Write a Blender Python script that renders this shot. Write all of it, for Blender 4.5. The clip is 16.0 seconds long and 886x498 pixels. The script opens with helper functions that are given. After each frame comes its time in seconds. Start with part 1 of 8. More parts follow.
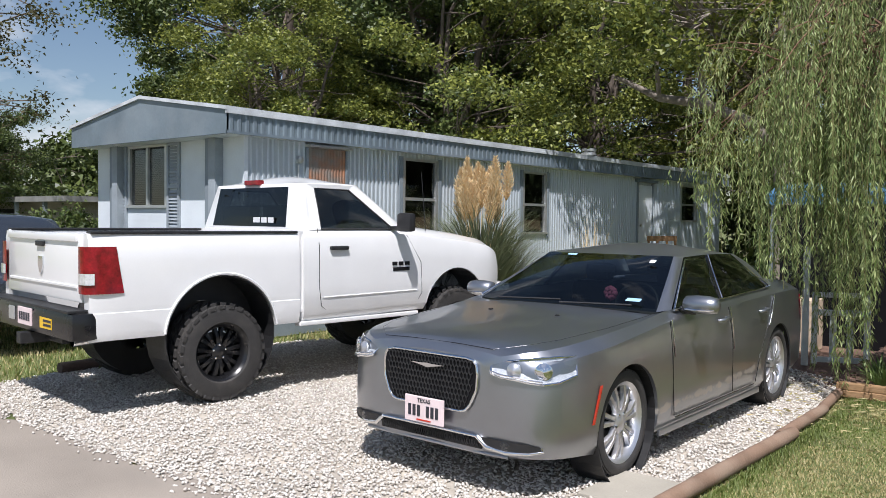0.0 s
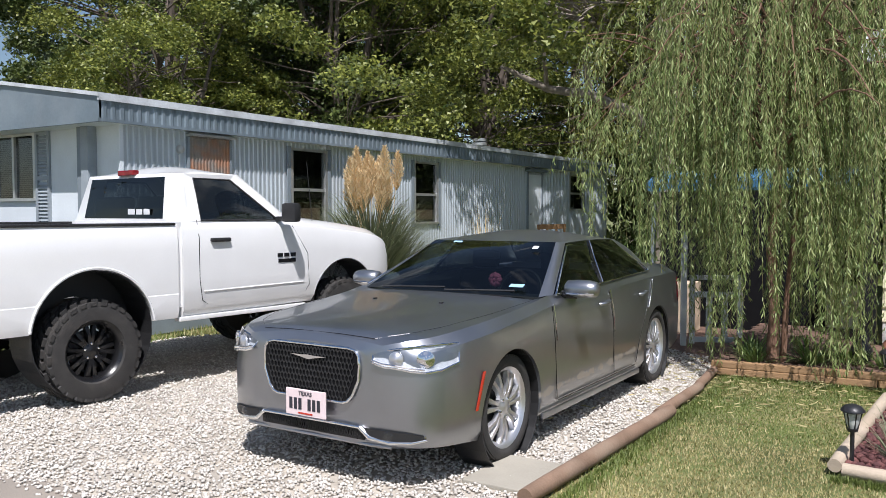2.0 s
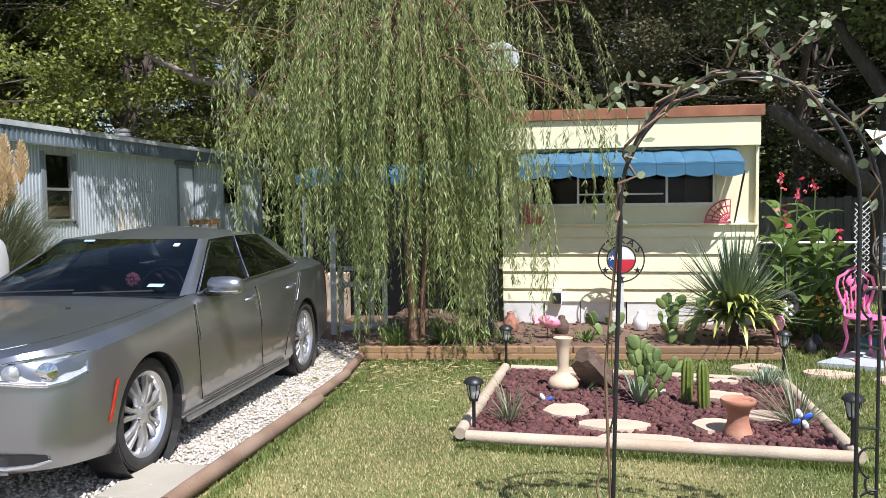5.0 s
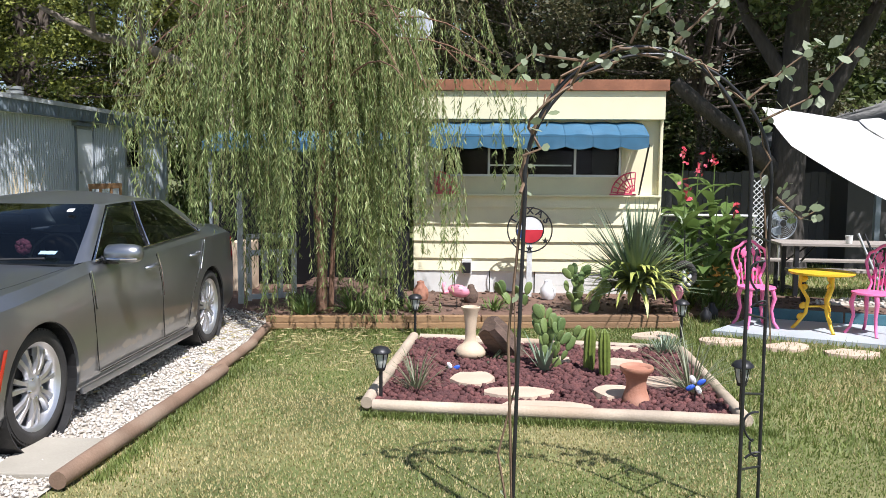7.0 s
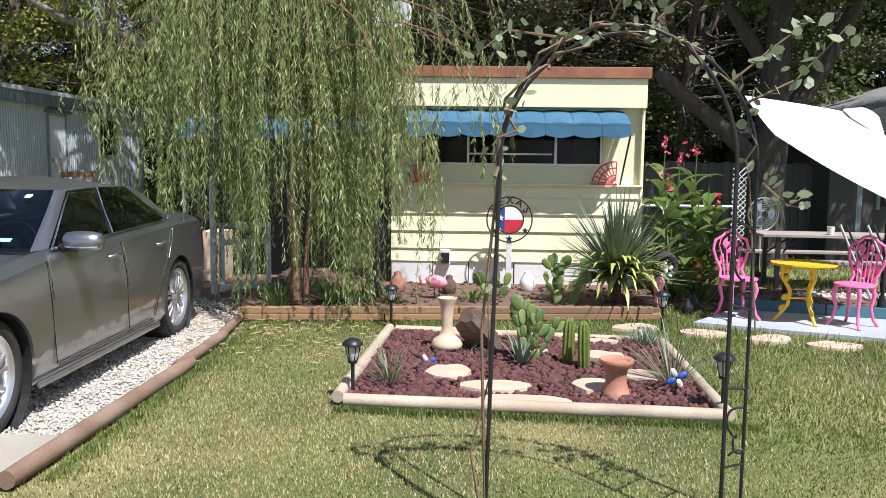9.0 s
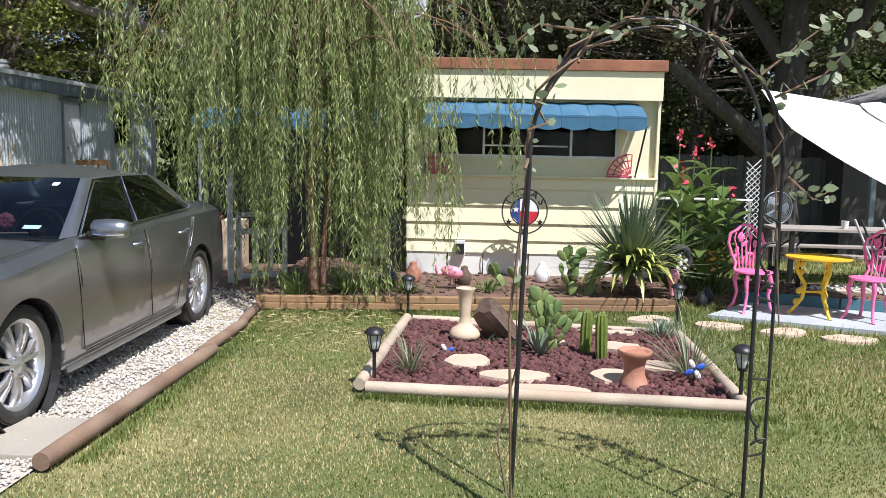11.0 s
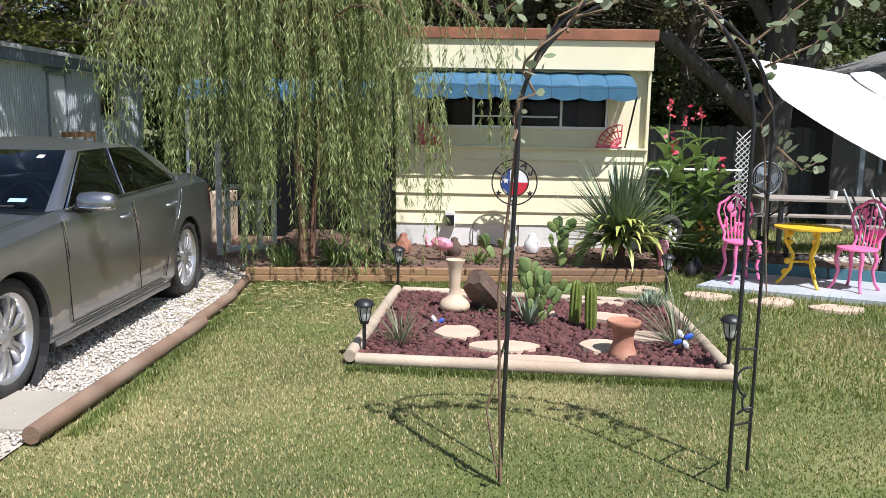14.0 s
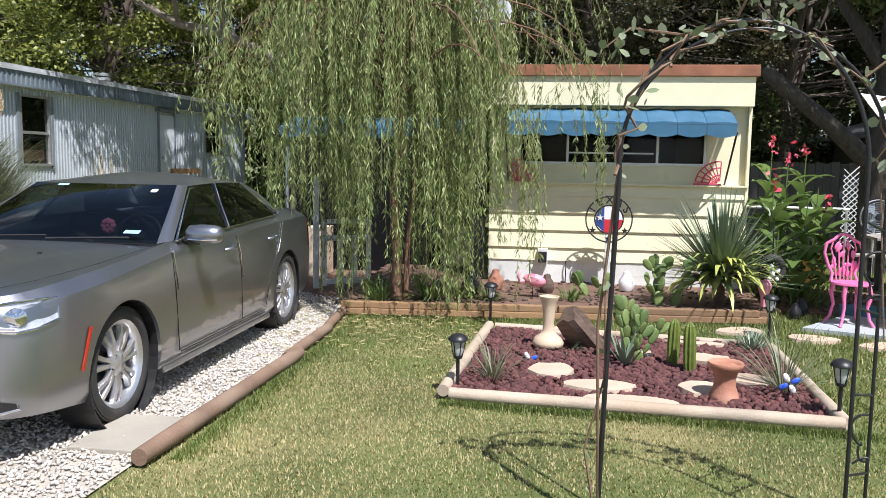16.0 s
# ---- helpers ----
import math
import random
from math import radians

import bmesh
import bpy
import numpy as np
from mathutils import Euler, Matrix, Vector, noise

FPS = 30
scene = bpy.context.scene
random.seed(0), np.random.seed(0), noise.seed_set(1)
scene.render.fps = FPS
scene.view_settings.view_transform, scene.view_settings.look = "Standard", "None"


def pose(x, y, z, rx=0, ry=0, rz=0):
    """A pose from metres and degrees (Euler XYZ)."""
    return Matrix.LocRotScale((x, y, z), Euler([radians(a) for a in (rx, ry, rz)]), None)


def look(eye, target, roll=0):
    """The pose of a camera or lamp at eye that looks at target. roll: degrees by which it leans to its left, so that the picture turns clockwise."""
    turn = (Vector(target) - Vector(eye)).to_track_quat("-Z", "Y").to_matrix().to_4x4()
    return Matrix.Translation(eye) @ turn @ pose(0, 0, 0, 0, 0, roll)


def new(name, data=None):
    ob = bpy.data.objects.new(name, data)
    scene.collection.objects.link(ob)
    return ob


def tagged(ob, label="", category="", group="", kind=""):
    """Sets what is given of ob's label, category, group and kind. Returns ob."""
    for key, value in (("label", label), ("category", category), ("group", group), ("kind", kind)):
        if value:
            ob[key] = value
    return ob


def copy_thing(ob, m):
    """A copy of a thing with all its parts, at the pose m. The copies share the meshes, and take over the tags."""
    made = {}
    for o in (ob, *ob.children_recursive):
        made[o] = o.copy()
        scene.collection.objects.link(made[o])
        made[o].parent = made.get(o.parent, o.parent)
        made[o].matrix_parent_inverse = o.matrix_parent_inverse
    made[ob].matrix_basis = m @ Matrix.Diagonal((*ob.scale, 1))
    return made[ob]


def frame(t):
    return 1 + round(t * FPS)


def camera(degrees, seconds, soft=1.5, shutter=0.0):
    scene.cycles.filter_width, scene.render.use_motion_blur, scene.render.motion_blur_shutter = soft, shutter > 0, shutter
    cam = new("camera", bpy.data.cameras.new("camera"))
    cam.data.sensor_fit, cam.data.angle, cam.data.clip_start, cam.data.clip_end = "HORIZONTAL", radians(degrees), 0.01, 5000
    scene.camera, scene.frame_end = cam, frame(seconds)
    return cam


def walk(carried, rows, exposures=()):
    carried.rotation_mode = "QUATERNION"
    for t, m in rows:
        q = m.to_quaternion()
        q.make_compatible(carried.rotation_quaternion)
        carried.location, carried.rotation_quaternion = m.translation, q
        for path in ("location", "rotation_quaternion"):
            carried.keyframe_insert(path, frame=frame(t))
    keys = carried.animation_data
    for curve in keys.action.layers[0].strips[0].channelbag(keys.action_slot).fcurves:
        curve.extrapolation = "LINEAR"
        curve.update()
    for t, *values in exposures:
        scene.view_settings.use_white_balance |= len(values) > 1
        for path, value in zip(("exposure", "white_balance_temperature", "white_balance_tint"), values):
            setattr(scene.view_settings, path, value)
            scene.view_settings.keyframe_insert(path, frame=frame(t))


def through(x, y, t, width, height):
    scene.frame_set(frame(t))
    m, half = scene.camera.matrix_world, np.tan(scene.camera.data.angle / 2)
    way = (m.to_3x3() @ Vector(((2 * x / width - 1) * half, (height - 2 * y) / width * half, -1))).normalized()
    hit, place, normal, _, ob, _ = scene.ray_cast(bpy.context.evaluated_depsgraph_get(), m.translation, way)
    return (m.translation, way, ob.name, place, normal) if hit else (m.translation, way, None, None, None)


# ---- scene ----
cam = camera(57.0, 16.0, soft=0.6)
# seconds, eye, target, roll
ROWS = [
    (0, (-0.174, -0.14, 1.715), (-1.45, 1.399, 1.645), 0.7),
    (0.5, (-0.127, -0.099, 1.723), (-1.417, 1.429, 1.715), 1.1),
    (1, (-0.135, -0.069, 1.68), (-1.334, 1.532, 1.712), 0.5),
    (1.5, (-0.145, -0.028, 1.684), (-1.265, 1.629, 1.633), -0.6),
    (2, (-0.133, -0.014, 1.688), (-1.206, 1.672, 1.599), 0),
    (2.5, (-0.123, -0.013, 1.68), (-1.163, 1.691, 1.559), -0.7),
    (3, (-0.107, -0.014, 1.691), (-1.126, 1.703, 1.572), -1.1),
    (3.5, (-0.107, -0.038, 1.697), (-1.204, 1.629, 1.565), -1),
    (4, (-0.055, -0.044, 1.696), (-1.086, 1.665, 1.574), -0.8),
    (4.5, (0.013, -0.02, 1.699), (-0.596, 1.881, 1.578), -1.2),
    (5, (0.008, 0.007, 1.699), (-0.305, 1.979, 1.59), -0.6),
    (5.2, (0.035, 0.002, 1.678), (-0.208, 1.983, 1.554), -0.2),
    (7.3, (0.049, 0.048, 1.707), (-0.053, 2.037, 1.52), 0.4),
    (7.5, (0.069, 0.066, 1.686), (-0.039, 2.055, 1.503), 0.4),
    (8, (0.087, 0.132, 1.697), (-0.028, 2.123, 1.548), -0.9),
    (8.5, (0.093, 0.214, 1.679), (-0.018, 2.205, 1.526), 1.5),
    (9, (0.09, 0.236, 1.668), (0.031, 2.224, 1.461), 0.7),
    (9.2, (0.053, 0.229, 1.657), (-0.009, 2.216, 1.442), 0.9),
    (11.3, (-0.012, 0.165, 1.668), (-0.089, 2.149, 1.433), 1.1),
    (11.5, (0.009, 0.175, 1.666), (-0.052, 2.158, 1.414), 0.5),
    (12, (-0.036, 0.181, 1.683), (-0.097, 2.169, 1.472), 1.4),
    (12.5, (-0.052, 0.162, 1.666), (-0.239, 2.143, 1.456), 1.2),
    (13, (-0.034, 0.163, 1.655), (-0.196, 2.141, 1.402), 2),
    (13.5, (-0.018, 0.176, 1.657), (-0.115, 2.151, 1.358), 0.8),
    (14, (-0.004, 0.178, 1.67), (-0.055, 2.155, 1.372), 1),
    (14.5, (-0.041, 0.175, 1.666), (-0.073, 2.16, 1.423), 1.4),
    (15, (-0.034, 0.171, 1.671), (-0.119, 2.159, 1.461), 1),
    (15.5, (-0.045, 0.166, 1.663), (-0.206, 2.148, 1.451), 1.3),
    (16, (-0.047, 0.165, 1.658), (-0.317, 2.136, 1.446), 1),
]
walk(cam, [(t, look(eye, target, roll)) for t, eye, target, roll in ROWS],
     [(0, 0.27, 6300, 12), (3, 0.31, 6300, 12), (4.2, 0.42, 6300, 12), (5, 0.55, 6300, 12), (9, 0.50, 6300, 12), (12, 0.46, 6300, 12), (14.5, 0.42, 6300, 12), (16, 0.50, 6300, 12)])

# ---- light ----
SUN = Vector((0.44, -0.60, 1.25)).normalized()
world = bpy.data.worlds.new("world")
scene.world = world
world.use_nodes = True
wn, wl = world.node_tree.nodes, world.node_tree.links
sky = wn.new("ShaderNodeTexSky")
sky.sky_type, sky.sun_disc = "NISHITA", False
sky.sun_elevation, sky.sun_rotation = math.asin(SUN.z), math.atan2(SUN.x, SUN.y)
sky.air_density, sky.dust_density = 1.0, 0.6
# white summer clouds low over the horizon
wgeo = wn.new("ShaderNodeTexCoord")
wsep = wn.new("ShaderNodeMapping")
wsep.inputs["Scale"].default_value = (1.6, 1.6, 4.0)
wnoise = wn.new("ShaderNodeTexNoise")
wnoise.inputs["Scale"].default_value = 2.3
wnoise.inputs["Detail"].default_value = 7
wramp = wn.new("ShaderNodeValToRGB")
wramp.color_ramp.elements[0].position, wramp.color_ramp.elements[1].position = 0.55, 0.68
wmix = wn.new("ShaderNodeMixRGB")
wmix.inputs[2].default_value = (9.0, 9.3, 9.8, 1)
wl.new(wgeo.outputs["Generated"], wsep.inputs["Vector"])
wl.new(wsep.outputs["Vector"], wnoise.inputs["Vector"])
wl.new(wnoise.outputs["Fac"], wramp.inputs["Fac"])
wl.new(wramp.outputs["Color"], wmix.inputs[0])
wl.new(sky.outputs["Color"], wmix.inputs[1])
wl.new(wmix.outputs["Color"], wn["Background"].inputs["Color"])
wn["Background"].inputs["Strength"].default_value = 0.075
sun = new("sun", bpy.data.lights.new("sun", "SUN"))
sun.data.energy, sun.data.angle, sun.data.color = 5.0, radians(0.55), (1.0, 0.968, 0.96)
sun.matrix_world = look(SUN * 40, (0, 0, 0))

# ---- materials ----
MATS = {}


def mat(name, col, rough=0.6, metal=0.0, vary=0.18, scale=6.0, bump=0.15, fine=60.0, stain=None, stain_amount=0.4, coat=0.0, island=0.0, obj=0.0, col2=None, through=0.0, spec=0.5, stretch=None):
    """A procedural surface: two scales of variation, stains, relief, and per-piece tint."""
    if name in MATS:
        return MATS[name]
    m = MATS[name] = bpy.data.materials.new(name)
    m.use_nodes = True
    n, l = m.node_tree.nodes, m.node_tree.links
    b = n["Principled BSDF"]
    co = n.new("ShaderNodeTexCoord")
    vec = co.outputs["Object"]
    if stretch:
        mp = n.new("ShaderNodeMapping")
        mp.inputs["Scale"].default_value = stretch
        l.new(vec, mp.inputs["Vector"])
        vec = mp.outputs["Vector"]

    def noise_node(s, detail):
        t = n.new("ShaderNodeTexNoise")
        t.inputs["Scale"].default_value, t.inputs["Detail"].default_value = s, detail
        l.new(vec, t.inputs["Vector"])
        return t.outputs["Fac"]

    def mixed(fac, a, c, mode="MIX"):
        x = n.new("ShaderNodeMixRGB")
        x.blend_type = mode
        for k, v in ((0, fac), (1, a), (2, c)):
            if isinstance(v, (int, float)):
                x.inputs[k].default_value = v
            elif isinstance(v, tuple):
                x.inputs[k].default_value = (*v[:3], 1)
            else:
                l.new(v, x.inputs[k])
        return x.outputs[0]

    def ramp(v, a, c):
        r = n.new("ShaderNodeMapRange")
        r.inputs["From Min"].default_value, r.inputs["From Max"].default_value = a, c
        l.new(v, r.inputs["Value"])
        return r.outputs["Result"]

    big, small = noise_node(scale, 4), noise_node(fine, 3)
    dark = tuple(c * (1 - vary) for c in col)
    light = tuple(min(1, c * (1 + vary)) for c in col)
    c = mixed(ramp(big, 0.3, 0.7), dark, light)
    c = mixed(ramp(small, 0.25, 0.75), mixed(1.0, c, (1 - vary * 0.7,) * 3, "MULTIPLY"), c)
    if col2:
        src = None
        if island:
            src = n.new("ShaderNodeNewGeometry").outputs["Random Per Island"]
        elif obj:
            src = n.new("ShaderNodeObjectInfo").outputs["Random"]
        c2 = mixed(ramp(small, 0.25, 0.75), tuple(v * (1 - vary) for v in col2), col2)
        c = mixed(src if src else ramp(big, 0.42, 0.58), c, c2)
    if stain:
        c = mixed(mixed(1.0, ramp(noise_node(scale * 0.45, 6), 0.5, 0.72), (stain_amount,) * 3, "MULTIPLY"), c, stain)
    l.new(c, b.inputs["Base Color"])
    b.inputs["Roughness"].default_value, b.inputs["Metallic"].default_value = rough, metal
    b.inputs["Coat Weight"].default_value = coat
    b.inputs["Coat Roughness"].default_value = 0.04
    b.inputs["Specular IOR Level"].default_value = spec
    rr = n.new("ShaderNodeMapRange")
    rr.inputs["To Min"].default_value, rr.inputs["To Max"].default_value = max(0.02, rough * 0.85), min(1, rough * 1.15)
    l.new(big, rr.inputs["Value"])
    l.new(rr.outputs["Result"], b.inputs["Roughness"])
    if bump:
        bp = n.new("ShaderNodeBump")
        bp.inputs["Strength"].default_value, bp.inputs["Distance"].default_value = bump, 0.01
        l.new(small, bp.inputs["Height"])
        l.new(bp.outputs["Normal"], b.inputs["Normal"])
    if through:
        tr = n.new("ShaderNodeBsdfTranslucent")
        l.new(c, tr.inputs["Color"])
        sh = n.new("ShaderNodeMixShader")
        sh.inputs[0].default_value = through
        l.new(b.outputs[0], sh.inputs[1])
        l.new(tr.outputs[0], sh.inputs[2])
        l.new(sh.outputs[0], n["Material Output"].inputs["Surface"])
    return m


def glass(name, tint, rough=0.02, gloss=0.07):
    """A thin pane: see-through tint with a mirror gloss that grows with the angle."""
    if name in MATS:
        return MATS[name]
    m = MATS[name] = bpy.data.materials.new(name)
    m.use_nodes = True
    n, l = m.node_tree.nodes, m.node_tree.links
    t, g, x = n.new("ShaderNodeBsdfTransparent"), n.new("ShaderNodeBsdfGlossy"), n.new("ShaderNodeMixShader")
    t.inputs["Color"].default_value = (*tint, 1)
    g.inputs["Roughness"].default_value = rough
    f, pw, ml = n.new("ShaderNodeLayerWeight"), n.new("ShaderNodeMath"), n.new("ShaderNodeMath")
    pw.operation, ml.operation = "POWER", "MULTIPLY_ADD"
    pw.inputs[1].default_value = 4.0
    ml.inputs[1].default_value, ml.inputs[2].default_value = 0.9, gloss
    l.new(f.outputs["Facing"], pw.inputs[0])
    l.new(pw.outputs[0], ml.inputs[0])
    l.new(ml.outputs[0], x.inputs[0])
    l.new(t.outputs[0], x.inputs[1])
    l.new(g.outputs[0], x.inputs[2])
    l.new(x.outputs[0], n["Material Output"].inputs["Surface"])
    return m


# ---- mesh helpers ----
def thing(name, x=0.0, y=0.0, z=0.0, rz=0.0, label="", category="", group="", kind=""):
    ob = new(name)
    ob.matrix_world = pose(x, y, z, 0, 0, rz)
    return tagged(ob, label, category, group, kind)


def finish(me, material, smooth=None):
    me.materials.append(material)
    if smooth is not None:
        me.polygons.foreach_set("use_smooth", [True] * len(me.polygons))
        if smooth < 180:
            me.set_sharp_from_angle(angle=radians(smooth))
    return me


def part(name, bm, material, parent=None, label="", smooth=None, normals=True):
    me = bpy.data.meshes.new(name)
    if normals:
        bmesh.ops.recalc_face_normals(bm, faces=bm.faces)
    bm.to_mesh(me)
    bm.free()
    ob = new(name, finish(me, material, smooth))
    ob.parent = parent
    return tagged(ob, label)


def raw(name, verts, faces, material, parent=None, label="", smooth=None):
    """One mesh from an array of vertices and one of faces, all with as many corners."""
    verts, faces = np.asarray(verts, dtype=np.float32), np.asarray(faces, dtype=np.int32)
    me = bpy.data.meshes.new(name)
    k = faces.shape[1]
    me.vertices.add(len(verts))
    me.vertices.foreach_set("co", verts.ravel())
    me.loops.add(faces.size)
    me.loops.foreach_set("vertex_index", faces.ravel())
    me.polygons.add(len(faces))
    me.polygons.foreach_set("loop_start", np.arange(0, faces.size, k, dtype=np.int32))
    me.update(calc_edges=True)
    ob = new(name, finish(me, material, smooth))
    ob.parent = parent
    return tagged(ob, label)


def shared(name, source, parent, x=0.0, y=0.0, z=0.0, rx=0.0, ry=0.0, rz=0.0):
    ob = new(name, source.data)
    ob.parent = parent
    ob.matrix_basis = pose(x, y, z, rx, ry, rz)
    return ob


def box(bm, x0, x1, y0, y1, z0, z1, bevel=0.0):
    vs = [bm.verts.new((x, y, z)) for x in (x0, x1) for y in (y0, y1) for z in (z0, z1)]
    fs = [bm.faces.new([vs[i] for i in q]) for q in ((0, 1, 3, 2), (4, 6, 7, 5), (0, 4, 5, 1), (2, 3, 7, 6), (0, 2, 6, 4), (1, 5, 7, 3))]
    if bevel:
        bmesh.ops.bevel(bm, geom=list({e for f in fs for e in f.edges}), offset=bevel, segments=2, profile=0.6, affect="EDGES")
    return bm


def boxed(*a, **k):
    return box(bmesh.new(), *a, **k)


def tube(bm, pts, radii, seg=8, cap=True):
    """A round tube along points, with one radius or one each."""
    pts = [Vector(p) for p in pts]
    if isinstance(radii, (int, float)):
        radii = [radii] * len(pts)
    rings, side = [], None
    for i, p in enumerate(pts):
        d = (pts[min(i + 1, len(pts) - 1)] - pts[max(i - 1, 0)]).normalized()
        side = d.orthogonal().normalized() if side is None else (side - d * side.dot(d)).normalized()
        up = d.cross(side)
        rings.append([bm.verts.new(p + (side * math.cos(a) + up * math.sin(a)) * radii[i]) for a in (2 * math.pi * k / seg for k in range(seg))])
    for a, b in zip(rings, rings[1:]):
        for k in range(seg):
            bm.faces.new((a[k], a[(k + 1) % seg], b[(k + 1) % seg], b[k]))
    if cap:
        bm.faces.new(rings[0][::-1])
        bm.faces.new(rings[-1])
    return bm


def tubed(*a, **k):
    return tube(bmesh.new(), *a, **k)


def lathe(bm, profile, seg=24, at=(0, 0, 0), turn=None):
    """Turns (radius, height) points about z, then by the matrix turn."""
    turn = turn or Matrix.Identity(4)
    rings = []
    for r, z in profile:
        rings.append([bm.verts.new((turn @ Vector((max(r, 1e-4) * math.cos(2 * math.pi * k / seg), max(r, 1e-4) * math.sin(2 * math.pi * k / seg), z))) + Vector(at)) for k in range(seg)])
    for a, b in zip(rings, rings[1:]):
        for k in range(seg):
            bm.faces.new((a[k], a[(k + 1) % seg], b[(k + 1) % seg], b[k]))
    return bm


def lathed(*a, **k):
    return lathe(bmesh.new(), *a, **k)


def outline(bm, pts, depth, m=None):
    """A flat outline of (x, z) points, thickened along y, set by the matrix m."""
    m = m or Matrix.Identity(4)
    a = [bm.verts.new(m @ Vector((x, 0, z))) for x, z in pts]
    b = [bm.verts.new(m @ Vector((x, depth, z))) for x, z in pts]
    bm.faces.new(a)
    bm.faces.new(b[::-1])
    for i in range(len(a)):
        j = (i + 1) % len(a)
        bm.faces.new((a[j], a[i], b[i], b[j]))
    return bm


def letters(text, size, m, material, parent, name="lettering", depth=0.002, label="", bold=0.0, wide=1.0):
    cu = bpy.data.curves.new(name, "FONT")
    cu.body, cu.size, cu.extrude, cu.align_x, cu.align_y, cu.offset = text, size, depth, "CENTER", "CENTER", bold
    cu.resolution_u = 3
    tmp = bpy.data.objects.new(name, cu)
    scene.collection.objects.link(tmp)
    me = bpy.data.meshes.new_from_object(tmp.evaluated_get(bpy.context.evaluated_depsgraph_get()))
    bpy.data.objects.remove(tmp)
    me.transform(m @ Matrix.Diagonal((wide, 1, 1, 1)))
    me.materials.clear()
    ob = new(name, finish(me, material))
    ob.parent = parent
    return tagged(ob, label)


rng = np.random.default_rng(7)


def turned(n, tilt=1.0):
    """n random frames: three arrays of unit vectors."""
    a = rng.normal(size=(n, 3))
    a[:, 2] *= tilt
    a /= np.linalg.norm(a, axis=1)[:, None]
    b = rng.normal(size=(n, 3))
    b -= a * np.sum(a * b, axis=1)[:, None]
    b /= np.linalg.norm(b, axis=1)[:, None]
    return a, b, np.cross(a, b)


def leaf_quads(centres, length, width, a, b):
    """Pointed leaves: a rhombus each, along a and across b."""
    n = len(centres)
    l, w = (length * rng.uniform(0.65, 1.3, n))[:, None], (width * rng.uniform(0.65, 1.3, n))[:, None]
    v = np.stack([centres - a * l / 2, centres + b * w / 2 - a * l * 0.08, centres + a * l / 2, centres - b * w / 2 - a * l * 0.08], axis=1)
    return v.reshape(-1, 3), np.arange(4 * n).reshape(-1, 4)


def leaf_tris(centres, length, width, a, b):
    """The same leaves for far crowns: one pointed triangle each."""
    n = len(centres)
    l, w = (length * rng.uniform(0.65, 1.35, n))[:, None], (width * rng.uniform(0.7, 1.3, n))[:, None]
    v = np.stack([centres - a * l / 2 + b * w / 2, centres - a * l / 2 - b * w / 2, centres + a * l / 2], axis=1)
    return v.reshape(-1, 3), np.arange(3 * n).reshape(-1, 3)

def leaf_ovals(centres, length, width, a, b):
    """Rounded leaves of six corners, along a and across b."""
    n = len(centres)
    l, w = (length * rng.uniform(0.55, 1.4, n))[:, None], (width * rng.uniform(0.65, 1.3, n))[:, None]
    v = np.stack([centres - a * l / 2, centres - a * l * 0.22 + b * w * 0.46, centres + a * l * 0.16 + b * w * 0.42, centres + a * l / 2, centres + a * l * 0.16 - b * w * 0.42, centres - a * l * 0.22 - b * w * 0.46], axis=1)
    return v.reshape(-1, 3), np.arange(6 * n).reshape(-1, 6)


# ---- surfaces ----
GALV = mat("pale_blue_corrugated_metal", (0.56, 0.62, 0.66), 0.45, 0.25, 0.10, 0.8, 0.1, 30, stain=(0.42, 0.42, 0.40), stain_amount=0.35)
WHITEMETAL = mat("white_painted_metal", (0.74, 0.79, 0.82), 0.5, 0.0, 0.08, 1.5, 0.1, 40)
FASCIA = mat("weathered_blue_grey_metal", (0.20, 0.25, 0.285), 0.5, 0.2, 0.16, 1.6, 0.15, 30, stain=(0.42, 0.45, 0.47), stain_amount=0.4)
EDGE = mat("chalky_roof_edge", (0.62, 0.65, 0.67), 0.6, 0.1, 0.2, 3.0, 0.2, 40)
GREYTRIM = mat("grey_trim_paint", (0.24, 0.28, 0.31), 0.55, 0.0, 0.12, 3, 0.1, 50)
SHUTTER = mat("faded_grey_shutter", (0.33, 0.37, 0.40), 0.6, 0.0, 0.12, 4, 0.1, 50)
ALU = mat("dull_aluminium_frame", (0.62, 0.63, 0.62), 0.4, 0.7, 0.1, 5, 0.05, 60)
RUSTY = mat("rusted_corrugated_panel", (0.26, 0.23, 0.20), 0.6, 0.2, 0.2, 5, 0.2, 40, stain=(0.45, 0.16, 0.05), stain_amount=0.9)
# near-black that paints the dimness of rooms behind windows and openings
DARKIN = mat("interior_shade_black", (0.02, 0.018, 0.017), 0.8, 0, 0.3, 3, 0.1, 30)
BLIND = mat("tan_cardboard_blind", (0.30, 0.20, 0.12), 0.8, 0, 0.15, 5, 0.1, 50)
CURTAIN = mat("pale_curtain", (0.55, 0.53, 0.46), 0.8, 0, 0.12, 4, 0.1, 40)
PANE = glass("window_pane", (0.55, 0.57, 0.57))
DIMPANE = glass("shaded_window_pane", (0.42, 0.44, 0.44), 0.02, 0.015)
YELLOW = mat("cream_yellow_siding_paint", (0.86, 0.81, 0.56), 0.55, 0, 0.06, 2.0, 0.15, 70, stain=(0.68, 0.62, 0.42), stain_amount=0.35)
WHITESK = mat("white_skirting_paint", (0.78, 0.78, 0.74), 0.6, 0, 0.08, 3, 0.2, 60, stain=(0.5, 0.45, 0.38), stain_amount=0.4)
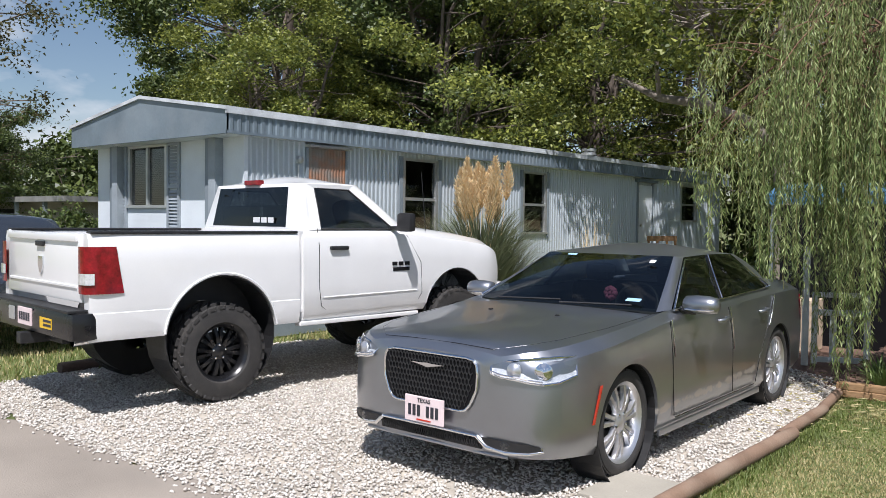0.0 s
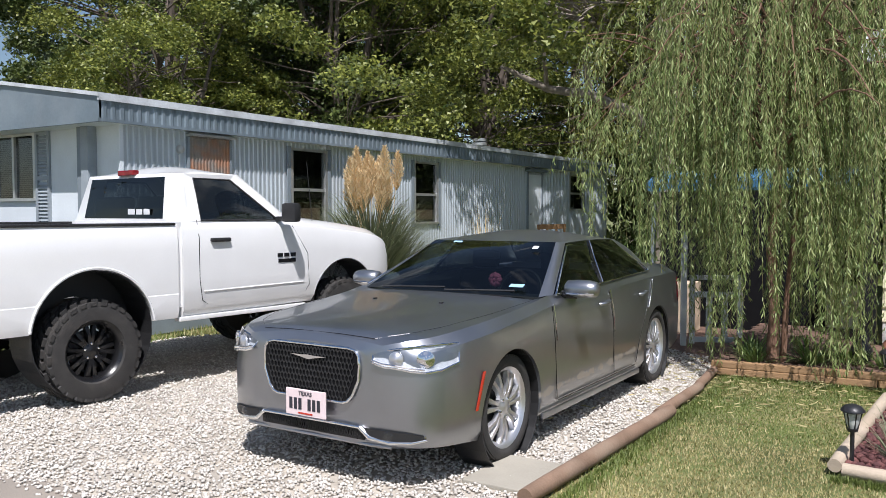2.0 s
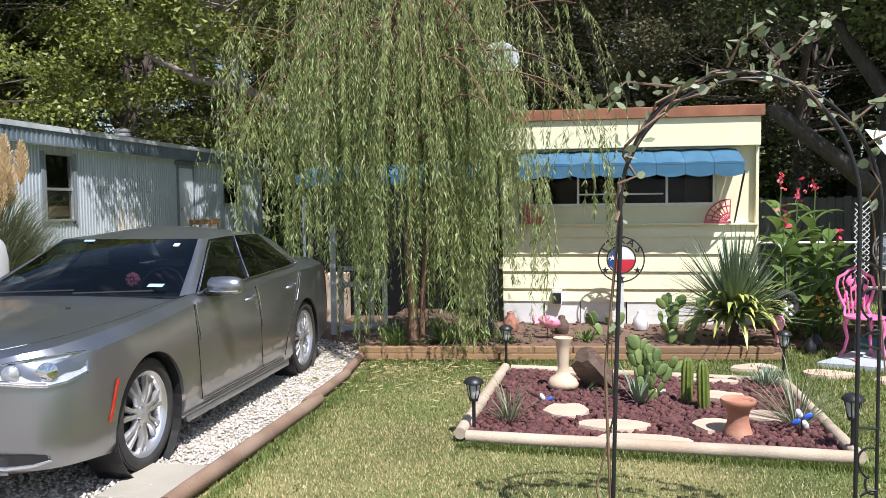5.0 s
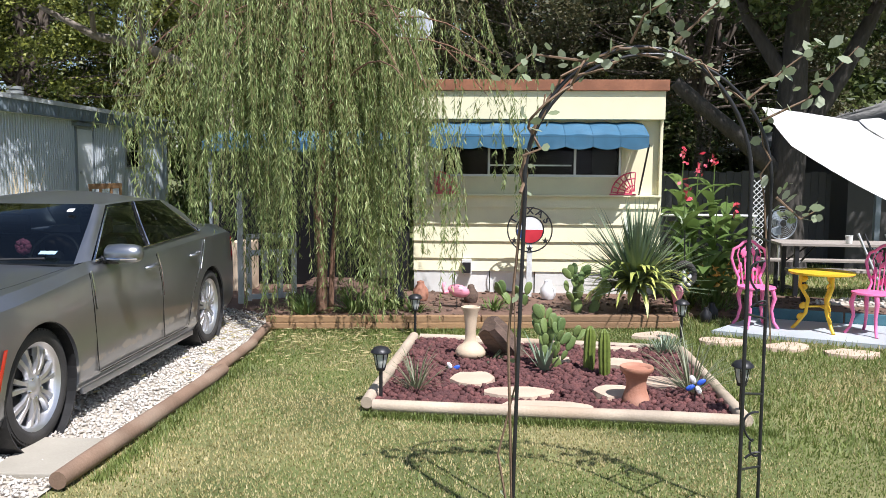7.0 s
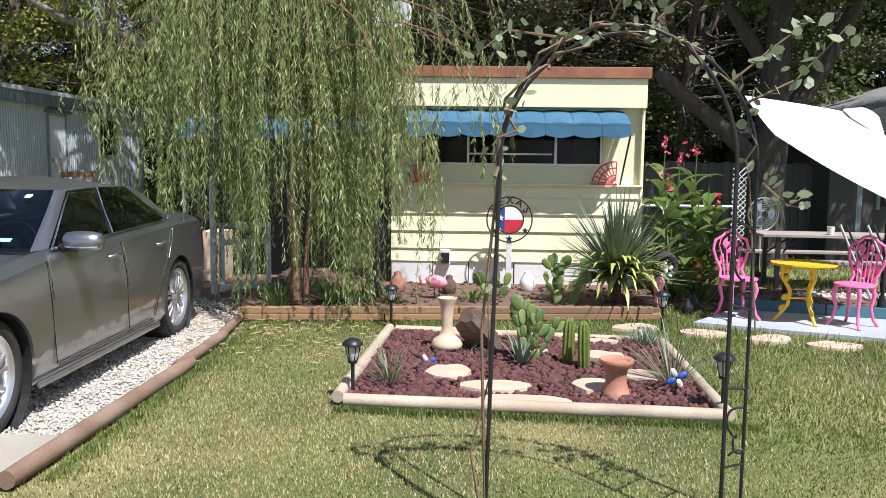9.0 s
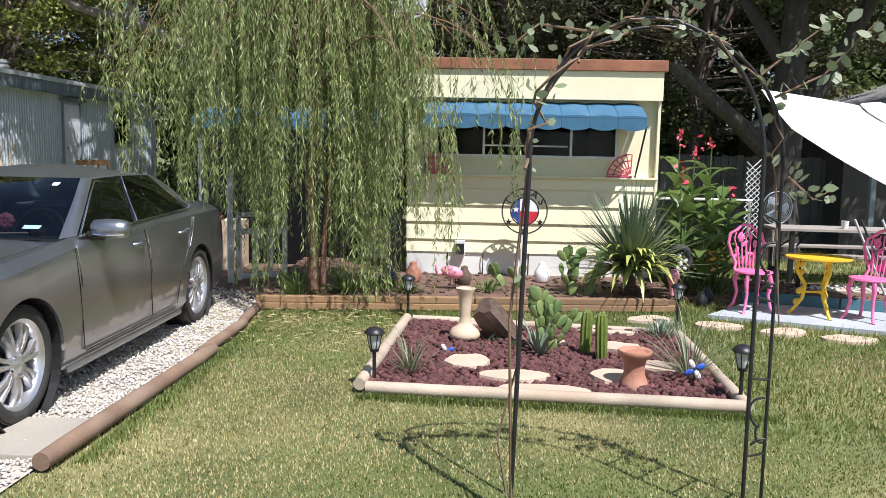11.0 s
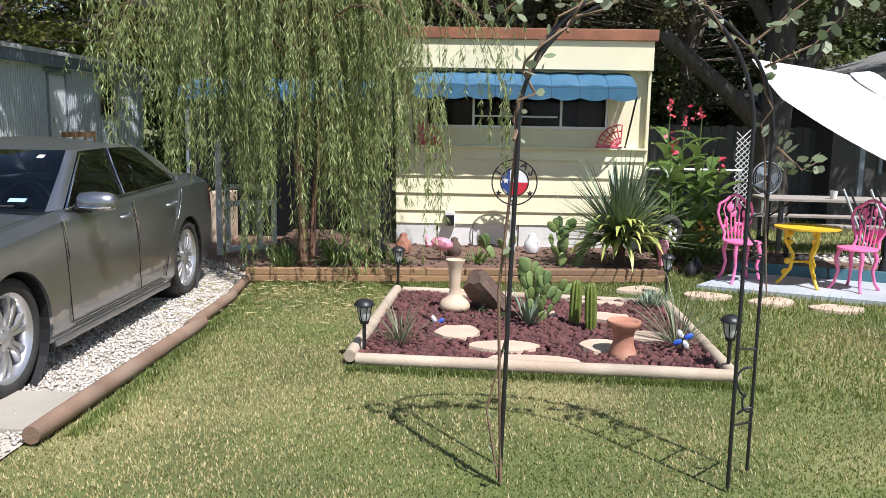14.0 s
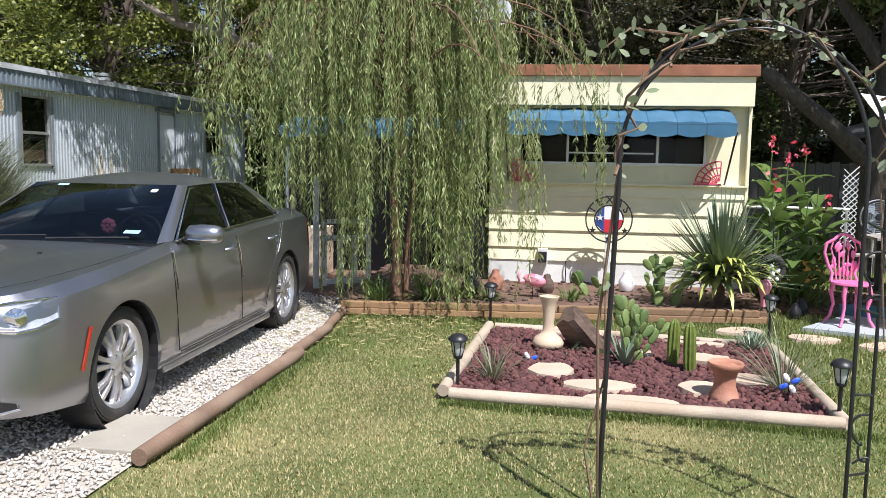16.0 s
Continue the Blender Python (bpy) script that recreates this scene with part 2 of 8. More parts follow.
FLASH = mat("rusty_brown_flashing", (0.36, 0.15, 0.08), 0.6, 0.1, 0.25, 3.0, 0.2, 40, stain=(0.16, 0.07, 0.04), stain_amount=0.7)
BLUE = mat("blue_awning_canvas", (0.042, 0.140, 0.235), 0.8, 0, 0.12, 6, 0.3, 200, stain=(0.12, 0.24, 0.35), stain_amount=0.4)
BLACK = mat("black_powder_coat", (0.018, 0.018, 0.02), 0.4, 0.0, 0.2, 8, 0.1, 120)
PINK = mat("glossy_pink_paint", (0.85, 0.20, 0.42), 0.35, 0, 0.10, 8, 0.15, 90)
YELPAINT = mat("glossy_yellow_paint", (0.86, 0.55, 0.04), 0.35, 0, 0.10, 8, 0.15, 90)
TIMBER = mat("weathered_landscape_timber", (0.52, 0.31, 0.14), 0.75, 0, 0.22, 2.5, 0.4, 60, obj=1, col2=(0.27, 0.165, 0.09), stain=(0.20, 0.12, 0.07), stain_amount=0.5, stretch=(0.4, 3, 3))
LOG = mat("pale_peeled_log", (0.50, 0.41, 0.31), 0.75, 0, 0.2, 2.5, 0.35, 60, stain=(0.30, 0.2, 0.12), stain_amount=0.5)
LOGRED = mat("reddish_treated_log", (0.24, 0.155, 0.105), 0.75, 0, 0.22, 3, 0.4, 60, stain=(0.40, 0.32, 0.24), stain_amount=0.7)
CONC = mat("pale_concrete", (0.38, 0.35, 0.29), 0.85, 0, 0.12, 2, 0.3, 70)
PATIO = mat("grey_painted_concrete", (0.42, 0.46, 0.48), 0.7, 0, 0.08, 2, 0.2, 70)
ASPHALT = mat("dusty_worn_road", (0.30, 0.26, 0.215), 0.9, 0, 0.16, 0.9, 0.5, 90, stain=(0.22, 0.2, 0.175), stain_amount=0.5)
STONEDUST = mat("limestone_dust", (0.48, 0.43, 0.36), 0.9, 0, 0.25, 3, 0.6, 50)
GRAVEL = mat("pale_limestone_gravel", (0.79, 0.75, 0.68), 0.8, 0, 0.12, 20, 0.2, 120, island=1, col2=(0.50, 0.455, 0.40))
LAVA = mat("red_lava_rock", (0.19, 0.075, 0.068), 0.9, 0, 0.25, 25, 0.8, 160, island=1, col2=(0.095, 0.038, 0.038))
LAVABED = mat("lava_rock_dust", (0.07, 0.03, 0.028), 0.95, 0, 0.3, 20, 0.8, 120)
FLAG = mat("tan_flagstone", (0.58, 0.44, 0.33), 0.8, 0, 0.10, 5, 0.3, 60)
SOIL = mat("red_brown_soil", (0.17, 0.10, 0.07), 0.95, 0, 0.3, 4, 0.8, 40)
LAWN = mat("lawn_soil_and_thatch", (0.12, 0.145, 0.042), 0.95, 0, 0.3, 1.2, 0.8, 60, stain=(0.38, 0.32, 0.16), stain_amount=0.8)
BLADE = mat("grass_blades", (0.13, 0.19, 0.038), 0.55, 0, 0.28, 0.8, 0, 30, island=1, col2=(0.30, 0.345, 0.105), through=0.35)
DRYBLADE = mat("dry_grass_blades", (0.62, 0.51, 0.27), 0.6, 0, 0.2, 0.8, 0, 30, island=1, col2=(0.36, 0.34, 0.13), through=0.3)
BARK = mat("grey_brown_bark", (0.15, 0.12, 0.095), 0.9, 0, 0.3, 6, 0.9, 30, stretch=(3, 3, 0.6))
DARKBARK = mat("dark_furrowed_bark", (0.062, 0.054, 0.046), 0.95, 0, 0.35, 5, 1.0, 24, stretch=(3, 3, 0.5))
PALEBARK = mat("pale_smooth_bark", (0.27, 0.23, 0.19), 0.85, 0, 0.25, 4, 0.6, 30, stretch=(3, 3, 0.8))
WILLOWBARK = mat("reddish_willow_bark", (0.23, 0.13, 0.085), 0.9, 0, 0.3, 6, 0.8, 30, stretch=(3, 3, 0.6))
LEAFD = mat("deep_green_leaves", (0.028, 0.056, 0.012), 0.5, 0, 0.2, 0.6, 0, 8, island=1, col2=(0.15, 0.19, 0.048), through=0.15)
LEAFY = mat("yellow_green_leaves", (0.055, 0.09, 0.016), 0.5, 0, 0.2, 0.6, 0, 8, island=1, col2=(0.34, 0.36, 0.07), through=0.22)
LEAFA = mat("dry_autumn_leaves", (0.11, 0.09, 0.035), 0.6, 0, 0.2, 0.6, 0, 8, island=1, col2=(0.055, 0.07, 0.025), through=0.25)
LEAFW = mat("willow_leaves", (0.14, 0.215, 0.055), 0.5, 0, 0.18, 0.7, 0, 8, island=1, col2=(0.46, 0.52, 0.22), through=0.32, spec=0.35)
TWIG = mat("yellowish_willow_twigs", (0.20, 0.18, 0.07), 0.6, 0, 0.2, 3, 0, 30)

# ---- ground ----
def sheet(name, pts, z, material, label, category, thick=0.0):
    bm = bmesh.new()
    f = bm.faces.new([bm.verts.new((x, y, z)) for x, y in pts])
    if thick:
        r = bmesh.ops.extrude_face_region(bm, geom=[f])
        for v in r["geom"]:
            if isinstance(v, bmesh.types.BMVert):
                v.co.z -= thick
    ob = part(name, bm, material)
    return tagged(ob, label, category, kind="structure")


sheet("ground", [(-400, -400), (400, -400), (400, 400), (-400, 400)], -0.02, LAWN, "patchy green and straw coloured lawn", "ground")


def wavy(a, b, n, amp, seed):
    r = np.random.default_rng(seed)
    t = np.linspace(0, 1, n)
    return [(a[0] + (b[0] - a[0]) * s + r.normal() * amp * (0 < s < 1), a[1] + (b[1] - a[1]) * s + r.normal() * amp * (0 < s < 1)) for s in t]


edge_road = wavy((-40, 2.45), (-7.6, 2.85), 20, 0.05, 1) + wavy((-7.5, 2.86), (-3.6, 2.9), 26, 0.05, 2) + [(-2.6, 2.9), (-2.2, 2.3), (0, 1.6), (40, 1.2)]
sheet("road", [(-40, -4), *edge_road, (40, -4)], 0.0, ASPHALT, "dusty grey-brown worn road surface", "road", 0.05)
drive = wavy((-8.9, 2.80), (-2.3, 2.80), 20, 0.03, 3) + [(-2.28, 4.2), (-2.28, 8.7), (-2.6, 9.6), (-3.6, 10.2), (-4.6, 10.2), (-5.0, 8.9), (-8.2, 8.9), (-9.0, 7.4)] + wavy((-9.1, 6.5), (-8.9, 2.9), 12, 0.05, 4)
sheet("driveway", drive, -0.006, STONEDUST, "pale crushed limestone driveway", "driveway")


def corrugated(bm, y0, y1, z0, z1, x, pitch=0.095, deep=0.016):
    """A ribbed sheet in the plane x, facing +x, with trapezoid ribs."""
    ys, xs = [y0], [x]
    k = math.floor(y0 / pitch) + 1
    while k * pitch < y1 - 0.03:
        for f, d in ((0.0, 0), (0.16, deep), (0.5, deep), (0.66, 0)):
            y = (k + f) * pitch
            if y0 + 0.004 < y < y1 - 0.004:
                ys.append(y), xs.append(x + d)
        k += 1
    ys.append(y1), xs.append(x)
    lo = [bm.verts.new((a, b, z0)) for a, b in zip(xs, ys)]
    hi = [bm.verts.new((a, b, z1)) for a, b in zip(xs, ys)]
    for i in range(len(ys) - 1):
        bm.faces.new((lo[i], lo[i + 1], hi[i + 1], hi[i]))
    return bm


def side_window(parent, y0, y1, z0, z1, x, inside, name="window", rail=True):
    """A sash window in a wall that faces +x."""
    # flat black sheet holds the shade of the room behind the glass
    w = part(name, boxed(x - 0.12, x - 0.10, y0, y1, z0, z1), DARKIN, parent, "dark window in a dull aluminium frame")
    if inside is BLIND:
        part("blind", boxed(x - 0.09, x - 0.08, y0 + 0.06, y1 - 0.06, z0 + 0.05, z0 + (z1 - z0) * 0.30), BLIND, w, "tan cardboard behind the glass")
    elif inside is CURTAIN:
        bm = bmesh.new()
        corrugated(bm, y0 + 0.03, y0 + (y1 - y0) * 0.55, z0, z1, x - 0.09, 0.07, 0.012)
        part("curtain", bm, CURTAIN, w, "pale hanging curtain")
    for a, b, c, d in ((y0 - 0.02, y0 + 0.035, z0, z1), (y1 - 0.035, y1 + 0.02, z0, z1)):
        part("frame", boxed(x - 0.05, x + 0.035, a, b, c, d), ALU, w)
    part("frame", boxed(x - 0.05, x + 0.035, y0 - 0.02, y1 + 0.02, z1, z1 + 0.04), ALU, w)
    part("sill", boxed(x - 0.05, x + 0.05, y0 - 0.03, y1 + 0.03, z0 - 0.04, z0), ALU, w)
    zm = z0 + (z1 - z0) * 0.47
    if rail:
        part("rail", boxed(x - 0.045, x + 0.02, y0 + 0.035, y1 - 0.035, zm - 0.025, zm + 0.025), ALU, w)
    for a, b in ((z0, zm - 0.026), (zm + 0.026, z1)):
        p = part("pane", boxed(x - 0.02, x - 0.015, y0 + 0.035, y1 - 0.035, a, b), PANE, w)
        p.visible_shadow = False
    return w


def mobile_home():
    """The long pale blue corrugated home beside the driveway."""
    h = thing("mobile_home", -11.4, 6.8, 0, label="long pale blue corrugated metal mobile home with weathered roof edge", category="house")
    X, Y = -11.4, 6.8
    xw, ye, ztop, zlow = -9.5 - X, 24.2 - Y, 2.86, 0.55
    holes = [(10.02 - Y, 10.90 - Y, 1.50, 2.72, BLIND), (13.60 - Y, 14.46 - Y, 1.50, 2.69, BLIND), (21.3 - Y, 22.35 - Y, 1.80, 2.72, CURTAIN)]
    bm, y = bmesh.new(), 0.0
    for a, b, c, d, _ in holes:
        corrugated(bm, y, a - 0.02, zlow, ztop, xw)
        corrugated(bm, a - 0.02, b + 0.02, zlow, c - 0.04, xw)
        corrugated(bm, a - 0.02, b + 0.02, d + 0.04, ztop, xw)
        y = b + 0.02
    corrugated(bm, y, ye, zlow, ztop, xw)
    part("side_wall", bm, GALV, h, "pale blue ribbed metal siding", normals=False)
    # added backing sheet, its interior shade put into the colour
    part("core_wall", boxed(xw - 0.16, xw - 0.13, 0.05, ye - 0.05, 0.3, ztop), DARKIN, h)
    for a, b, c, d, inside in holes:
        side_window(h, a, b, c, d, xw, inside)
    # grey boards beside the middle windows
    for a, b, c, d, _ in holes[:2]:
        part("shutter", boxed(xw + 0.017, xw + 0.04, a - 0.11, a - 0.022, c - 0.1, d + 0.06, 0.004), GREYTRIM, h)
        part("shutter", boxed(xw + 0.017, xw + 0.04, b + 0.022, b + 0.10, c - 0.1, d + 0.06, 0.004), GREYTRIM, h)
    # the boarded window with its rusting ribbed cover and hood
    bm = bmesh.new()
    corrugated(bm, 7.90 - Y, 8.65 - Y, 1.7, 2.77, xw + 0.05, 0.06, 0.012)
    c = part("window_cover", bm, RUSTY, h, "rust-streaked ribbed metal window cover", normals=False)
    part("hood", boxed(xw, xw + 0.16, 7.86 - Y, 8.70 - Y, 2.775, 2.81, 0.006), ALU, c)
    part("cover_edge", boxed(xw, xw + 0.062, 7.86 - Y, 7.90 - Y, 1.7, 2.77), GREYTRIM, c)
    part("cover_edge", boxed(xw, xw + 0.062, 8.65 - Y, 8.69 - Y, 1.7, 2.77), GREYTRIM, c)
    # meter on the wall
    m = part("porch_lamp", lathed([(0, 0), (0.055, 0), (0.06, 0.03), (0.05, 0.07), (0, 0.085)], 14, (xw + 0.012, 7.74 - Y, 2.58), pose(0, 0, 0, 0, 90, 0)), ALU, h, "small round dull metal wall lamp", smooth=40)
    part("conduit", tubed([(xw + 0.02, 7.74 - Y, 2.5), (xw + 0.02, 7.74 - Y, 0.6)], 0.012, 6), ALU, m)
    # door with its little hood
    d = part("door", boxed(xw + 0.012, xw + 0.035, 18.70 - Y, 19.45 - Y, 0.75, 2.66, 0.004), WHITEMETAL, h, "plain pale metal door")
    part("frame", boxed(xw + 0.003, xw + 0.05, 18.63 - Y, 18.70 - Y, 0.75, 2.72), GREYTRIM, d)
    part("frame", boxed(xw + 0.003, xw + 0.05, 19.45 - Y, 19.52 - Y, 0.75, 2.72), GREYTRIM, d)
    part("hood", boxed(xw, xw + 0.14, 18.55 - Y, 19.6 - Y, 2.73, 2.80), FASCIA, d)
    part("handle", lathed([(0, 0), (0.03, 0.01), (0.03, 0.04), (0, 0.05)], 10, (xw + 0.035, 18.8 - Y, 1.65), pose(0, 0, 0, 0, 90, 0)), ALU, d)
    # corner strip, skirt
    part("corner_trim", boxed(xw - 0.03, xw + 0.022, -0.025, 0.035, zlow, ztop), WHITEMETAL, h)
    part("skirt", boxed(xw - 0.06, xw - 0.03, 0.02, ye, 0, zlow), GREYTRIM, h)
    # front wall, set back under the roof
    xl = -13.55 - X
    wx0, wx1, wz0, wz1 = -12.52 - X, -11.45 - X, 1.90, 2.80
    for a in ((xl, wx0, 0.5, 2.95), (wx1, xw - 0.03, 0.5, 2.95), (wx0, wx1, 0.5, wz0), (wx0, wx1, wz1, 2.95)):
        part("front_wall", boxed(a[0], a[1], 0, 0.1, a[2], a[3]), WHITEMETAL, h, "white painted metal front wall")
    part("skirt", boxed(xl, xw - 0.06, 0.02, 0.06, 0, 0.5), GREYTRIM, h)
    part("far_wall", boxed(xl, xl + 0.1, 0.1, ye, 0, 2.95), GALV, h)
    part("end_wall", boxed(xl, xw, ye - 0.1, ye, 0, 2.95), GALV, h)
    for x0 in (-12.98, -10.3):
        part("pilaster", boxed(x0 - X, x0 - X + 0.12, -0.10, 0.0, 0.5, 2.93, 0.004), GREYTRIM, h)
        part("pilaster", boxed(x0 - X + 0.14, x0 - X + 0.30, -0.14, 0.0, 0.5, 2.93, 0.004), SHUTTER, h)
    # sheet behind the blind, coloured near-black for the unlit room
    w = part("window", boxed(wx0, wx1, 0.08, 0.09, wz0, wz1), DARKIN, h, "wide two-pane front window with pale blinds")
    bm = bmesh.new()
    for k in range(30):
        z = wz0 + 0.02 + k * 0.029
        box(bm, wx0 + 0.06, wx1 - 0.06, 0.055, 0.075, z, z + 0.021)
    part("blind", bm, CURTAIN, w, "closed pale slatted blind")
    xm = (wx0 + wx1) / 2
    for a, b in ((wx0 - 0.03, wx0 + 0.03), (xm - 0.025, xm + 0.025), (wx1 - 0.03, wx1 + 0.03)):
        part("frame", boxed(a, b, -0.02, 0.05, wz0, wz1), ALU, w)
    part("frame", boxed(wx0 - 0.03, wx1 + 0.03, -0.02, 0.05, wz1, wz1 + 0.04), ALU, w)
    part("sill", boxed(wx0 - 0.05, wx1 + 0.05, -0.04, 0.05, wz0 - 0.045, wz0), ALU, w)
    for a, b in ((wx0 + 0.03, xm - 0.025), (xm + 0.025, wx1 - 0.03)):
        part("pane", boxed(a, b, 0.02, 0.025, wz0, wz1), PANE, w).visible_shadow = False
    for x0 in (wx0 - 0.40, wx1 + 0.05):
        s = part("shutter", boxed(x0, x0 + 0.05, -0.035, 0, 1.50, 2.86), SHUTTER, h, "grey louvred shutter")
        part("stile", boxed(x0 + 0.29, x0 + 0.34, -0.035, 0, 1.50, 2.86), SHUTTER, s)
        for z in (1.50, 2.15, 2.80):
            part("stile", boxed(x0 + 0.05, x0 + 0.29, -0.033, 0, z, z + 0.06), SHUTTER, s)
        bm = bmesh.new()
        for k in range(24):
            z = 1.57 + k * 0.051
            if not 2.12 < z < 2.20:
                v = [bm.verts.new(p) for p in ((x0 + 0.05, -0.03, z), (x0 + 0.29, -0.03, z), (x0 + 0.29, -0.004, z + 0.045), (x0 + 0.05, -0.004, z + 0.045))]
                bm.faces.new(v)
        part("louvre", bm, SHUTTER, s)
    # roof: low gable that oversails the front, deep fascia all round
    xr0, xr1, yf, yb = -13.62 - X, -9.33 - X, -0.42, ye + 0.2
    xc, zp, zs, zb = (xr0 + xr1) / 2, 3.47, 3.15, 2.86
    bm = bmesh.new()
    a = [(xr0 - 0.03, zs), (xc, zp), (xr1 + 0.03, zs), (xr1 + 0.03, zs + 0.05), (xc, zp + 0.05), (xr0 - 0.03, zs + 0.05)]
    outline(bm, a, yb - yf + 0.06, pose(0, yf - 0.03, 0))
    part("roof", bm, EDGE, h, "chalky white metal roof with peeling edge")
    bm = bmesh.new()
    outline(bm, [(xr0, zb - 0.02), (xr1, zb - 0.02), (xr1, zs), (xc, zp), (xr0, zs)], 0.05, pose(0, yf, 0))
    part("gable_fascia", bm, FASCIA, h, "weathered blue-grey gable panel")
    bm = bmesh.new()
    corrugated(bm, yf, yb, zb + 0.02, zs, xr1, 0.13, 0.012)
    f = part("side_fascia", bm, FASCIA, h, "weathered blue-grey ribbed fascia", normals=False)
    part("lip", boxed(xr1 - 0.02, xr1 + 0.02, yf, yb, zb - 0.02, zb + 0.02), FASCIA, f)
    part("gutter", boxed(xr1 - 0.01, xr1 + 0.035, yf - 0.02, yb, zs - 0.045, zs), EDGE, f)
    part("soffit", boxed(xr0, xr1 - 0.02, yf + 0.05, yb, zb - 0.015, zb + 0.005), WHITEMETAL, h)
    part("far_fascia", boxed(xr0, xr0 + 0.03, yf + 0.05, yb, zb, zs), FASCIA, h)
    v = part("roof_vent", lathed([(0.12, 0), (0.12, 0.35), (0.19, 0.36), (0.19, 0.42), (0.13, 0.44), (0.19, 0.46), (0.19, 0.52), (0.0, 0.56)], 16, (-10.78 - X, 18.5 - Y, 3.08)), ALU, h, "round galvanised roof vent", smooth=35)
    return h


mobile_home()


def yellow_home():
    """The cream trailer end behind the flower beds."""
    X, Y = 0.72, 11.0
    h = thing("trailer_home", X, Y, 0, label="small cream yellow trailer home with blue awning and white skirting", category="house")
    x0, x1, yb = -0.91 - X, 2.33 - X, 9.0
    # lapped boards, lower wall stands a little proud of the window band
    edges = [0.40, 0.57, 0.80, 1.03, 1.25, 1.40]
    for k, (a, b) in enumerate(zip(edges, edges[1:])):
        bm = bmesh.new()
        v = [bm.verts.new(p) for p in ((x0, -0.115, a), (x1, -0.115, a), (x1, -0.09, b), (x0, -0.09, b), (x0, 0, a), (x1, 0, a), (x1, 0, b), (x0, 0, b))]
        for q in ((0, 1, 2, 3), (0, 4, 5, 1), (3, 2, 6, 7), (1, 5, 6, 2), (0, 3, 7, 4)):
            bm.faces.new([v[i] for i in q])
        part("siding_board", bm, YELLOW, h)
    part("ledge", boxed(x0 - 0.01, x1 + 0.012, -0.15, 0, 1.40, 1.425, 0.004), YELLOW, h)
    wx0, wx1, wz0, wz1 = -0.55 - X, 1.83 - X, 1.66, 2.20
    for a in ((x0, wx0, 1.425, 2.43), (wx1, x1, 1.425, 2.43), (wx0, wx1, 1.425, wz0), (wx0, wx1, wz1, 2.43)):
        part("window_band", boxed(a[0], a[1], -0.03, 0.05, a[2], a[3]), YELLOW, h)
    part("front_panel", boxed(x0 - 0.02, x1 + 0.02, -0.20, 0.05, 2.405, 2.77, 0.006), YELLOW, h, "broad cream panel over the window")
    part("roof_flashing", boxed(x0 - 0.05, x1 + 0.06, -0.24, 0.3, 2.77, 2.91, 0.008), FLASH, h, "rusty brown metal roof edging")
    bm = bmesh.new()
    box(bm, x0, x0 + 0.05, 0.05, yb, 0.1, 2.77)
    box(bm, x1 - 0.05, x1, 0.05, yb, 0.1, 2.77)
    box(bm, x0, x1, yb, yb + 0.05, 0.1, 2.77)
    part("trailer_wall", bm, YELLOW, h)
    part("roof", boxed(x0 - 0.03, x1 + 0.03, 0.3, yb + 0.1, 2.77, 2.87), EDGE, h)
    part("corner_trim", boxed(x1 - 0.02, x1 + 0.016, -0.125, 0.06, 0.40, 2.405), YELLOW, h)
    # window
    # near-black sheet set back from the panes paints the dim room
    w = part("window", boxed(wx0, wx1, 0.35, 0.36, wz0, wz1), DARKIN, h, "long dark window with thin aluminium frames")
    for a in (wx0, wx0 + 0.62, wx1 - 0.62, wx1 - 0.03):
        part("frame", boxed(a, a + 0.03, -0.02, 0.03, wz0, wz1), ALU, w)
    for z in (wz0, wz1 - 0.03):
        part("frame", boxed(wx0 + 0.03, wx1 - 0.03, -0.018, 0.03, z, z + 0.03), ALU, w)
    part("rail", boxed(wx0 + 0.65, wx1 - 0.65, -0.012, 0.02, 1.80, 1.82), ALU, w)
    for a, b in ((wx0 + 0.03, wx0 + 0.62), (wx0 + 0.65, wx1 - 0.62), (wx1 - 0.59, wx1 - 0.03)):
        part("pane", boxed(a, b, 0.005, 0.009, wz0 + 0.03, wz1 - 0.03), DIMPANE, w).visible_shadow = False
    part("curtain", boxed(wx1 - 0.36, wx1 - 0.05, 0.12, 0.13, wz0, wz1), CURTAIN, w)
    # skirting panels
    xs = [x0, x0 + 0.55, x0 + 1.02, x0 + 1.62, x0 + 2.2, x0 + 2.75, x1]
    for k, (a, b) in enumerate(zip(xs, xs[1:])):
        part("skirting_panel", boxed(a + 0.006, b - 0.006, -0.10 + 0.012 * (k % 3), -0.07, 0.0, 0.395, 0.003), WHITESK, h)
    # outlet box
    o = part("outlet_box", boxed(-0.26 - X, -0.13 - X, -0.17, -0.10, 0.36, 0.56, 0.008), WHITESK, h)
    part("outlet_cover", boxed(-0.25 - X, -0.14 - X, -0.22, -0.17, 0.38, 0.52, 0.006), BLACK, o)
    return h


yellow_home()


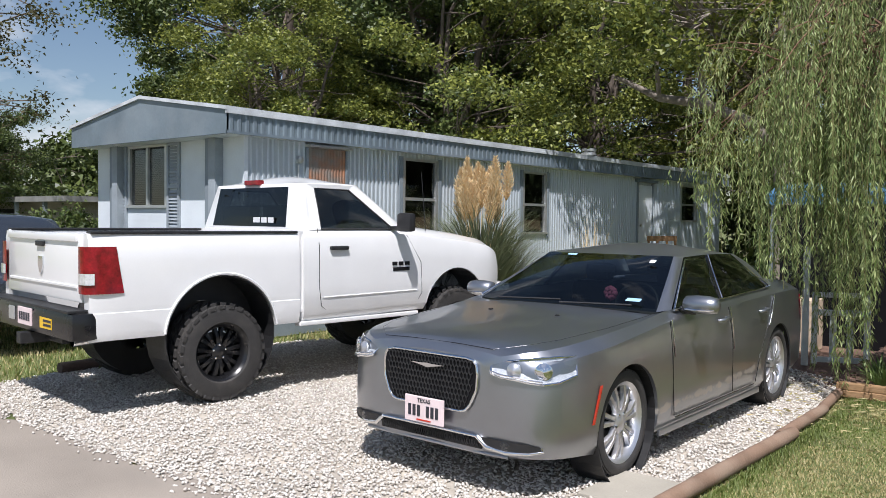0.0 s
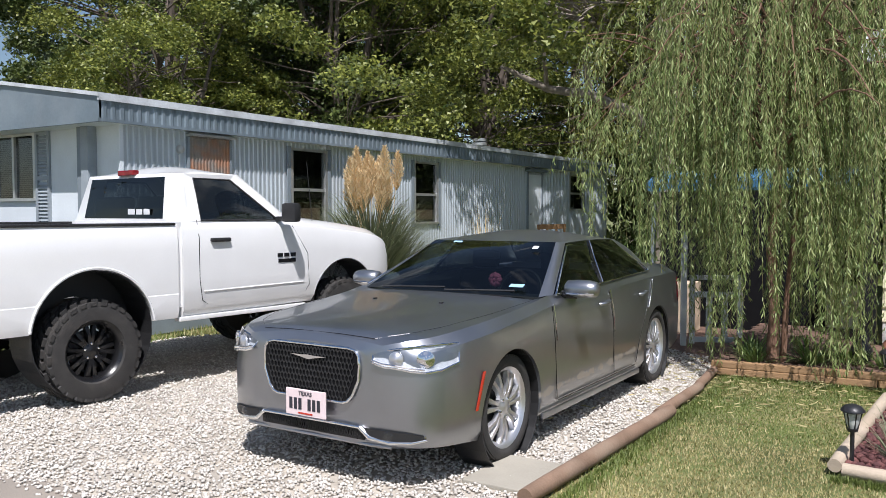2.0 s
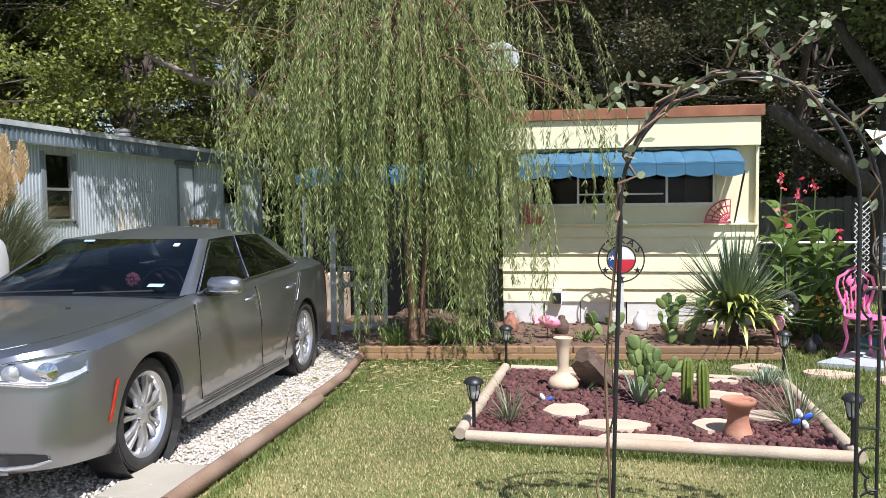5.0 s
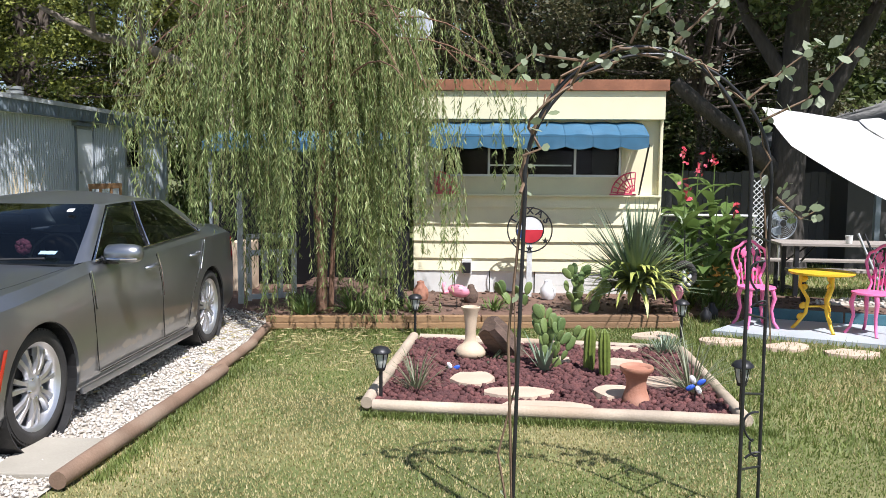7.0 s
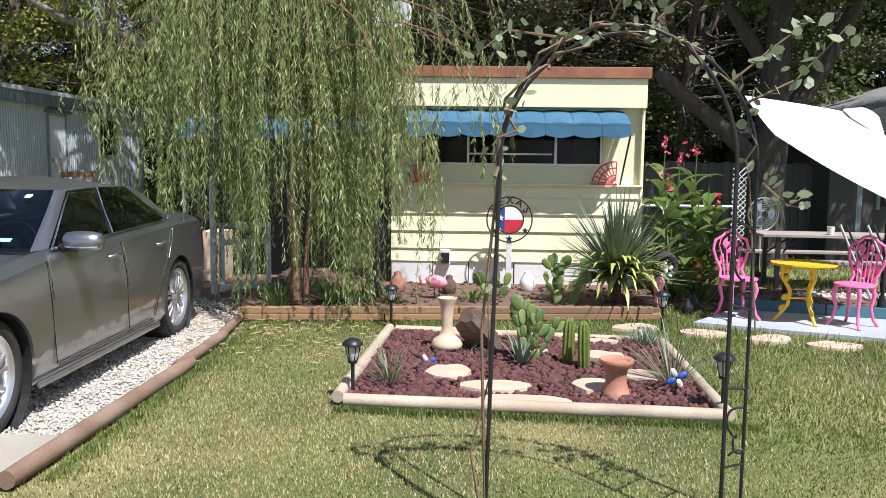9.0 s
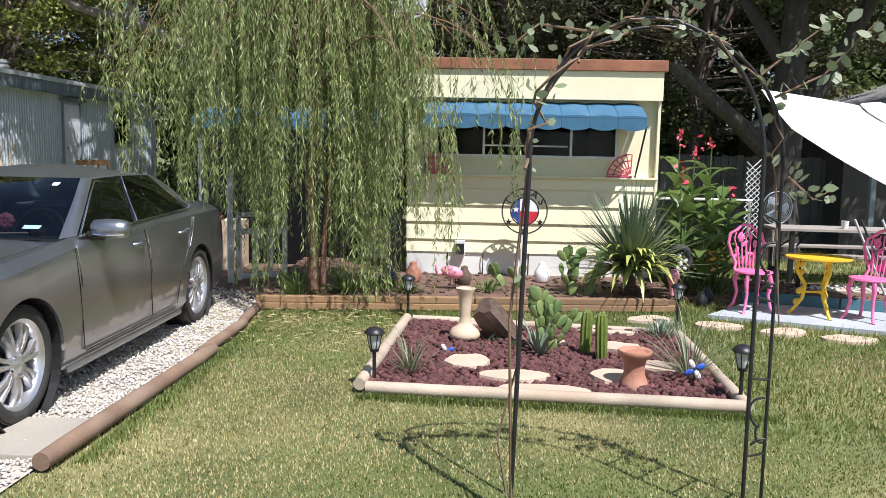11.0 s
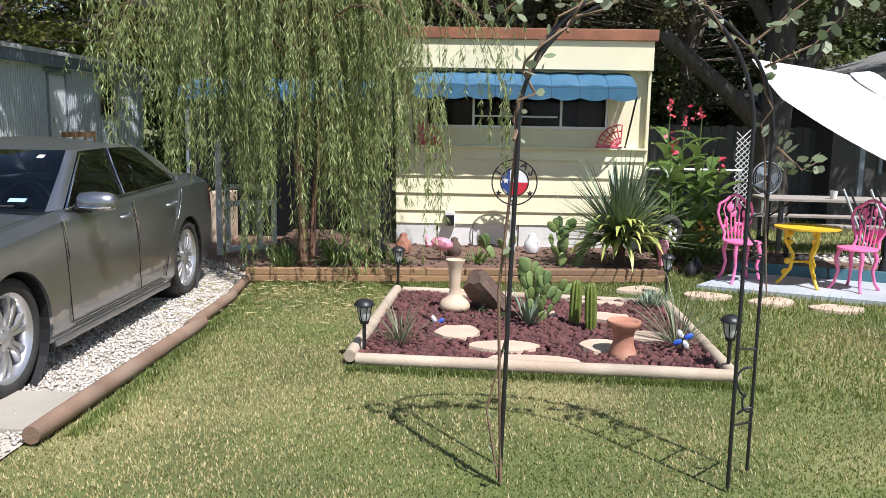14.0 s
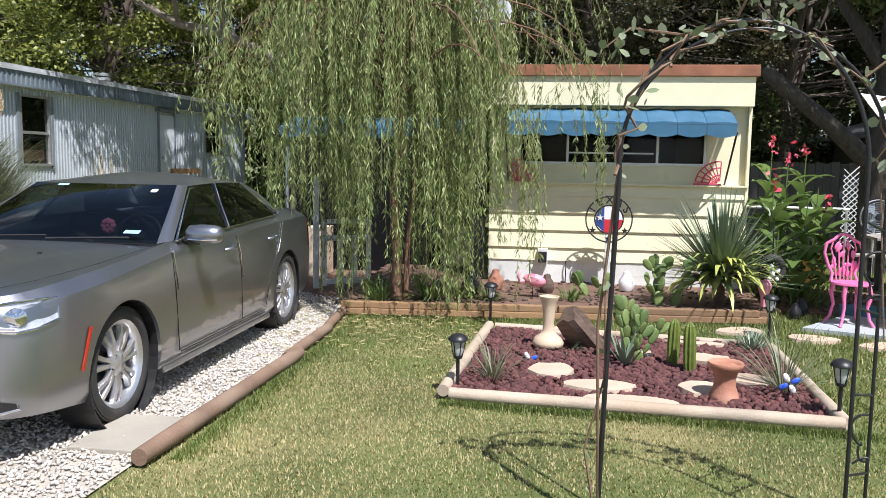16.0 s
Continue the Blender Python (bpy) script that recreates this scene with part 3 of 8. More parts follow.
def awning(name, x0, x1, yw, yf, ztop, zfront, zval, panels, label):
    """A canvas awning of sewn panels with a scalloped valance."""
    a = thing(name, (x0 + x1) / 2, yw, 0, label=label, category="awning")
    xm = (x0 + x1) / 2
    w = (x1 - x0) / panels
    for k in range(panels):
        xa, xb = x0 + k * w - xm, x0 + (k + 1) * w - xm
        bm = bmesh.new()
        grid = []
        for i in range(5):
            s = i / 4
            y, z = (yf - yw) * s, ztop + (zfront - ztop) * s + 0.02 * math.sin(math.pi * s)
            grid.append([bm.verts.new((xa + (xb - xa) * j / 6, y, z + 0.016 * math.sin(math.pi * j / 6))) for j in range(7)])
        low = [bm.verts.new((xa + (xb - xa) * j / 6, yf - yw - 0.004, zval + 0.02 - 0.035 * math.sin(math.pi * j / 6))) for j in range(7)]
        grid.append(low)
        for r, q in zip(grid, grid[1:]):
            for j in range(6):
                bm.faces.new((r[j], r[j + 1], q[j + 1], q[j]))
        p = part("canvas_panel", bm, BLUE, a, smooth=60, normals=False)
        if k:
            part("seam", tubed([(xa, 0.0, ztop + 0.004), (xa, (yf - yw) * 0.5, (ztop + zfront) / 2 + 0.026), (xa, yf - yw, zfront + 0.004), (xa, yf - yw - 0.006, zval + 0.02)], 0.006, 5), BLUE, p)
    for x in (x0 - xm, x1 - xm):
        bm = bmesh.new()
        v = [bm.verts.new(p) for p in ((x, 0, ztop), (x, yf - yw, zfront), (x, yf - yw, zval + 0.02), (x, 0, zval + 0.1))]
        bm.faces.new(v)
        part("side_panel", bm, BLUE, a)
        part("arm", tubed([(x, yf - yw, zval + 0.05), (x * 0.985, 0.0, zval - 0.65)], 0.012, 6), BLACK, a)
    part("front_bar", tubed([(x0 - xm, yf - yw + 0.01, zfront - 0.02), (x1 - xm, yf - yw + 0.01, zfront - 0.02)], 0.012, 6), BLACK, a)
    return a


awning("window_awning", -0.69, 2.08, 10.97, 10.42, 2.37, 2.18, 2.02, 8, "blue canvas window awning with scalloped valance")

# ---- vehicles ----
SILVER = mat("metallic_grey_car_paint", (0.365, 0.378, 0.405), 0.33, 0.92, 0.05, 3, 0.0, 900, coat=0.5)


def dusty_paint():
    """The same paint with a broken band of dried road dust along the lower doors."""
    m = SILVER.copy()
    m.name = "metallic_grey_paint_with_road_dust"
    n, l = m.node_tree.nodes, m.node_tree.links
    b = n["Principled BSDF"]
    co, sp = n.new("ShaderNodeTexCoord"), n.new("ShaderNodeSeparateXYZ")
    l.new(co.outputs["Object"], sp.inputs[0])
    ns = n.new("ShaderNodeTexNoise")
    ns.inputs["Scale"].default_value, ns.inputs["Detail"].default_value = 9.0, 6
    l.new(co.outputs["Object"], ns.inputs["Vector"])

    def maths(op, a, c):
        x = n.new("ShaderNodeMath")
        x.operation = op
        for k, v in ((0, a), (1, c)):
            if isinstance(v, (int, float)):
                x.inputs[k].default_value = v
            else:
                l.new(v, x.inputs[k])
        return x.outputs[0]

    slope = maths("ADD", sp.outputs["Z"], maths("MULTIPLY", sp.outputs["Y"], -0.02))
    off = maths("ABSOLUTE", maths("SUBTRACT", slope, 0.275), 0)
    along = maths("MULTIPLY", maths("GREATER_THAN", sp.outputs["Y"], 5.22), maths("LESS_THAN", sp.outputs["Y"], 7.45))
    band = maths("MAXIMUM", maths("SUBTRACT", 1.0, maths("MULTIPLY", off, 16.0)), 0.0)
    fac = maths("MINIMUM", maths("MULTIPLY", maths("MAXIMUM", maths("SUBTRACT", maths("MULTIPLY", maths("MULTIPLY", ns.outputs["Fac"], along), maths("POWER", band, 0.5)), 0.39), 0.0), 8.0), 0.7)
    mx = n.new("ShaderNodeMixRGB")
    mx.inputs[2].default_value = (0.44, 0.38, 0.30, 1)
    old = b.inputs["Base Color"].links[0].from_socket
    l.new(fac, mx.inputs[0])
    l.new(old, mx.inputs[1])
    l.new(mx.outputs[0], b.inputs["Base Color"])
    l.new(maths("SUBTRACT", 0.93, fac), b.inputs["Metallic"])
    l.new(maths("MAXIMUM", maths("SUBTRACT", 0.45, fac), 0.0), b.inputs["Coat Weight"])
    return m


DUSTY = dusty_paint()
WHITEPAINT = mat("glossy_white_truck_paint", (0.80, 0.80, 0.79), 0.30, 0, 0.03, 2, 0.0, 60, coat=0.8, stain=(0.70, 0.69, 0.66), stain_amount=0.25)
CHROME = mat("bright_chrome", (0.82, 0.83, 0.85), 0.07, 1.0, 0.04, 6, 0.0, 60)
ALLOY = mat("silver_alloy", (0.70, 0.70, 0.72), 0.30, 0.85, 0.06, 6, 0.02, 90)
RUBBER = mat("dusty_black_rubber", (0.038, 0.036, 0.034), 0.8, 0, 0.2, 12, 0.3, 120, stain=(0.09, 0.08, 0.07), stain_amount=0.4)
BLACKPL = mat("black_textured_plastic", (0.02, 0.02, 0.021), 0.5, 0, 0.2, 10, 0.2, 300)
# black of the car grille, also the painted shade inside the porch
MESHSHADE = mat("dull_black_mesh_and_shade", (0.006, 0.006, 0.007), 0.6, 0, 0.1, 8, 0.0, 60, spec=0.2)
GLOSSBLK = mat("gloss_black", (0.010, 0.010, 0.011), 0.28, 0, 0.1, 8, 0.0, 60, coat=0.15)
REDLENS = mat("red_lamp_lens", (0.24, 0.005, 0.012), 0.12, 0, 0.45, 14, 0.1, 60, coat=0.4, spec=0.4)
CLEARLENS = mat("frosted_lamp_lens", (0.82, 0.83, 0.84), 0.30, 0.45, 0.15, 30, 0.2, 120, coat=1.0)
AMBER = mat("orange_red_marker", (0.50, 0.035, 0.015), 0.2, 0, 0.1, 20, 0.0, 90, coat=0.6)
TINT = glass("tinted_car_glass", (0.27, 0.31, 0.31))
TINTDK = glass("dark_tinted_glass", (0.09, 0.10, 0.10))
LAMPGLASS = glass("clear_lamp_cover", (0.92, 0.93, 0.94))
SEAT = mat("charcoal_seat_cloth", (0.04, 0.04, 0.042), 0.8, 0, 0.2, 8, 0.3, 200)
PLATE = mat("pinkish_white_plate", (0.80, 0.66, 0.66), 0.4, 0, 0.06, 9, 0.0, 60)
DARKINK = mat("dark_ink", (0.03, 0.03, 0.04), 0.5, 0, 0.1, 9, 0.0, 60)
WHITEVINYL = mat("white_vinyl", (0.82, 0.82, 0.82), 0.5, 0, 0.03, 9, 0.0, 60)
STICKY = mat("yellow_vinyl", (0.80, 0.50, 0.03), 0.5, 0, 0.05, 9, 0.0, 60)
PINKFLUFF = mat("pink_cloth_flower", (0.80, 0.22, 0.35), 0.8, 0, 0.2, 20, 0.5, 120)
BLUEINK = mat("pale_blue_sticker", (0.35, 0.60, 0.80), 0.5, 0, 0.05, 9, 0.0, 60)


def spline(table, step):
    """Fills a table of stations, by their first column, with smooth steps between."""
    t = np.array(table, float)
    s = t[:, 0]
    out = np.arange(s[0], s[-1] + 1e-6, step)
    out = np.unique(np.concatenate([out, s]))
    m = np.gradient(t, s, axis=0)
    d = np.diff(t, axis=0) / np.diff(s)[:, None]
    m[1:-1] = np.where(d[:-1] * d[1:] > 0, 2 * d[:-1] * d[1:] / (d[:-1] + d[1:] + 1e-12), 0)
    m[0], m[-1] = d[0], d[-1]
    k = np.clip(np.searchsorted(s, out, side="right") - 1, 0, len(s) - 2)
    h = (s[k + 1] - s[k])[:, None]
    u = ((out - s[k])[:, None]) / h
    return t[k] * (1 + 2 * u) * (1 - u) ** 2 + m[k] * h * u * (1 - u) ** 2 + t[k + 1] * u * u * (3 - 2 * u) + m[k + 1] * h * u * u * (u - 1)


def loft(sections):
    """Skin over half sections, lists of (x, y, z) from the lower middle to the upper middle, mirrored in x and closed at both ends."""
    bm = bmesh.new()
    rows = []
    for sec in sections:
        full = [bm.verts.new(p) for p in sec] + [bm.verts.new((-p[0], p[1], p[2])) for p in sec[-2:0:-1]]
        rows.append(full)
    n = len(rows[0])
    for a, b in zip(rows, rows[1:]):
        for k in range(n):
            bm.faces.new((a[k], a[(k + 1) % n], b[(k + 1) % n], b[k]))
    bm.faces.new(rows[0][::-1])
    bm.faces.new(rows[-1])
    return bm


def carved(ob, cutters):
    """Cuts shapes out of a mesh for good."""
    tmp = []
    for bm in cutters:
        me = bpy.data.meshes.new("cutter")
        bmesh.ops.recalc_face_normals(bm, faces=bm.faces)
        bm.to_mesh(me)
        bm.free()
        c = new("cutter", me)
        c.matrix_world = ob.matrix_world
        c.parent = ob.parent
        md = ob.modifiers.new("cut", "BOOLEAN")
        md.operation, md.object, md.solver = "DIFFERENCE", c, "EXACT"
        tmp.append(c)
    bpy.context.view_layer.update()
    me = bpy.data.meshes.new_from_object(ob.evaluated_get(bpy.context.evaluated_depsgraph_get()))
    ob.modifiers.clear()
    ob.data = me
    for c in tmp:
        bpy.data.objects.remove(c)
    me.polygons.foreach_set("use_smooth", [True] * len(me.polygons))
    me.set_sharp_from_angle(angle=radians(28))
    return ob


def patch(bm, a, b, c, d, bulge=0.0, n=8, m=8):
    """A four-cornered skin that swells along its normal."""
    a, b, c, d = (Vector(v) for v in (a, b, c, d))
    nor = (b - a + c - d).cross(d - a + c - b).normalized()
    g = []
    for i in range(n + 1):
        u = i / n
        row = []
        for j in range(m + 1):
            v = j / m
            p = a.lerp(b, u).lerp(d.lerp(c, u), v) + nor * bulge * (1 - (2 * u - 1) ** 2) * (1 - (2 * v - 1) ** 2)
            row.append(bm.verts.new(p))
        g.append(row)
    for i in range(n):
        for j in range(m):
            bm.faces.new((g[i][j], g[i + 1][j], g[i + 1][j + 1], g[i][j + 1]))
    return bm


def ribbon(bm, low, high, n=4):
    """A skin between two lines of as many points."""
    rows = [[bm.verts.new(Vector(a).lerp(Vector(b), j / n)) for j in range(n + 1)] for a, b in zip(low, high)]
    for p, q in zip(rows, rows[1:]):
        for j in range(n):
            bm.faces.new((p[j], q[j], q[j + 1], p[j + 1]))
    return bm


def mirror_x(p):
    return (-p[0], p[1], p[2])


def wheel(parent, x, y, r, width, rim_r, side, rough_tread, label):
    """A wheel whose outer face looks along side * x."""
    turn = pose(0, 0, 0, 0, 90 * side, 0)
    at = (x, y, r)
    w, h = width / 2, 0.030 if rough_tread else 0.012
    sh = 0.045 if rough_tread else 0.025
    prof = [(rim_r, -w * 0.80), (rim_r + 0.02, -w * 0.95), (r - sh * 1.8, -w * 1.0), (r - sh * 0.5, -w * 0.90), (r - h, -w * 0.72), (r - h, w * 0.72), (r - sh * 0.5, w * 0.90), (r - sh * 1.8, w * 1.0), (rim_r + 0.02, w * 0.95), (rim_r, w * 0.80)]
    ty = part("wheel", lathed(prof, 48, at, turn), RUBBER, parent, label, smooth=40)
    bm = bmesh.new()
    rows = 5 if rough_tread else 3
    lugs = 28 if rough_tread else 60
    for k in range(lugs):
        for j in range(rows):
            a = 2 * math.pi * (k + 0.5 * (j % 2)) / lugs
            z = (j - (rows - 1) / 2) / ((rows - 1) / 2) * w * (0.86 if rough_tread else 0.62)
            low = 0.5 * sh if rough_tread and j in (0, rows - 1) else 0
            da = math.pi / lugs * (0.62 if rough_tread else 0.8)
            dz = w / rows * 0.72
            vs = []
            for rr in (r - 0.03 - low, r - low):
                for s1, s2 in ((-1, -1), (1, -1), (1, 1), (-1, 1)):
                    an = a + s1 * da + (0.05 * s2 if rough_tread else 0)
                    vs.append(bm.verts.new(turn @ Vector((rr * math.cos(an), rr * math.sin(an), z + s2 * dz)) + Vector(at)))
            for q in ((4, 5, 6, 7), (0, 1, 5, 4), (1, 2, 6, 5), (2, 3, 7, 6), (3, 0, 4, 7)):
                bm.faces.new([vs[i] for i in q])
    part("tread", bm, RUBBER, ty)
    rim = GLOSSBLK if rough_tread else ALLOY
    barrel = [(rim_r - 0.025, -w * 0.8), (rim_r - 0.03, w * 0.55), (rim_r - 0.012, w * 0.75), (rim_r + 0.006, w * 0.86), (rim_r + 0.008, w * 0.80), (rim_r, w * 0.78)]
    part("rim", lathed(barrel, 40, at, turn), rim, ty, smooth=40)
    part("brake_disc", lathed([(0, 0), (rim_r * 0.72, 0), (rim_r * 0.72, 0.02), (0, 0.02)], 24, at, turn), BLACKPL, ty)
    pairs = 8 if rough_tread else 7
    zo = w * (0.42 if rough_tread else 0.66)
    for k in range(pairs):
        for e in (-1, 1):
            a = 2 * math.pi * k / pairs
            bm = bmesh.new()
            da_in, da_out = (0.10, 0.17) if rough_tread else (0.12, 0.17)
            th = 0.020 if rough_tread else 0.017
            ring = []
            for rr, da, z, t in ((rim_r * 0.20, da_in * 1.5, zo, th), (rim_r * 0.55, (da_in + da_out) / 2, zo + 0.012, th), (rim_r - 0.02, da_out, zo - 0.004, th * 1.3)):
                an = a + e * da
                d, q = Vector((math.cos(an), math.sin(an), 0)), Vector((-math.sin(an), math.cos(an), 0))
                ring.append([bm.verts.new(turn @ (d * rr + q * i * t + Vector((0, 0, zz))) + Vector(at)) for i, zz in ((-1, z - 0.03), (1, z - 0.03), (0.7, z), (-0.7, z))])
            for p, s in zip(ring, ring[1:]):
                for i in range(4):
                    bm.faces.new((p[i], p[(i + 1) % 4], s[(i + 1) % 4], s[i]))
            part("spoke", bm, rim, ty)
    part("hub_cap", lathed([(0.0, zo + 0.02), (0.035, zo + 0.018), (0.05, zo + 0.008), (rim_r * 0.30, zo), (rim_r * 0.30, zo - 0.04)], 20, at, turn), rim, ty, smooth=40)
    for k in range(5):
        a = 2 * math.pi * k / 5
        part("lug_nut", lathed([(0.011, 0), (0.011, 0.02), (0, 0.024)], 6, Vector(at) + turn @ Vector((0.065 * math.cos(a), 0.065 * math.sin(a), zo - 0.004)), turn), CHROME, ty)
    return ty


def section(y, W, zb, zm, zs, ws, ze, we, zc):
    return [(0, y, zb), (W - 0.16, y, zb), (W - 0.05, y, zb + 0.02), (W - 0.01, y, zb + 0.09), (W, y, zm), (W - 0.004, y, (zm + zs) / 2), (ws + (W - ws) * 0.45, y, zs - 0.03), (ws, y, zs + 0.012), ((ws + we) / 2, y, zs + (ze - zs) * 0.55), (we, y, ze), (we * 0.72, y, ze + (zc - ze) * 0.5), (we * 0.38, y, ze + (zc - ze) * 0.88), (0, y, zc)]


def sedan():
    """The grey four-door sedan, nose towards -y."""
    F = 3.89  # nose
    c = thing("sedan", -3.61, 0, 0, label="metallic grey four-door sedan parked on the gravel, dusty doors", category="car")
    ax_f, ax_r = 4.87, 7.95
    #      s     W     zb    zm    zs    ws    ze    we    zc
    T = [(0.00, 0.50, 0.275, 0.48, 0.76, 0.47, 0.845, 0.42, 0.875),
         (0.03, 0.64, 0.262, 0.48, 0.79, 0.61, 0.885, 0.54, 0.92),
         (0.10, 0.78, 0.25, 0.48, 0.82, 0.745, 0.91, 0.66, 0.952),
         (0.22, 0.865, 0.24, 0.49, 0.845, 0.835, 0.925, 0.75, 0.972),
         (0.42, 0.915, 0.225, 0.50, 0.87, 0.895, 0.945, 0.81, 0.99),
         (0.80, 0.945, 0.19, 0.52, 0.905, 0.925, 0.975, 0.84, 1.015),
         (1.20, 0.95, 0.19, 0.54, 0.945, 0.925, 1.01, 0.85, 1.045),
         (1.50, 0.95, 0.19, 0.55, 0.975, 0.925, 1.045, 0.86, 1.065),
         (1.64, 0.95, 0.19, 0.55, 0.985, 0.925, 1.065, 0.865, 0.82),
         (2.20, 0.95, 0.19, 0.55, 1.00, 0.925, 1.08, 0.875, 0.70),
         (3.20, 0.95, 0.19, 0.56, 1.03, 0.93, 1.11, 0.875, 0.70),
         (4.05, 0.95, 0.20, 0.58, 1.05, 0.93, 1.13, 0.85, 0.85),
         (4.25, 0.945, 0.21, 0.58, 1.05, 0.92, 1.14, 0.80, 1.15),
         (4.60, 0.93, 0.22, 0.60, 1.05, 0.90, 1.14, 0.76, 1.165),
         (4.90, 0.90, 0.24, 0.62, 1.03, 0.86, 1.125, 0.72, 1.155),
         (5.02, 0.84, 0.27, 0.62, 0.99, 0.80, 1.07, 0.66, 1.10),
         (5.08, 0.74, 0.32, 0.62, 0.92, 0.70, 1.00, 0.58, 1.02)]
    body = part("body", loft([section(F + r[0], *r[1:]) for r in spline(T, 0.075)]), DUSTY, c, "metallic grey painted body", smooth=35)
    cut = []
    for y in (ax_f, ax_r):
        for s in (-1, 1):
            cut.append(lathed([(0, 0), (0.412, 0), (0.412, 0.5), (0, 0.5)], 40, (s * 0.68, y, 0.355), pose(0, 0, 0, 0, 90 * s, 0)))
    carved(body, cut)
    for y in (ax_f, ax_r):
        for s in (-1, 1):
            part("arch_liner", lathed([(0.30, 0.0), (0.418, 0.0), (0.418, 0.235), (0.41, 0.235), (0.41, 0.01)], 30, (s * 0.69, y, 0.355), pose(0, 0, 0, 0, 90 * s, 0)), BLACKPL, c)
            wheel(c, s * (0.785 if y < 6 else 0.81), y, 0.362, 0.235, 0.272, s, False, "twin-spoke silver alloy wheel with low black tyre")
    P = {"A0": (0.81, 1.62, 1.055), "A1": (0.60, 2.38, 1.425), "B0": (0.876, 1.74, 1.068), "B1": (0.645, 2.47, 1.41), "R1": (0.655, 3.52, 1.41), "R0": (0.876, 3.92, 1.125), "C1": (0.59, 3.76, 1.415), "C0": (0.73, 4.28, 1.145)}
    P = {k: (x, F + s, z) for k, (x, s, z) in P.items()}
    L = {k: mirror_x(v) for k, v in P.items()}
    def crown(bm):
        """Bows the cabin's upper lines."""
        for v in bm.verts:
            f = min(1.0, max(0.0, (v.co.z - 1.08) / 0.33))
            v.co.z += 0.034 * f * max(0.0, 1 - ((v.co.y - F - 3.05) / 0.92) ** 2)
        return bm

    part("roof", crown(patch(bmesh.new(), L["A1"], P["A1"], P["C1"], L["C1"], 0.075, 12, 12)), SILVER, c, smooth=180)
    wsn = part("windshield", crown(patch(bmesh.new(), L["A0"], P["A0"], P["A1"], L["A1"], 0.085, 12, 8)), TINT, c, "tinted windshield", smooth=180)
    part("rear_window", crown(patch(bmesh.new(), P["C0"], L["C0"], L["C1"], P["C1"], 0.06, 12, 8)), TINTDK, c, smooth=180)
    for s, Q in ((1, P), (-1, L)):
        part("roof_rail", crown(patch(bmesh.new(), Q["A1"], Q["B1"], Q["R1"], Q["C1"], 0.012 * s, 4, 10)), SILVER, c, smooth=180)
        part("front_pillar", crown(patch(bmesh.new(), Q["A0"], Q["B0"], Q["B1"], Q["A1"], 0.018 * s, 5, 8)), SILVER, c, smooth=180)
        part("rear_pillar", crown(patch(bmesh.new(), Q["R0"], Q["C0"], Q["C1"], Q["R1"], 0.035 * s, 6, 8)), SILVER, c, smooth=180)
        lo = [Vector(Q["B0"]).lerp(Vector(Q["R0"]), f) for f in (0, 0.43, 0.468, 1)]
        hi = [Vector(Q["B1"]).lerp(Vector(Q["R1"]), f) for f in (0, 0.44, 0.478, 1)]
        out = Vector((0.022 * s, 0, 0.0))
        for k, nm, mt in ((0, "front_window", TINT), (1, "middle_pillar", GLOSSBLK), (2, "rear_side_window", TINTDK)):
            part(nm, crown(patch(bmesh.new(), lo[k], lo[k + 1], hi[k + 1], hi[k], 0.03 * s if k != 1 else 0.005 * s, 8, 6)), mt, c, smooth=180)
        trim = part("window_trim", tubed([lo[0] + out, lo[2] + out, lo[3] + out * 0.5, hi[3] + out * 0.3, hi[0] + out * 0.6, lo[0] + out], 0.009, 6), CHROME, c, "thin chrome window surround", smooth=60)
        part("pillar_strip", crown(tubed([lo[1].lerp(lo[2], 0.5) + out * 0.5, lo[1].lerp(hi[1], 0.5) + out * 0.9, hi[1].lerp(hi[2], 0.5) + out * 0.5], 0.007, 6)), CHROME, c, "bright strip on the middle pillar", smooth=60)
        # doors: shut lines as narrow dark grooves, handles, sill strip
        for pts in ([(0.94, 1.60, 1.00), (0.957, 1.62, 0.75), (0.958, 1.66, 0.30)], [(0.944, 2.74, 1.02), (0.957, 2.82, 0.75), (0.958, 2.84, 0.30)], [(0.948, 3.86, 1.04), (0.955, 3.74, 0.80), (0.957, 3.50, 0.50), (0.957, 3.40, 0.30)]):
            part("shut_line", tubed([((x - 0.0085) * s, F + q, z) for x, q, z in pts], 0.0035, 5), GLOSSBLK, c)
        for pts in ([(0.942, 1.60, 1.01), (0.956, 1.615, 0.87), (0.959, 1.63, 0.74)], [(0.945, 2.735, 1.03), (0.956, 2.79, 0.87), (0.959, 2.825, 0.66)], [(0.949, 3.87, 1.05), (0.956, 3.80, 0.90), (0.958, 3.73, 0.78)]):
            part("edge_guard", tubed([((x - 0.002) * s, F + q + 0.008, z) for x, q, z in pts], 0.0045, 5), CHROME, c, "bright door edge guard")
        part("door_seam", tubed([(0.9505 * s, F + 1.68, 0.285), (0.9505 * s, F + 3.36, 0.285)], 0.005, 5), GLOSSBLK, c)
        part("sill_strip", boxed(*sorted((0.925 * s, 0.952 * s)), F + 1.42, F + 3.50, 0.19, 0.235, 0.008), SILVER, c)
        for q in (2.60, 3.58):
            hb = bmesh.new()
            tube(hb, [(0.945 * s, F + q - 0.10, 0.925), (0.975 * s, F + q - 0.085, 0.93), (0.978 * s, F + q + 0.06, 0.938), (0.945 * s, F + q + 0.085, 0.94)], [0.012, 0.016, 0.016, 0.012], 8)
            part("door_handle", hb, SILVER, c, smooth=60)
        # mirror
        mb = bmesh.new()
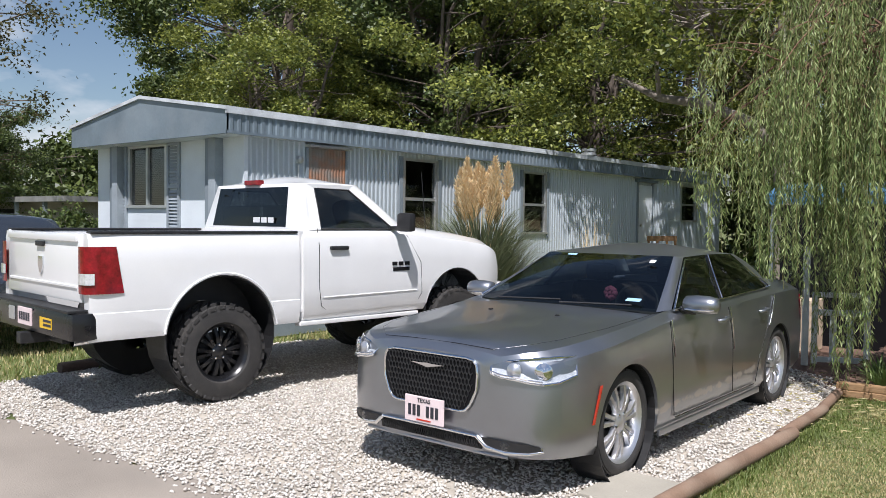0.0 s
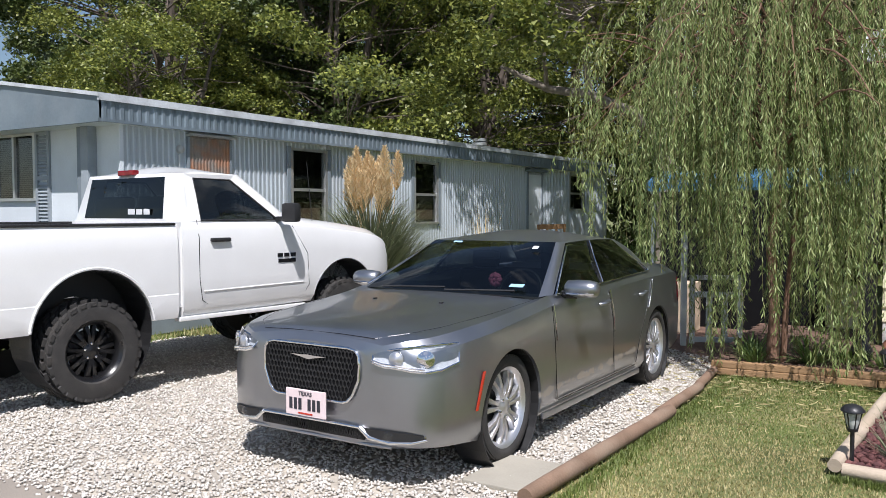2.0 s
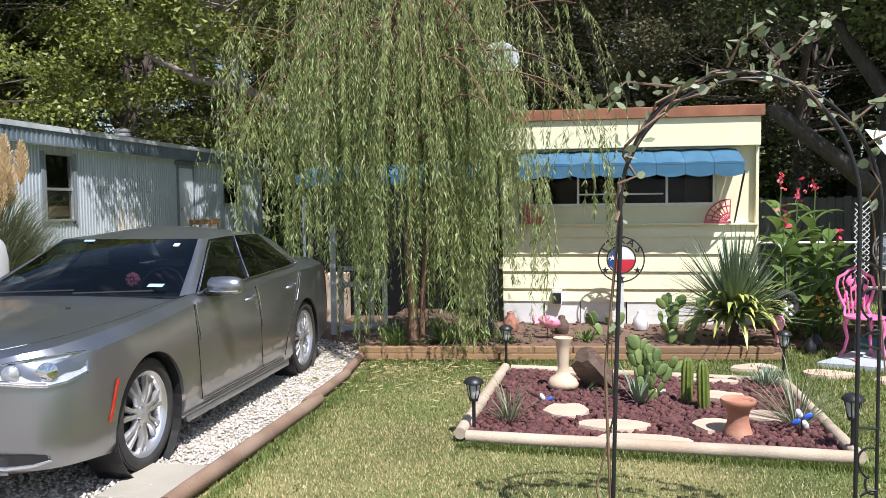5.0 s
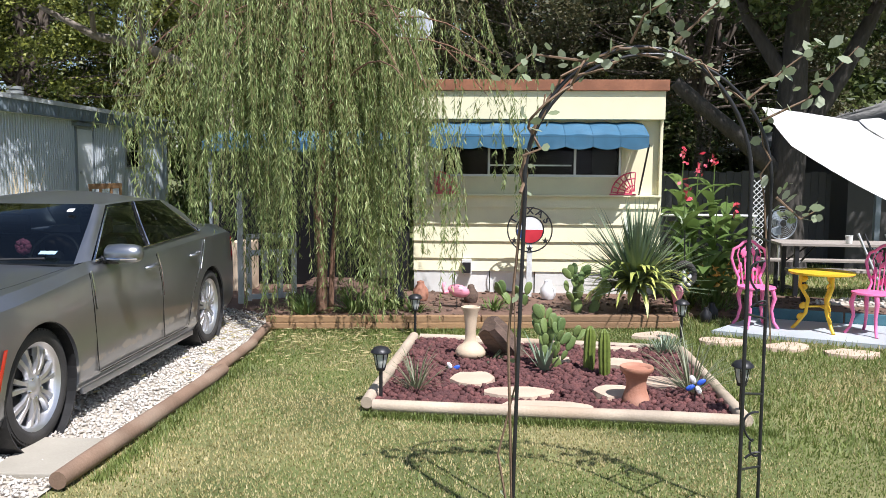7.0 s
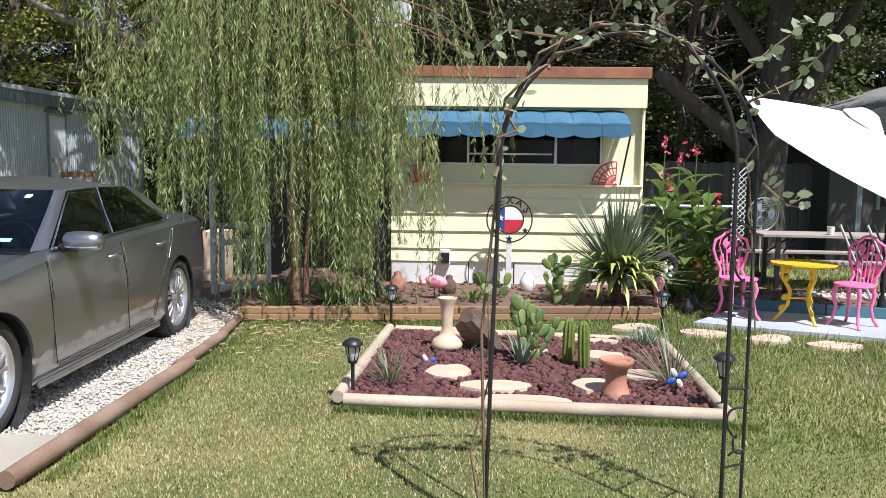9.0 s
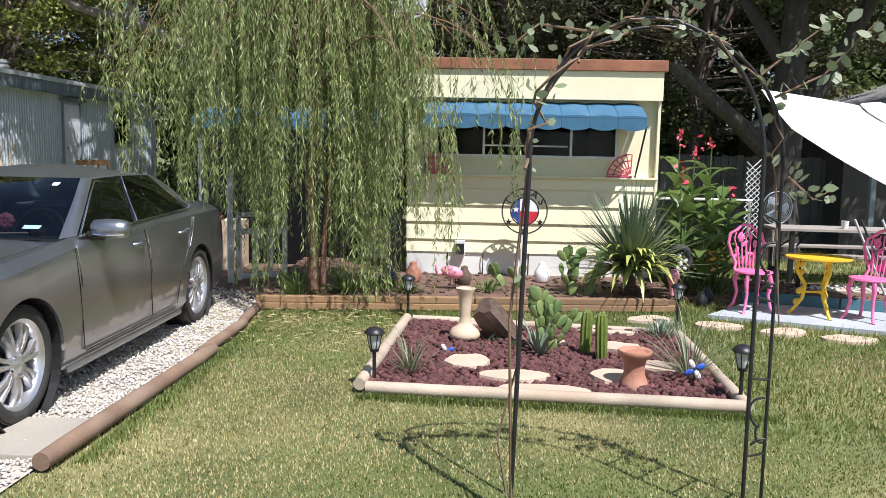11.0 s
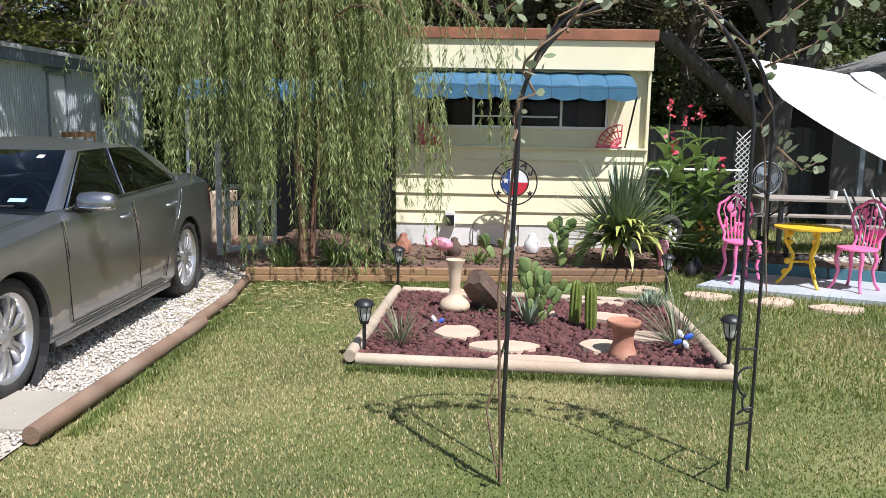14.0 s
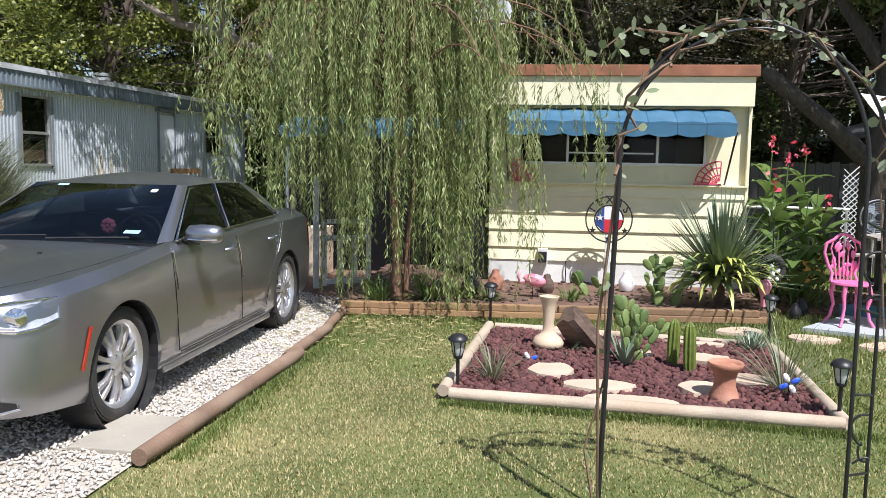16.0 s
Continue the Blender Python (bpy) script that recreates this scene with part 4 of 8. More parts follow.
        lathe(mb, [(0.0, -0.135), (0.045, -0.134), (0.072, -0.115), (0.082, -0.03), (0.080, 0.06), (0.066, 0.115), (0.035, 0.134), (0.0, 0.135)], 20, (1.035 * s, F + 1.92, 1.105), pose(0, 0, 0, 0, 90 * s, 0))
        for v in mb.verts:
            v.co.z = 1.105 + (v.co.z - 1.105) * 0.86
        mi = part("wing_mirror", mb, SILVER, c, "grey wing mirror with chrome strip", smooth=180)
        part("mirror_arm", tubed([(0.88 * s, F + 1.88, 1.06), (1.0 * s, F + 1.91, 1.05)], [0.03, 0.024], 8), GLOSSBLK, mi)
        part("mirror_strip", tubed([(0.93 * s, F + 1.855, 1.072), (1.04 * s, F + 1.840, 1.068), (1.15 * s, F + 1.868, 1.072)], 0.008, 6), CHROME, mi)
        # headlamp
        plan = [(0.50, -0.006), (0.57, 0.006), (0.65, 0.030), (0.73, 0.070), (0.80, 0.125), (0.86, 0.21), (0.902, 0.34)]
        lowz = [0.785, 0.765, 0.758, 0.742, 0.732, 0.742, 0.775]
        lo_ = [(x * s, F + y - 0.012, z) for (x, y), z in zip(plan, lowz)]
        hi_ = [(x * 0.962 * s, F + y + 0.028, z) for (x, y), z in zip(plan, [0.832, 0.852, 0.866, 0.877, 0.886, 0.890, 0.884])]
        hl = part("headlight", ribbon(bmesh.new(), [(x, y + 0.006, z) for x, y, z in lo_], [(x, y + 0.006, z) for x, y, z in hi_]), CLEARLENS, c, "clear wraparound headlight", smooth=180)
        part("lamp_cover", ribbon(bmesh.new(), [(x * 1.008, y - 0.018, z) for x, y, z in lo_], [(x * 1.004, y - 0.008, z) for x, y, z in hi_], 5), LAMPGLASS, hl, smooth=180)
        part("lamp_rim", tubed([*lo_, *hi_[::-1], lo_[0]], 0.008, 6), CHROME, hl)
        for k, rr in ((4, 0.048), (2, 0.040)):
            ctr = (Vector(lo_[k]) + Vector(hi_[k])) / 2
            part("projector", lathed([(rr * 1.15, 0), (rr * 1.15, 0.012), (rr, 0.014), (rr * 0.8, 0.022), (0, 0.030)], 20, ctr, pose(0, 0, 0, 90, 0, (34 if k == 4 else 15) * s)), CHROME if k == 4 else ALLOY, hl, smooth=40)
        part("lamp_bar", tubed([(x, y - 0.01, z + 0.018) for x, y, z in lo_[:5]], 0.006, 6), CHROME, hl)
        part("side_marker", patch(bmesh.new(), *[(x * s, F + y, z) for x, y, z in ((0.926, 0.485, 0.44), (0.930, 0.515, 0.44), (0.938, 0.60, 0.68), (0.934, 0.565, 0.68))], 0.003 * s, 2, 4), AMBER, c, "thin orange-red side marker")
        # fog lamp and chrome lower trim
        fp = [(0.44, -0.006), (0.54, 0.004), (0.64, 0.034), (0.72, 0.075), (0.78, 0.125)]
        fg = part("fog_lamp", ribbon(bmesh.new(), [(x * (s * 1.012), F + y - 0.012, 0.315) for x, y in fp], [(x * (s * 1.012), F + y - 0.016, z) for (x, y), z in zip(fp, (0.382, 0.378, 0.372, 0.366, 0.352))]), BLACKPL, c, smooth=180)
        part("fog_lens", lathed([(0, 0.012), (0.026, 0.008), (0.032, 0)], 14, (0.60 * s, F - 0.002, 0.345), pose(0, 0, 0, 90, 0, 20 * s)), LAMPGLASS, fg, smooth=40)
        part("chrome_trim", tubed([(0.40 * s, F - 0.018, 0.378), (0.47 * s, F - 0.012, 0.322), (0.60 * s, F + 0.012, 0.304), (0.72 * s, F + 0.066, 0.306), (0.80 * s, F + 0.125, 0.322), (0.79 * s, F + 0.115, 0.348)], [0.014, 0.016, 0.013, 0.011, 0.008, 0.006], 8), CHROME, fg, smooth=60)
        # tail lamp
        part("tail_light", patch(bmesh.new(), *[(x * s, F + y, z) for x, y, z in ((0.80, 5.00, 0.72), (0.925, 4.80, 0.74), (0.90, 4.84, 1.0), (0.77, 5.0, 0.98))], 0.02 * s, 4, 4), REDLENS, c)
    # grille: dark woven mesh in a chrome frame, winged badge
    gx0, gx1, z0, z1 = 0.395, 0.36, 0.515, 0.85
    half = [(0.27, -0.022, z0), (0.31, -0.021, z0 + 0.012), (0.345, -0.019, z0 + 0.05), (gx0 - 0.005, -0.014, z0 + 0.15), (gx0, -0.012, z0 + 0.24), (gx0 - 0.008, -0.011, z1 - 0.035), (gx0 - 0.035, -0.010, z1 - 0.006), (gx0 - 0.09, -0.010, z1 + 0.004)]
    gp = [(x, F + y, z) for x, y, z in half] + [(-x, F + y, z) for x, y, z in half[::-1]]
    bm = bmesh.new()
    bm.faces.new([bm.verts.new((x, y - 0.002, z)) for x, y, z in gp])
    gr = part("grille", bm, MESHSHADE, c, "black mesh grille in a chrome frame")
    part("grille_frame", tubed([*gp, gp[0]], 0.010, 8), CHROME, gr, smooth=60)
    bm = bmesh.new()
    for k in range(-13, 14):
        for j in range(9):
            z = z0 + 0.02 + j * 0.036
            x = (k + 0.5 * (j % 2)) * 0.029
            if abs(x) < min(gx1, 0.275 + (z - z0) * 0.7) and z < z1 - 0.01:
                yy = F - 0.026 + 0.008 * (z - z0) / (z1 - z0)
                for a in (-1, 1):
                    tube(bm, [(x, yy, z), (x + 0.0145 * a, yy, z + 0.018)], 0.0042, 4, False)
                tube(bm, [(x, yy, z), (x, yy, z - 0.018)], 0.0042, 4, False)
    part("grille_mesh", bm, BLACKPL, gr)
    bm = bmesh.new()
    outline(bm, [(-0.15, 0.012), (-0.05, -0.004), (0, -0.014), (0.05, -0.004), (0.15, 0.012), (0.05, 0.012), (0, 0.016), (-0.05, 0.012)], 0.012, pose(0, F - 0.035, 0.775))
    part("wing_badge", bm, CHROME, gr, "chrome wing-shaped badge")
    lg = part("lower_grille", boxed(-0.43, 0.43, F - 0.008, F + 0.05, 0.298, 0.372, 0.008), GLOSSBLK, c)
    bm = bmesh.new()
    for k in range(-20, 21):
        for a in (-1, 1):
            tube(bm, [(k * 0.02 - 0.01 * a, F - 0.012, 0.305), (k * 0.02 + 0.01 * a, F - 0.012, 0.364)], 0.003, 4, False)
    part("grille_mesh", bm, BLACKPL, lg)
    part("chrome_trim", tubed([(-0.40, F - 0.018, 0.378), (-0.2, F - 0.028, 0.383), (0.2, F - 0.028, 0.383), (0.40, F - 0.018, 0.378)], 0.010, 8), CHROME, lg, smooth=60)
    part("front_lip", tubed([(-0.60, F + 0.045, 0.268), (-0.45, F + 0.016, 0.272), (0, F + 0.004, 0.276), (0.45, F + 0.016, 0.272), (0.60, F + 0.045, 0.268)], 0.013, 10), SILVER, c, smooth=60)
    pl = part("number_plate", boxed(-0.165, 0.165, F - 0.062, F - 0.05, 0.40, 0.57, 0.004), PLATE, c, "white and pink number plate with dark bars")
    letters("TEXAS", 0.038, pose(0, F - 0.0635, 0.543, 90, 0, 0), DARKINK, pl, label="dark state name")
    for k in range(7):
        if k != 3:
            part("plate_bar", boxed(-0.134 + k * 0.0385, -0.108 + k * 0.0385, F - 0.0645, F - 0.0622, 0.44, 0.513), DARKINK, pl)
    part("plate_bar", boxed(-0.06, 0.06, F - 0.0645, F - 0.0622, 0.413, 0.423), AMBER, pl)
    # bonnet creases and edges
    for s in (-1, 1):
        part("bonnet_line", tubed([(0.46 * s, F + 0.06, 0.918), (0.62 * s, F + 0.20, 0.945), (0.72 * s, F + 0.42, 0.966), (0.78 * s, F + 0.95, 0.999), (0.83 * s, F + 1.45, 1.045)], 0.0012, 5), GLOSSBLK, c)
        part("wiper", tubed([(-0.55 + 0.6 * (s > 0), F + 1.50, 1.085), (0.02 + 0.62 * (s > 0), F + 1.56, 1.10)], 0.008, 5), BLACKPL, c)
        part("washer_jet", boxed(0.3 * s - 0.012, 0.3 * s + 0.012, F + 1.05, F + 1.08, 1.022, 1.040, 0.003), BLACKPL, c)
    part("bonnet_edge", tubed([(-0.46, F + 0.06, 0.918), (-0.2, F + 0.05, 0.929), (0.2, F + 0.05, 0.929), (0.46, F + 0.06, 0.918)], 0.002, 5), GLOSSBLK, c)
    # cabin
    dash = part("dashboard", boxed(-0.82, 0.82, F + 1.66, F + 2.1, 0.80, 1.03, 0.05), SEAT, c, smooth=60)
    for x in (-0.36, 0.36):
        st = part("front_seat", boxed(x - 0.26, x + 0.26, F + 2.35, F + 2.85, 0.55, 0.74, 0.06), SEAT, c)
        part("backrest", boxed(x - 0.25, x + 0.25, F + 2.78, F + 2.95, 0.68, 1.16, 0.06), SEAT, st)
        part("headrest", boxed(x - 0.13, x + 0.13, F + 2.84, F + 2.95, 1.17, 1.33, 0.04), SEAT, st)
    part("rear_seat", boxed(-0.62, 0.62, F + 3.55, F + 3.75, 0.60, 1.12, 0.07), SEAT, c)
    bm = bmesh.new()
    tilt = pose(0.36, F + 2.20, 1.03, 68, 0, 0)
    pts = [tilt @ Vector((0.19 * math.cos(a), 0.19 * math.sin(a), 0)) for a in (2 * math.pi * k / 24 for k in range(25))]
    tube(bm, pts, 0.015, 8)
    sw = part("steering_wheel", bm, BLACKPL, c, smooth=60)
    part("wheel_hub", lathed([(0, 0.02), (0.06, 0.015), (0.07, -0.02), (0, -0.03)], 14, (0.36, F + 2.20, 1.03), pose(0, 0, 0, 68, 0, 0)), BLACKPL, sw, smooth=50)
    part("rear_mirror", boxed(-0.12, 0.12, F + 2.28, F + 2.31, 1.29, 1.35, 0.012), BLACKPL, c)
    bm = bmesh.new()
    for k in range(9):
        a = 2 * math.pi * k / 8
        bmesh.ops.create_icosphere(bm, subdivisions=1, radius=0.032, matrix=Matrix.Translation((0.20 + 0.035 * math.cos(a) * (k < 8), F + 2.06, 1.13 + 0.035 * math.sin(a) * (k < 8))))
    part("cloth_flower", bm, PINKFLUFF, c, "pink cloth flower on the dashboard", smooth=180)
    a0, b0 = Vector(P["A0"]), Vector(L["A0"])
    for x, f, wd, hh, mt in ((0.60, 0.10, 0.12, 0.045, BLUEINK), (0.50, 0.80, 0.05, 0.05, WHITEVINYL), (-0.30, 0.90, 0.09, 0.03, BLUEINK)):
        base = Vector((x, F + 1.62 + 0.76 * f - 0.022, 1.055 + 0.37 * f + 0.028 + 0.055 * (1 - (x / 0.8) ** 2) * (1 - (2 * f - 1) ** 2)))
        up = Vector((0, 0.76, 0.37)).normalized() * hh / 2
        sd = Vector((wd / 2, 0.0, 0.0))
        bm = bmesh.new()
        bm.faces.new([bm.verts.new(base + p) for p in (-sd - up, sd - up, sd + up, -sd + up)])
        part("sticker", bm, mt, wsn)
    return c


sedan()


def pickup():
    """The lifted white pickup, built nose towards -y about its rear axle, then turned."""
    A = 4.06  # nose to rear axle
    c = thing("pickup_truck", -7.56, 4.45, 0, 175.3, label="lifted white regular-cab pickup truck with big black off-road tyres", category="truck")
    R = 0.45
    #      s     W     zb    zm    zs    ws    ze    we    zc
    T = [(0.00, 0.66, 0.72, 0.95, 1.18, 0.62, 1.26, 0.50, 1.32),
         (0.06, 0.80, 0.70, 0.95, 1.22, 0.74, 1.32, 0.58, 1.38),
         (0.20, 0.91, 0.68, 0.96, 1.29, 0.85, 1.40, 0.66, 1.45),
         (0.45, 0.975, 0.66, 0.98, 1.36, 0.92, 1.45, 0.74, 1.51),
         (0.90, 0.995, 0.66, 1.00, 1.42, 0.95, 1.50, 0.80, 1.57),
         (1.30, 1.00, 0.65, 1.00, 1.46, 0.96, 1.535, 0.83, 1.61),
         (1.55, 1.00, 0.65, 1.00, 1.48, 0.965, 1.55, 0.86, 1.63),
         (1.70, 1.00, 0.65, 1.00, 1.50, 0.965, 1.555, 0.90, 1.40),
         (2.40, 1.00, 0.64, 1.00, 1.50, 0.965, 1.555, 0.92, 1.20),
         (3.18, 1.00, 0.63, 1.00, 1.50, 0.965, 1.555, 0.92, 1.30)]
    Y = lambda s: s - A
    body = part("cab_body", loft([section(Y(r[0]), *r[1:]) for r in spline(T, 0.09)]), WHITEPAINT, c, "glossy white cab and front wings", smooth=35)
    carved(body, [lathed([(0, 0), (0.52, 0), (0.52, 0.5), (0, 0.5)], 40, (s * 0.62, Y(1.0), 0.60), pose(0, 0, 0, 0, 90 * s, 0)) for s in (-1, 1)])
    # greenhouse
    P = {"A0": (0.86, 1.72, 1.555), "A1": (0.69, 2.30, 2.035), "B0": (0.925, 1.86, 1.552), "B1": (0.745, 2.38, 2.02), "R1": (0.755, 3.00, 2.02), "R0": (0.93, 3.06, 1.552), "C1": (0.73, 3.11, 2.02), "C0": (0.90, 3.19, 1.54)}
    P = {k: (x, Y(s), z) for k, (x, s, z) in P.items()}
    L = {k: mirror_x(v) for k, v in P.items()}
    part("roof", patch(bmesh.new(), L["A1"], P["A1"], P["C1"], L["C1"], 0.09, 12, 8), WHITEPAINT, c, smooth=180)
    part("windshield", patch(bmesh.new(), L["A0"], P["A0"], P["A1"], L["A1"], 0.09, 12, 8), TINTDK, c, smooth=180)
    # rear cab panel round the back glass
    gl = {"bl": (-0.70, Y(3.196), 1.58), "br": (0.70, Y(3.196), 1.58), "tr": (0.65, Y(3.13), 1.985), "tl": (-0.65, Y(3.13), 1.985)}
    bm = bmesh.new()
    patch(bm, P["C0"], gl["br"], gl["tr"], P["C1"], 0, 2, 4)
    patch(bm, gl["bl"], L["C0"], L["C1"], gl["tl"], 0, 2, 4)
    patch(bm, gl["tr"], gl["tl"], L["C1"], P["C1"], 0, 4, 2)
    patch(bm, L["C0"], gl["bl"], gl["br"], P["C0"], 0, 2, 4)
    part("cab_back", bm, WHITEPAINT, c)
    part("lower_cab_back", boxed(-0.96, 0.96, Y(3.17), Y(3.21), 0.75, 1.55), WHITEPAINT, c)
    rw = part("rear_window", patch(bmesh.new(), gl["br"], gl["bl"], gl["tl"], gl["tr"], 0.012, 4, 4), TINTDK, c, "dark tinted rear window with white lettering shapes")
    for k, w in enumerate((0.10, 0.10, 0.12)):
        x0 = -0.50 + 0.125 * k
        part("white_mark", boxed(x0, x0 + w, Y(3.203), Y(3.207), 1.62, 1.675, 0.003), WHITEVINYL, rw)
    for s, Q in ((1, P), (-1, L)):
        part("roof_rail", patch(bmesh.new(), Q["A1"], Q["B1"], Q["R1"], Q["C1"], 0.015 * s, 4, 8), WHITEPAINT, c, smooth=180)
        part("front_pillar", patch(bmesh.new(), Q["A0"], Q["B0"], Q["B1"], Q["A1"], 0.015 * s, 4, 8), WHITEPAINT, c, smooth=180)
        part("rear_pillar", patch(bmesh.new(), Q["R0"], Q["C0"], Q["C1"], Q["R1"], 0.025 * s, 4, 6), WHITEPAINT, c, smooth=180)
        # side glass inside a white door frame
        b0, b1, r1, r0 = (Vector(Q[k]) for k in ("B0", "B1", "R1", "R0"))
        i0, i1, j1, j0 = b0 + Vector((0, 0.10, 0.012)), b1 + Vector((0, 0.06, -0.05)), r1 + Vector((0, -0.11, -0.045)), r0 + Vector((0, -0.13, 0.012))
        bm = bmesh.new()
        patch(bm, b0, i0, i1, b1, 0, 2, 6)
        patch(bm, b1, i1, j1, r1, 0, 2, 6)
        patch(bm, j0, r0, r1, j1, 0, 2, 6)
        patch(bm, b0, r0, j0, i0, 0, 6, 2)
        part("door_frame", bm, WHITEPAINT, c, smooth=50)
        part("side_window", patch(bmesh.new(), i0, j0, j1, i1, 0.018 * s, 8, 6), TINT, c, "tinted side window", smooth=180)
        part("window_seal", tubed([i0, j0, j1, i1, i0], 0.010, 6), BLACKPL, c)
        # shut lines
        part("shut_line", tubed([(0.93 * s, Y(2.98), 1.57), (0.995 * s, Y(3.0), 1.40), (1.0 * s, Y(3.0), 1.0), (0.996 * s, Y(2.97), 0.80), (0.985 * s, Y(2.88), 0.74), (0.985 * s, Y(1.66), 0.75), (0.997 * s, Y(1.58), 0.86), (0.999 * s, Y(1.60), 1.2), (0.975 * s, Y(1.80), 1.50)], 0.0035, 5), BLACKPL, c)
        part("body_crease", tubed([(0.998 * s, Y(1.66), 0.895), (0.999 * s, Y(2.95), 0.885)], 0.007, 5), WHITEPAINT, c)
        hb = boxed(*sorted((0.985 * s, 1.025 * s)), Y(2.64), Y(2.87), 1.355, 1.395, 0.015)
        part("door_handle", hb, BLACKPL, c, "black plastic door handle", smooth=50)
        mb = bmesh.new()
        box(mb, *sorted((1.04 * s, 1.25 * s)), Y(1.92), Y(2.02), 1.54, 1.74, 0.035)
        mi = part("wing_mirror", mb, BLACKPL, c, "black plastic wing mirror", smooth=50)
        part("mirror_arm", boxed(*sorted((0.93 * s, 1.08 * s)), Y(1.93), Y(2.00), 1.555, 1.60, 0.012), BLACKPL, mi)
        for k in range(3):
            part("badge", boxed(*sorted((0.998 * s, 1.005 * s)), Y(1.78 + 0.09 * k), Y(1.85 + 0.09 * k), 1.175, 1.215, 0.002), GLOSSBLK, c, "dark badge shape")
        part("badge", boxed(*sorted((0.998 * s, 1.005 * s)), Y(1.78), Y(2.02), 1.115, 1.155, 0.002), GLOSSBLK, c, "dark badge shape")
        part("headlight", patch(bmesh.new(), *[(x * s, Y(q), z) for x, q, z in ((0.56, 0.02, 1.02), (0.93, 0.24, 1.04), (0.90, 0.28, 1.28), (0.54, 0.06, 1.24))], 0.03 * s, 4, 4), CLEARLENS, c)
        # bed side: outer skin, rolled rail and inner skin
        bm = bmesh.new()
        prof = [(0.90, 0.66), (0.98, 0.655), (1.0, 0.72), (1.003, 0.88), (0.995, 0.885), (1.0, 0.93), (1.0, 1.30), (0.985, 1.46), (0.955, 1.52), (0.90, 1.53), (0.87, 1.50), (0.87, 1.02), (0.90, 0.98)]
        rows = [[bm.verts.new((x * s * k, y, z)) for x, z in prof] for y, k in ((Y(3.235), 1.0), (Y(3.3), 1.0), (Y(4.0), 1.0), (Y(5.0), 0.998), (Y(5.2), 0.99), (Y(5.25), 0.975))]
        for p, q in zip(rows, rows[1:]):
            for k in range(len(prof)):
                bm.faces.new((p[k], p[(k + 1) % len(prof)], q[(k + 1) % len(prof)], q[k]))
        bm.faces.new(rows[0])
        bm.faces.new(rows[-1][::-1])
        bs = part("bed_side", bm, WHITEPAINT, c, "white bed side with wide wheel arch", smooth=35)
        carved(bs, [lathed([(0, 0), (0.56, 0), (0.56, 0.5), (0, 0.5)], 44, (s * 0.62, 0, 0.60), pose(0, 0, 0, 0, 90 * s, 0))])
        part("arch_lip", tubed([(1.0 * s, 0.565 * math.cos(a), 0.60 + 0.565 * math.sin(a)) for a in np.linspace(0.12, math.pi - 0.12, 24)], 0.014, 6), WHITEPAINT, bs, smooth=60)
        part("rail_cap", boxed(*sorted((0.868 * s, 0.972 * s)), Y(3.24), Y(5.23), 1.522, 1.545, 0.008), BLACKPL, bs)
        for q, rr in ((0, 0.55), (Y(1.0), 0.515)):
            part("arch_liner", lathed([(0.30, 0.0), (rr, 0.0), (rr, 0.36), (rr - 0.008, 0.36), (rr - 0.008, 0.01)], 30, (s * 0.62, q, 0.60), pose(0, 0, 0, 0, 90 * s, 0)), BLACKPL, c)
            wheel(c, s * 0.845, q, R, 0.32, 0.255, s, True, "large knobbly off-road tyre on a gloss black rim")
        low = [(1.008, 4.98), (1.010, 5.10), (1.006, 5.215), (0.978, 5.278), (0.90, 5.288), (0.845, 5.282)]
        high = [(1.000, 5.04), (1.000, 5.12), (1.000, 5.22), (0.972, 5.280), (0.90, 5.290), (0.845, 5.284)]
        ln = lambda pts, z: [(x * s, Y(q), z) for x, q in pts]
        tl = part("tail_light", ribbon(bmesh.new(), ln(low, 1.04), ln(high, 1.42), 6), REDLENS, c, "red tail light with a white reversing lens", smooth=180)
        part("reverse_lens", ribbon(bmesh.new(), ln([(x * 1.008, q + 0.008) for x, q in low[2:6]], 1.115), ln([(x * 1.008, q + 0.008) for x, q in low[2:6]], 1.205), 2), CLEARLENS, tl)
        part("exhaust", tubed([(0.5 * s, Y(4.9), 0.62), (0.5 * s, Y(5.2), 0.60)], 0.04, 12, False), CHROME, c) if s < 0 else None
        # rocker edge and frame rail
        part("rocker", boxed(*sorted((0.90 * s, 0.985 * s)), Y(1.62), Y(3.22), 0.615, 0.66, 0.012), WHITEPAINT, c)
        part("frame_rail", boxed(*sorted((0.38 * s, 0.46 * s)), Y(0.3), Y(5.1), 0.62, 0.78, 0.01), BLACKPL, c)
    part("bed_floor", boxed(-0.60, 0.60, Y(3.24), Y(5.2), 0.98, 1.02), BLACKPL, c)
    part("bed_front", boxed(-0.88, 0.88, Y(3.236), Y(3.28), 1.0, 1.50), WHITEPAINT, c)
    for q in (0, Y(1.0)):
        part("axle", tubed([(-0.72, q, 0.45), (0.72, q, 0.45)], 0.055, 10), BLACKPL, c)
    part("differential", lathed([(0, -0.16), (0.10, -0.12), (0.15, 0), (0.10, 0.12), (0, 0.16)], 16, (0.05, 0, 0.45), pose(0, 0, 0, 0, 90, 0)), BLACKPL, c, smooth=50)
    tg = part("tailgate", boxed(-0.855, 0.855, Y(5.20), Y(5.265), 0.96, 1.525, 0.022), WHITEPAINT, c, "white tailgate with a pressed ledge", smooth=50)
    part("spoiler_ledge", boxed(-0.80, 0.80, Y(5.262), Y(5.285), 1.455, 1.515, 0.01), WHITEPAINT, tg, smooth=50)
    part("pressed_ledge", boxed(-0.78, 0.78, Y(5.262), Y(5.277), 1.075, 1.10, 0.006), WHITEPAINT, tg)
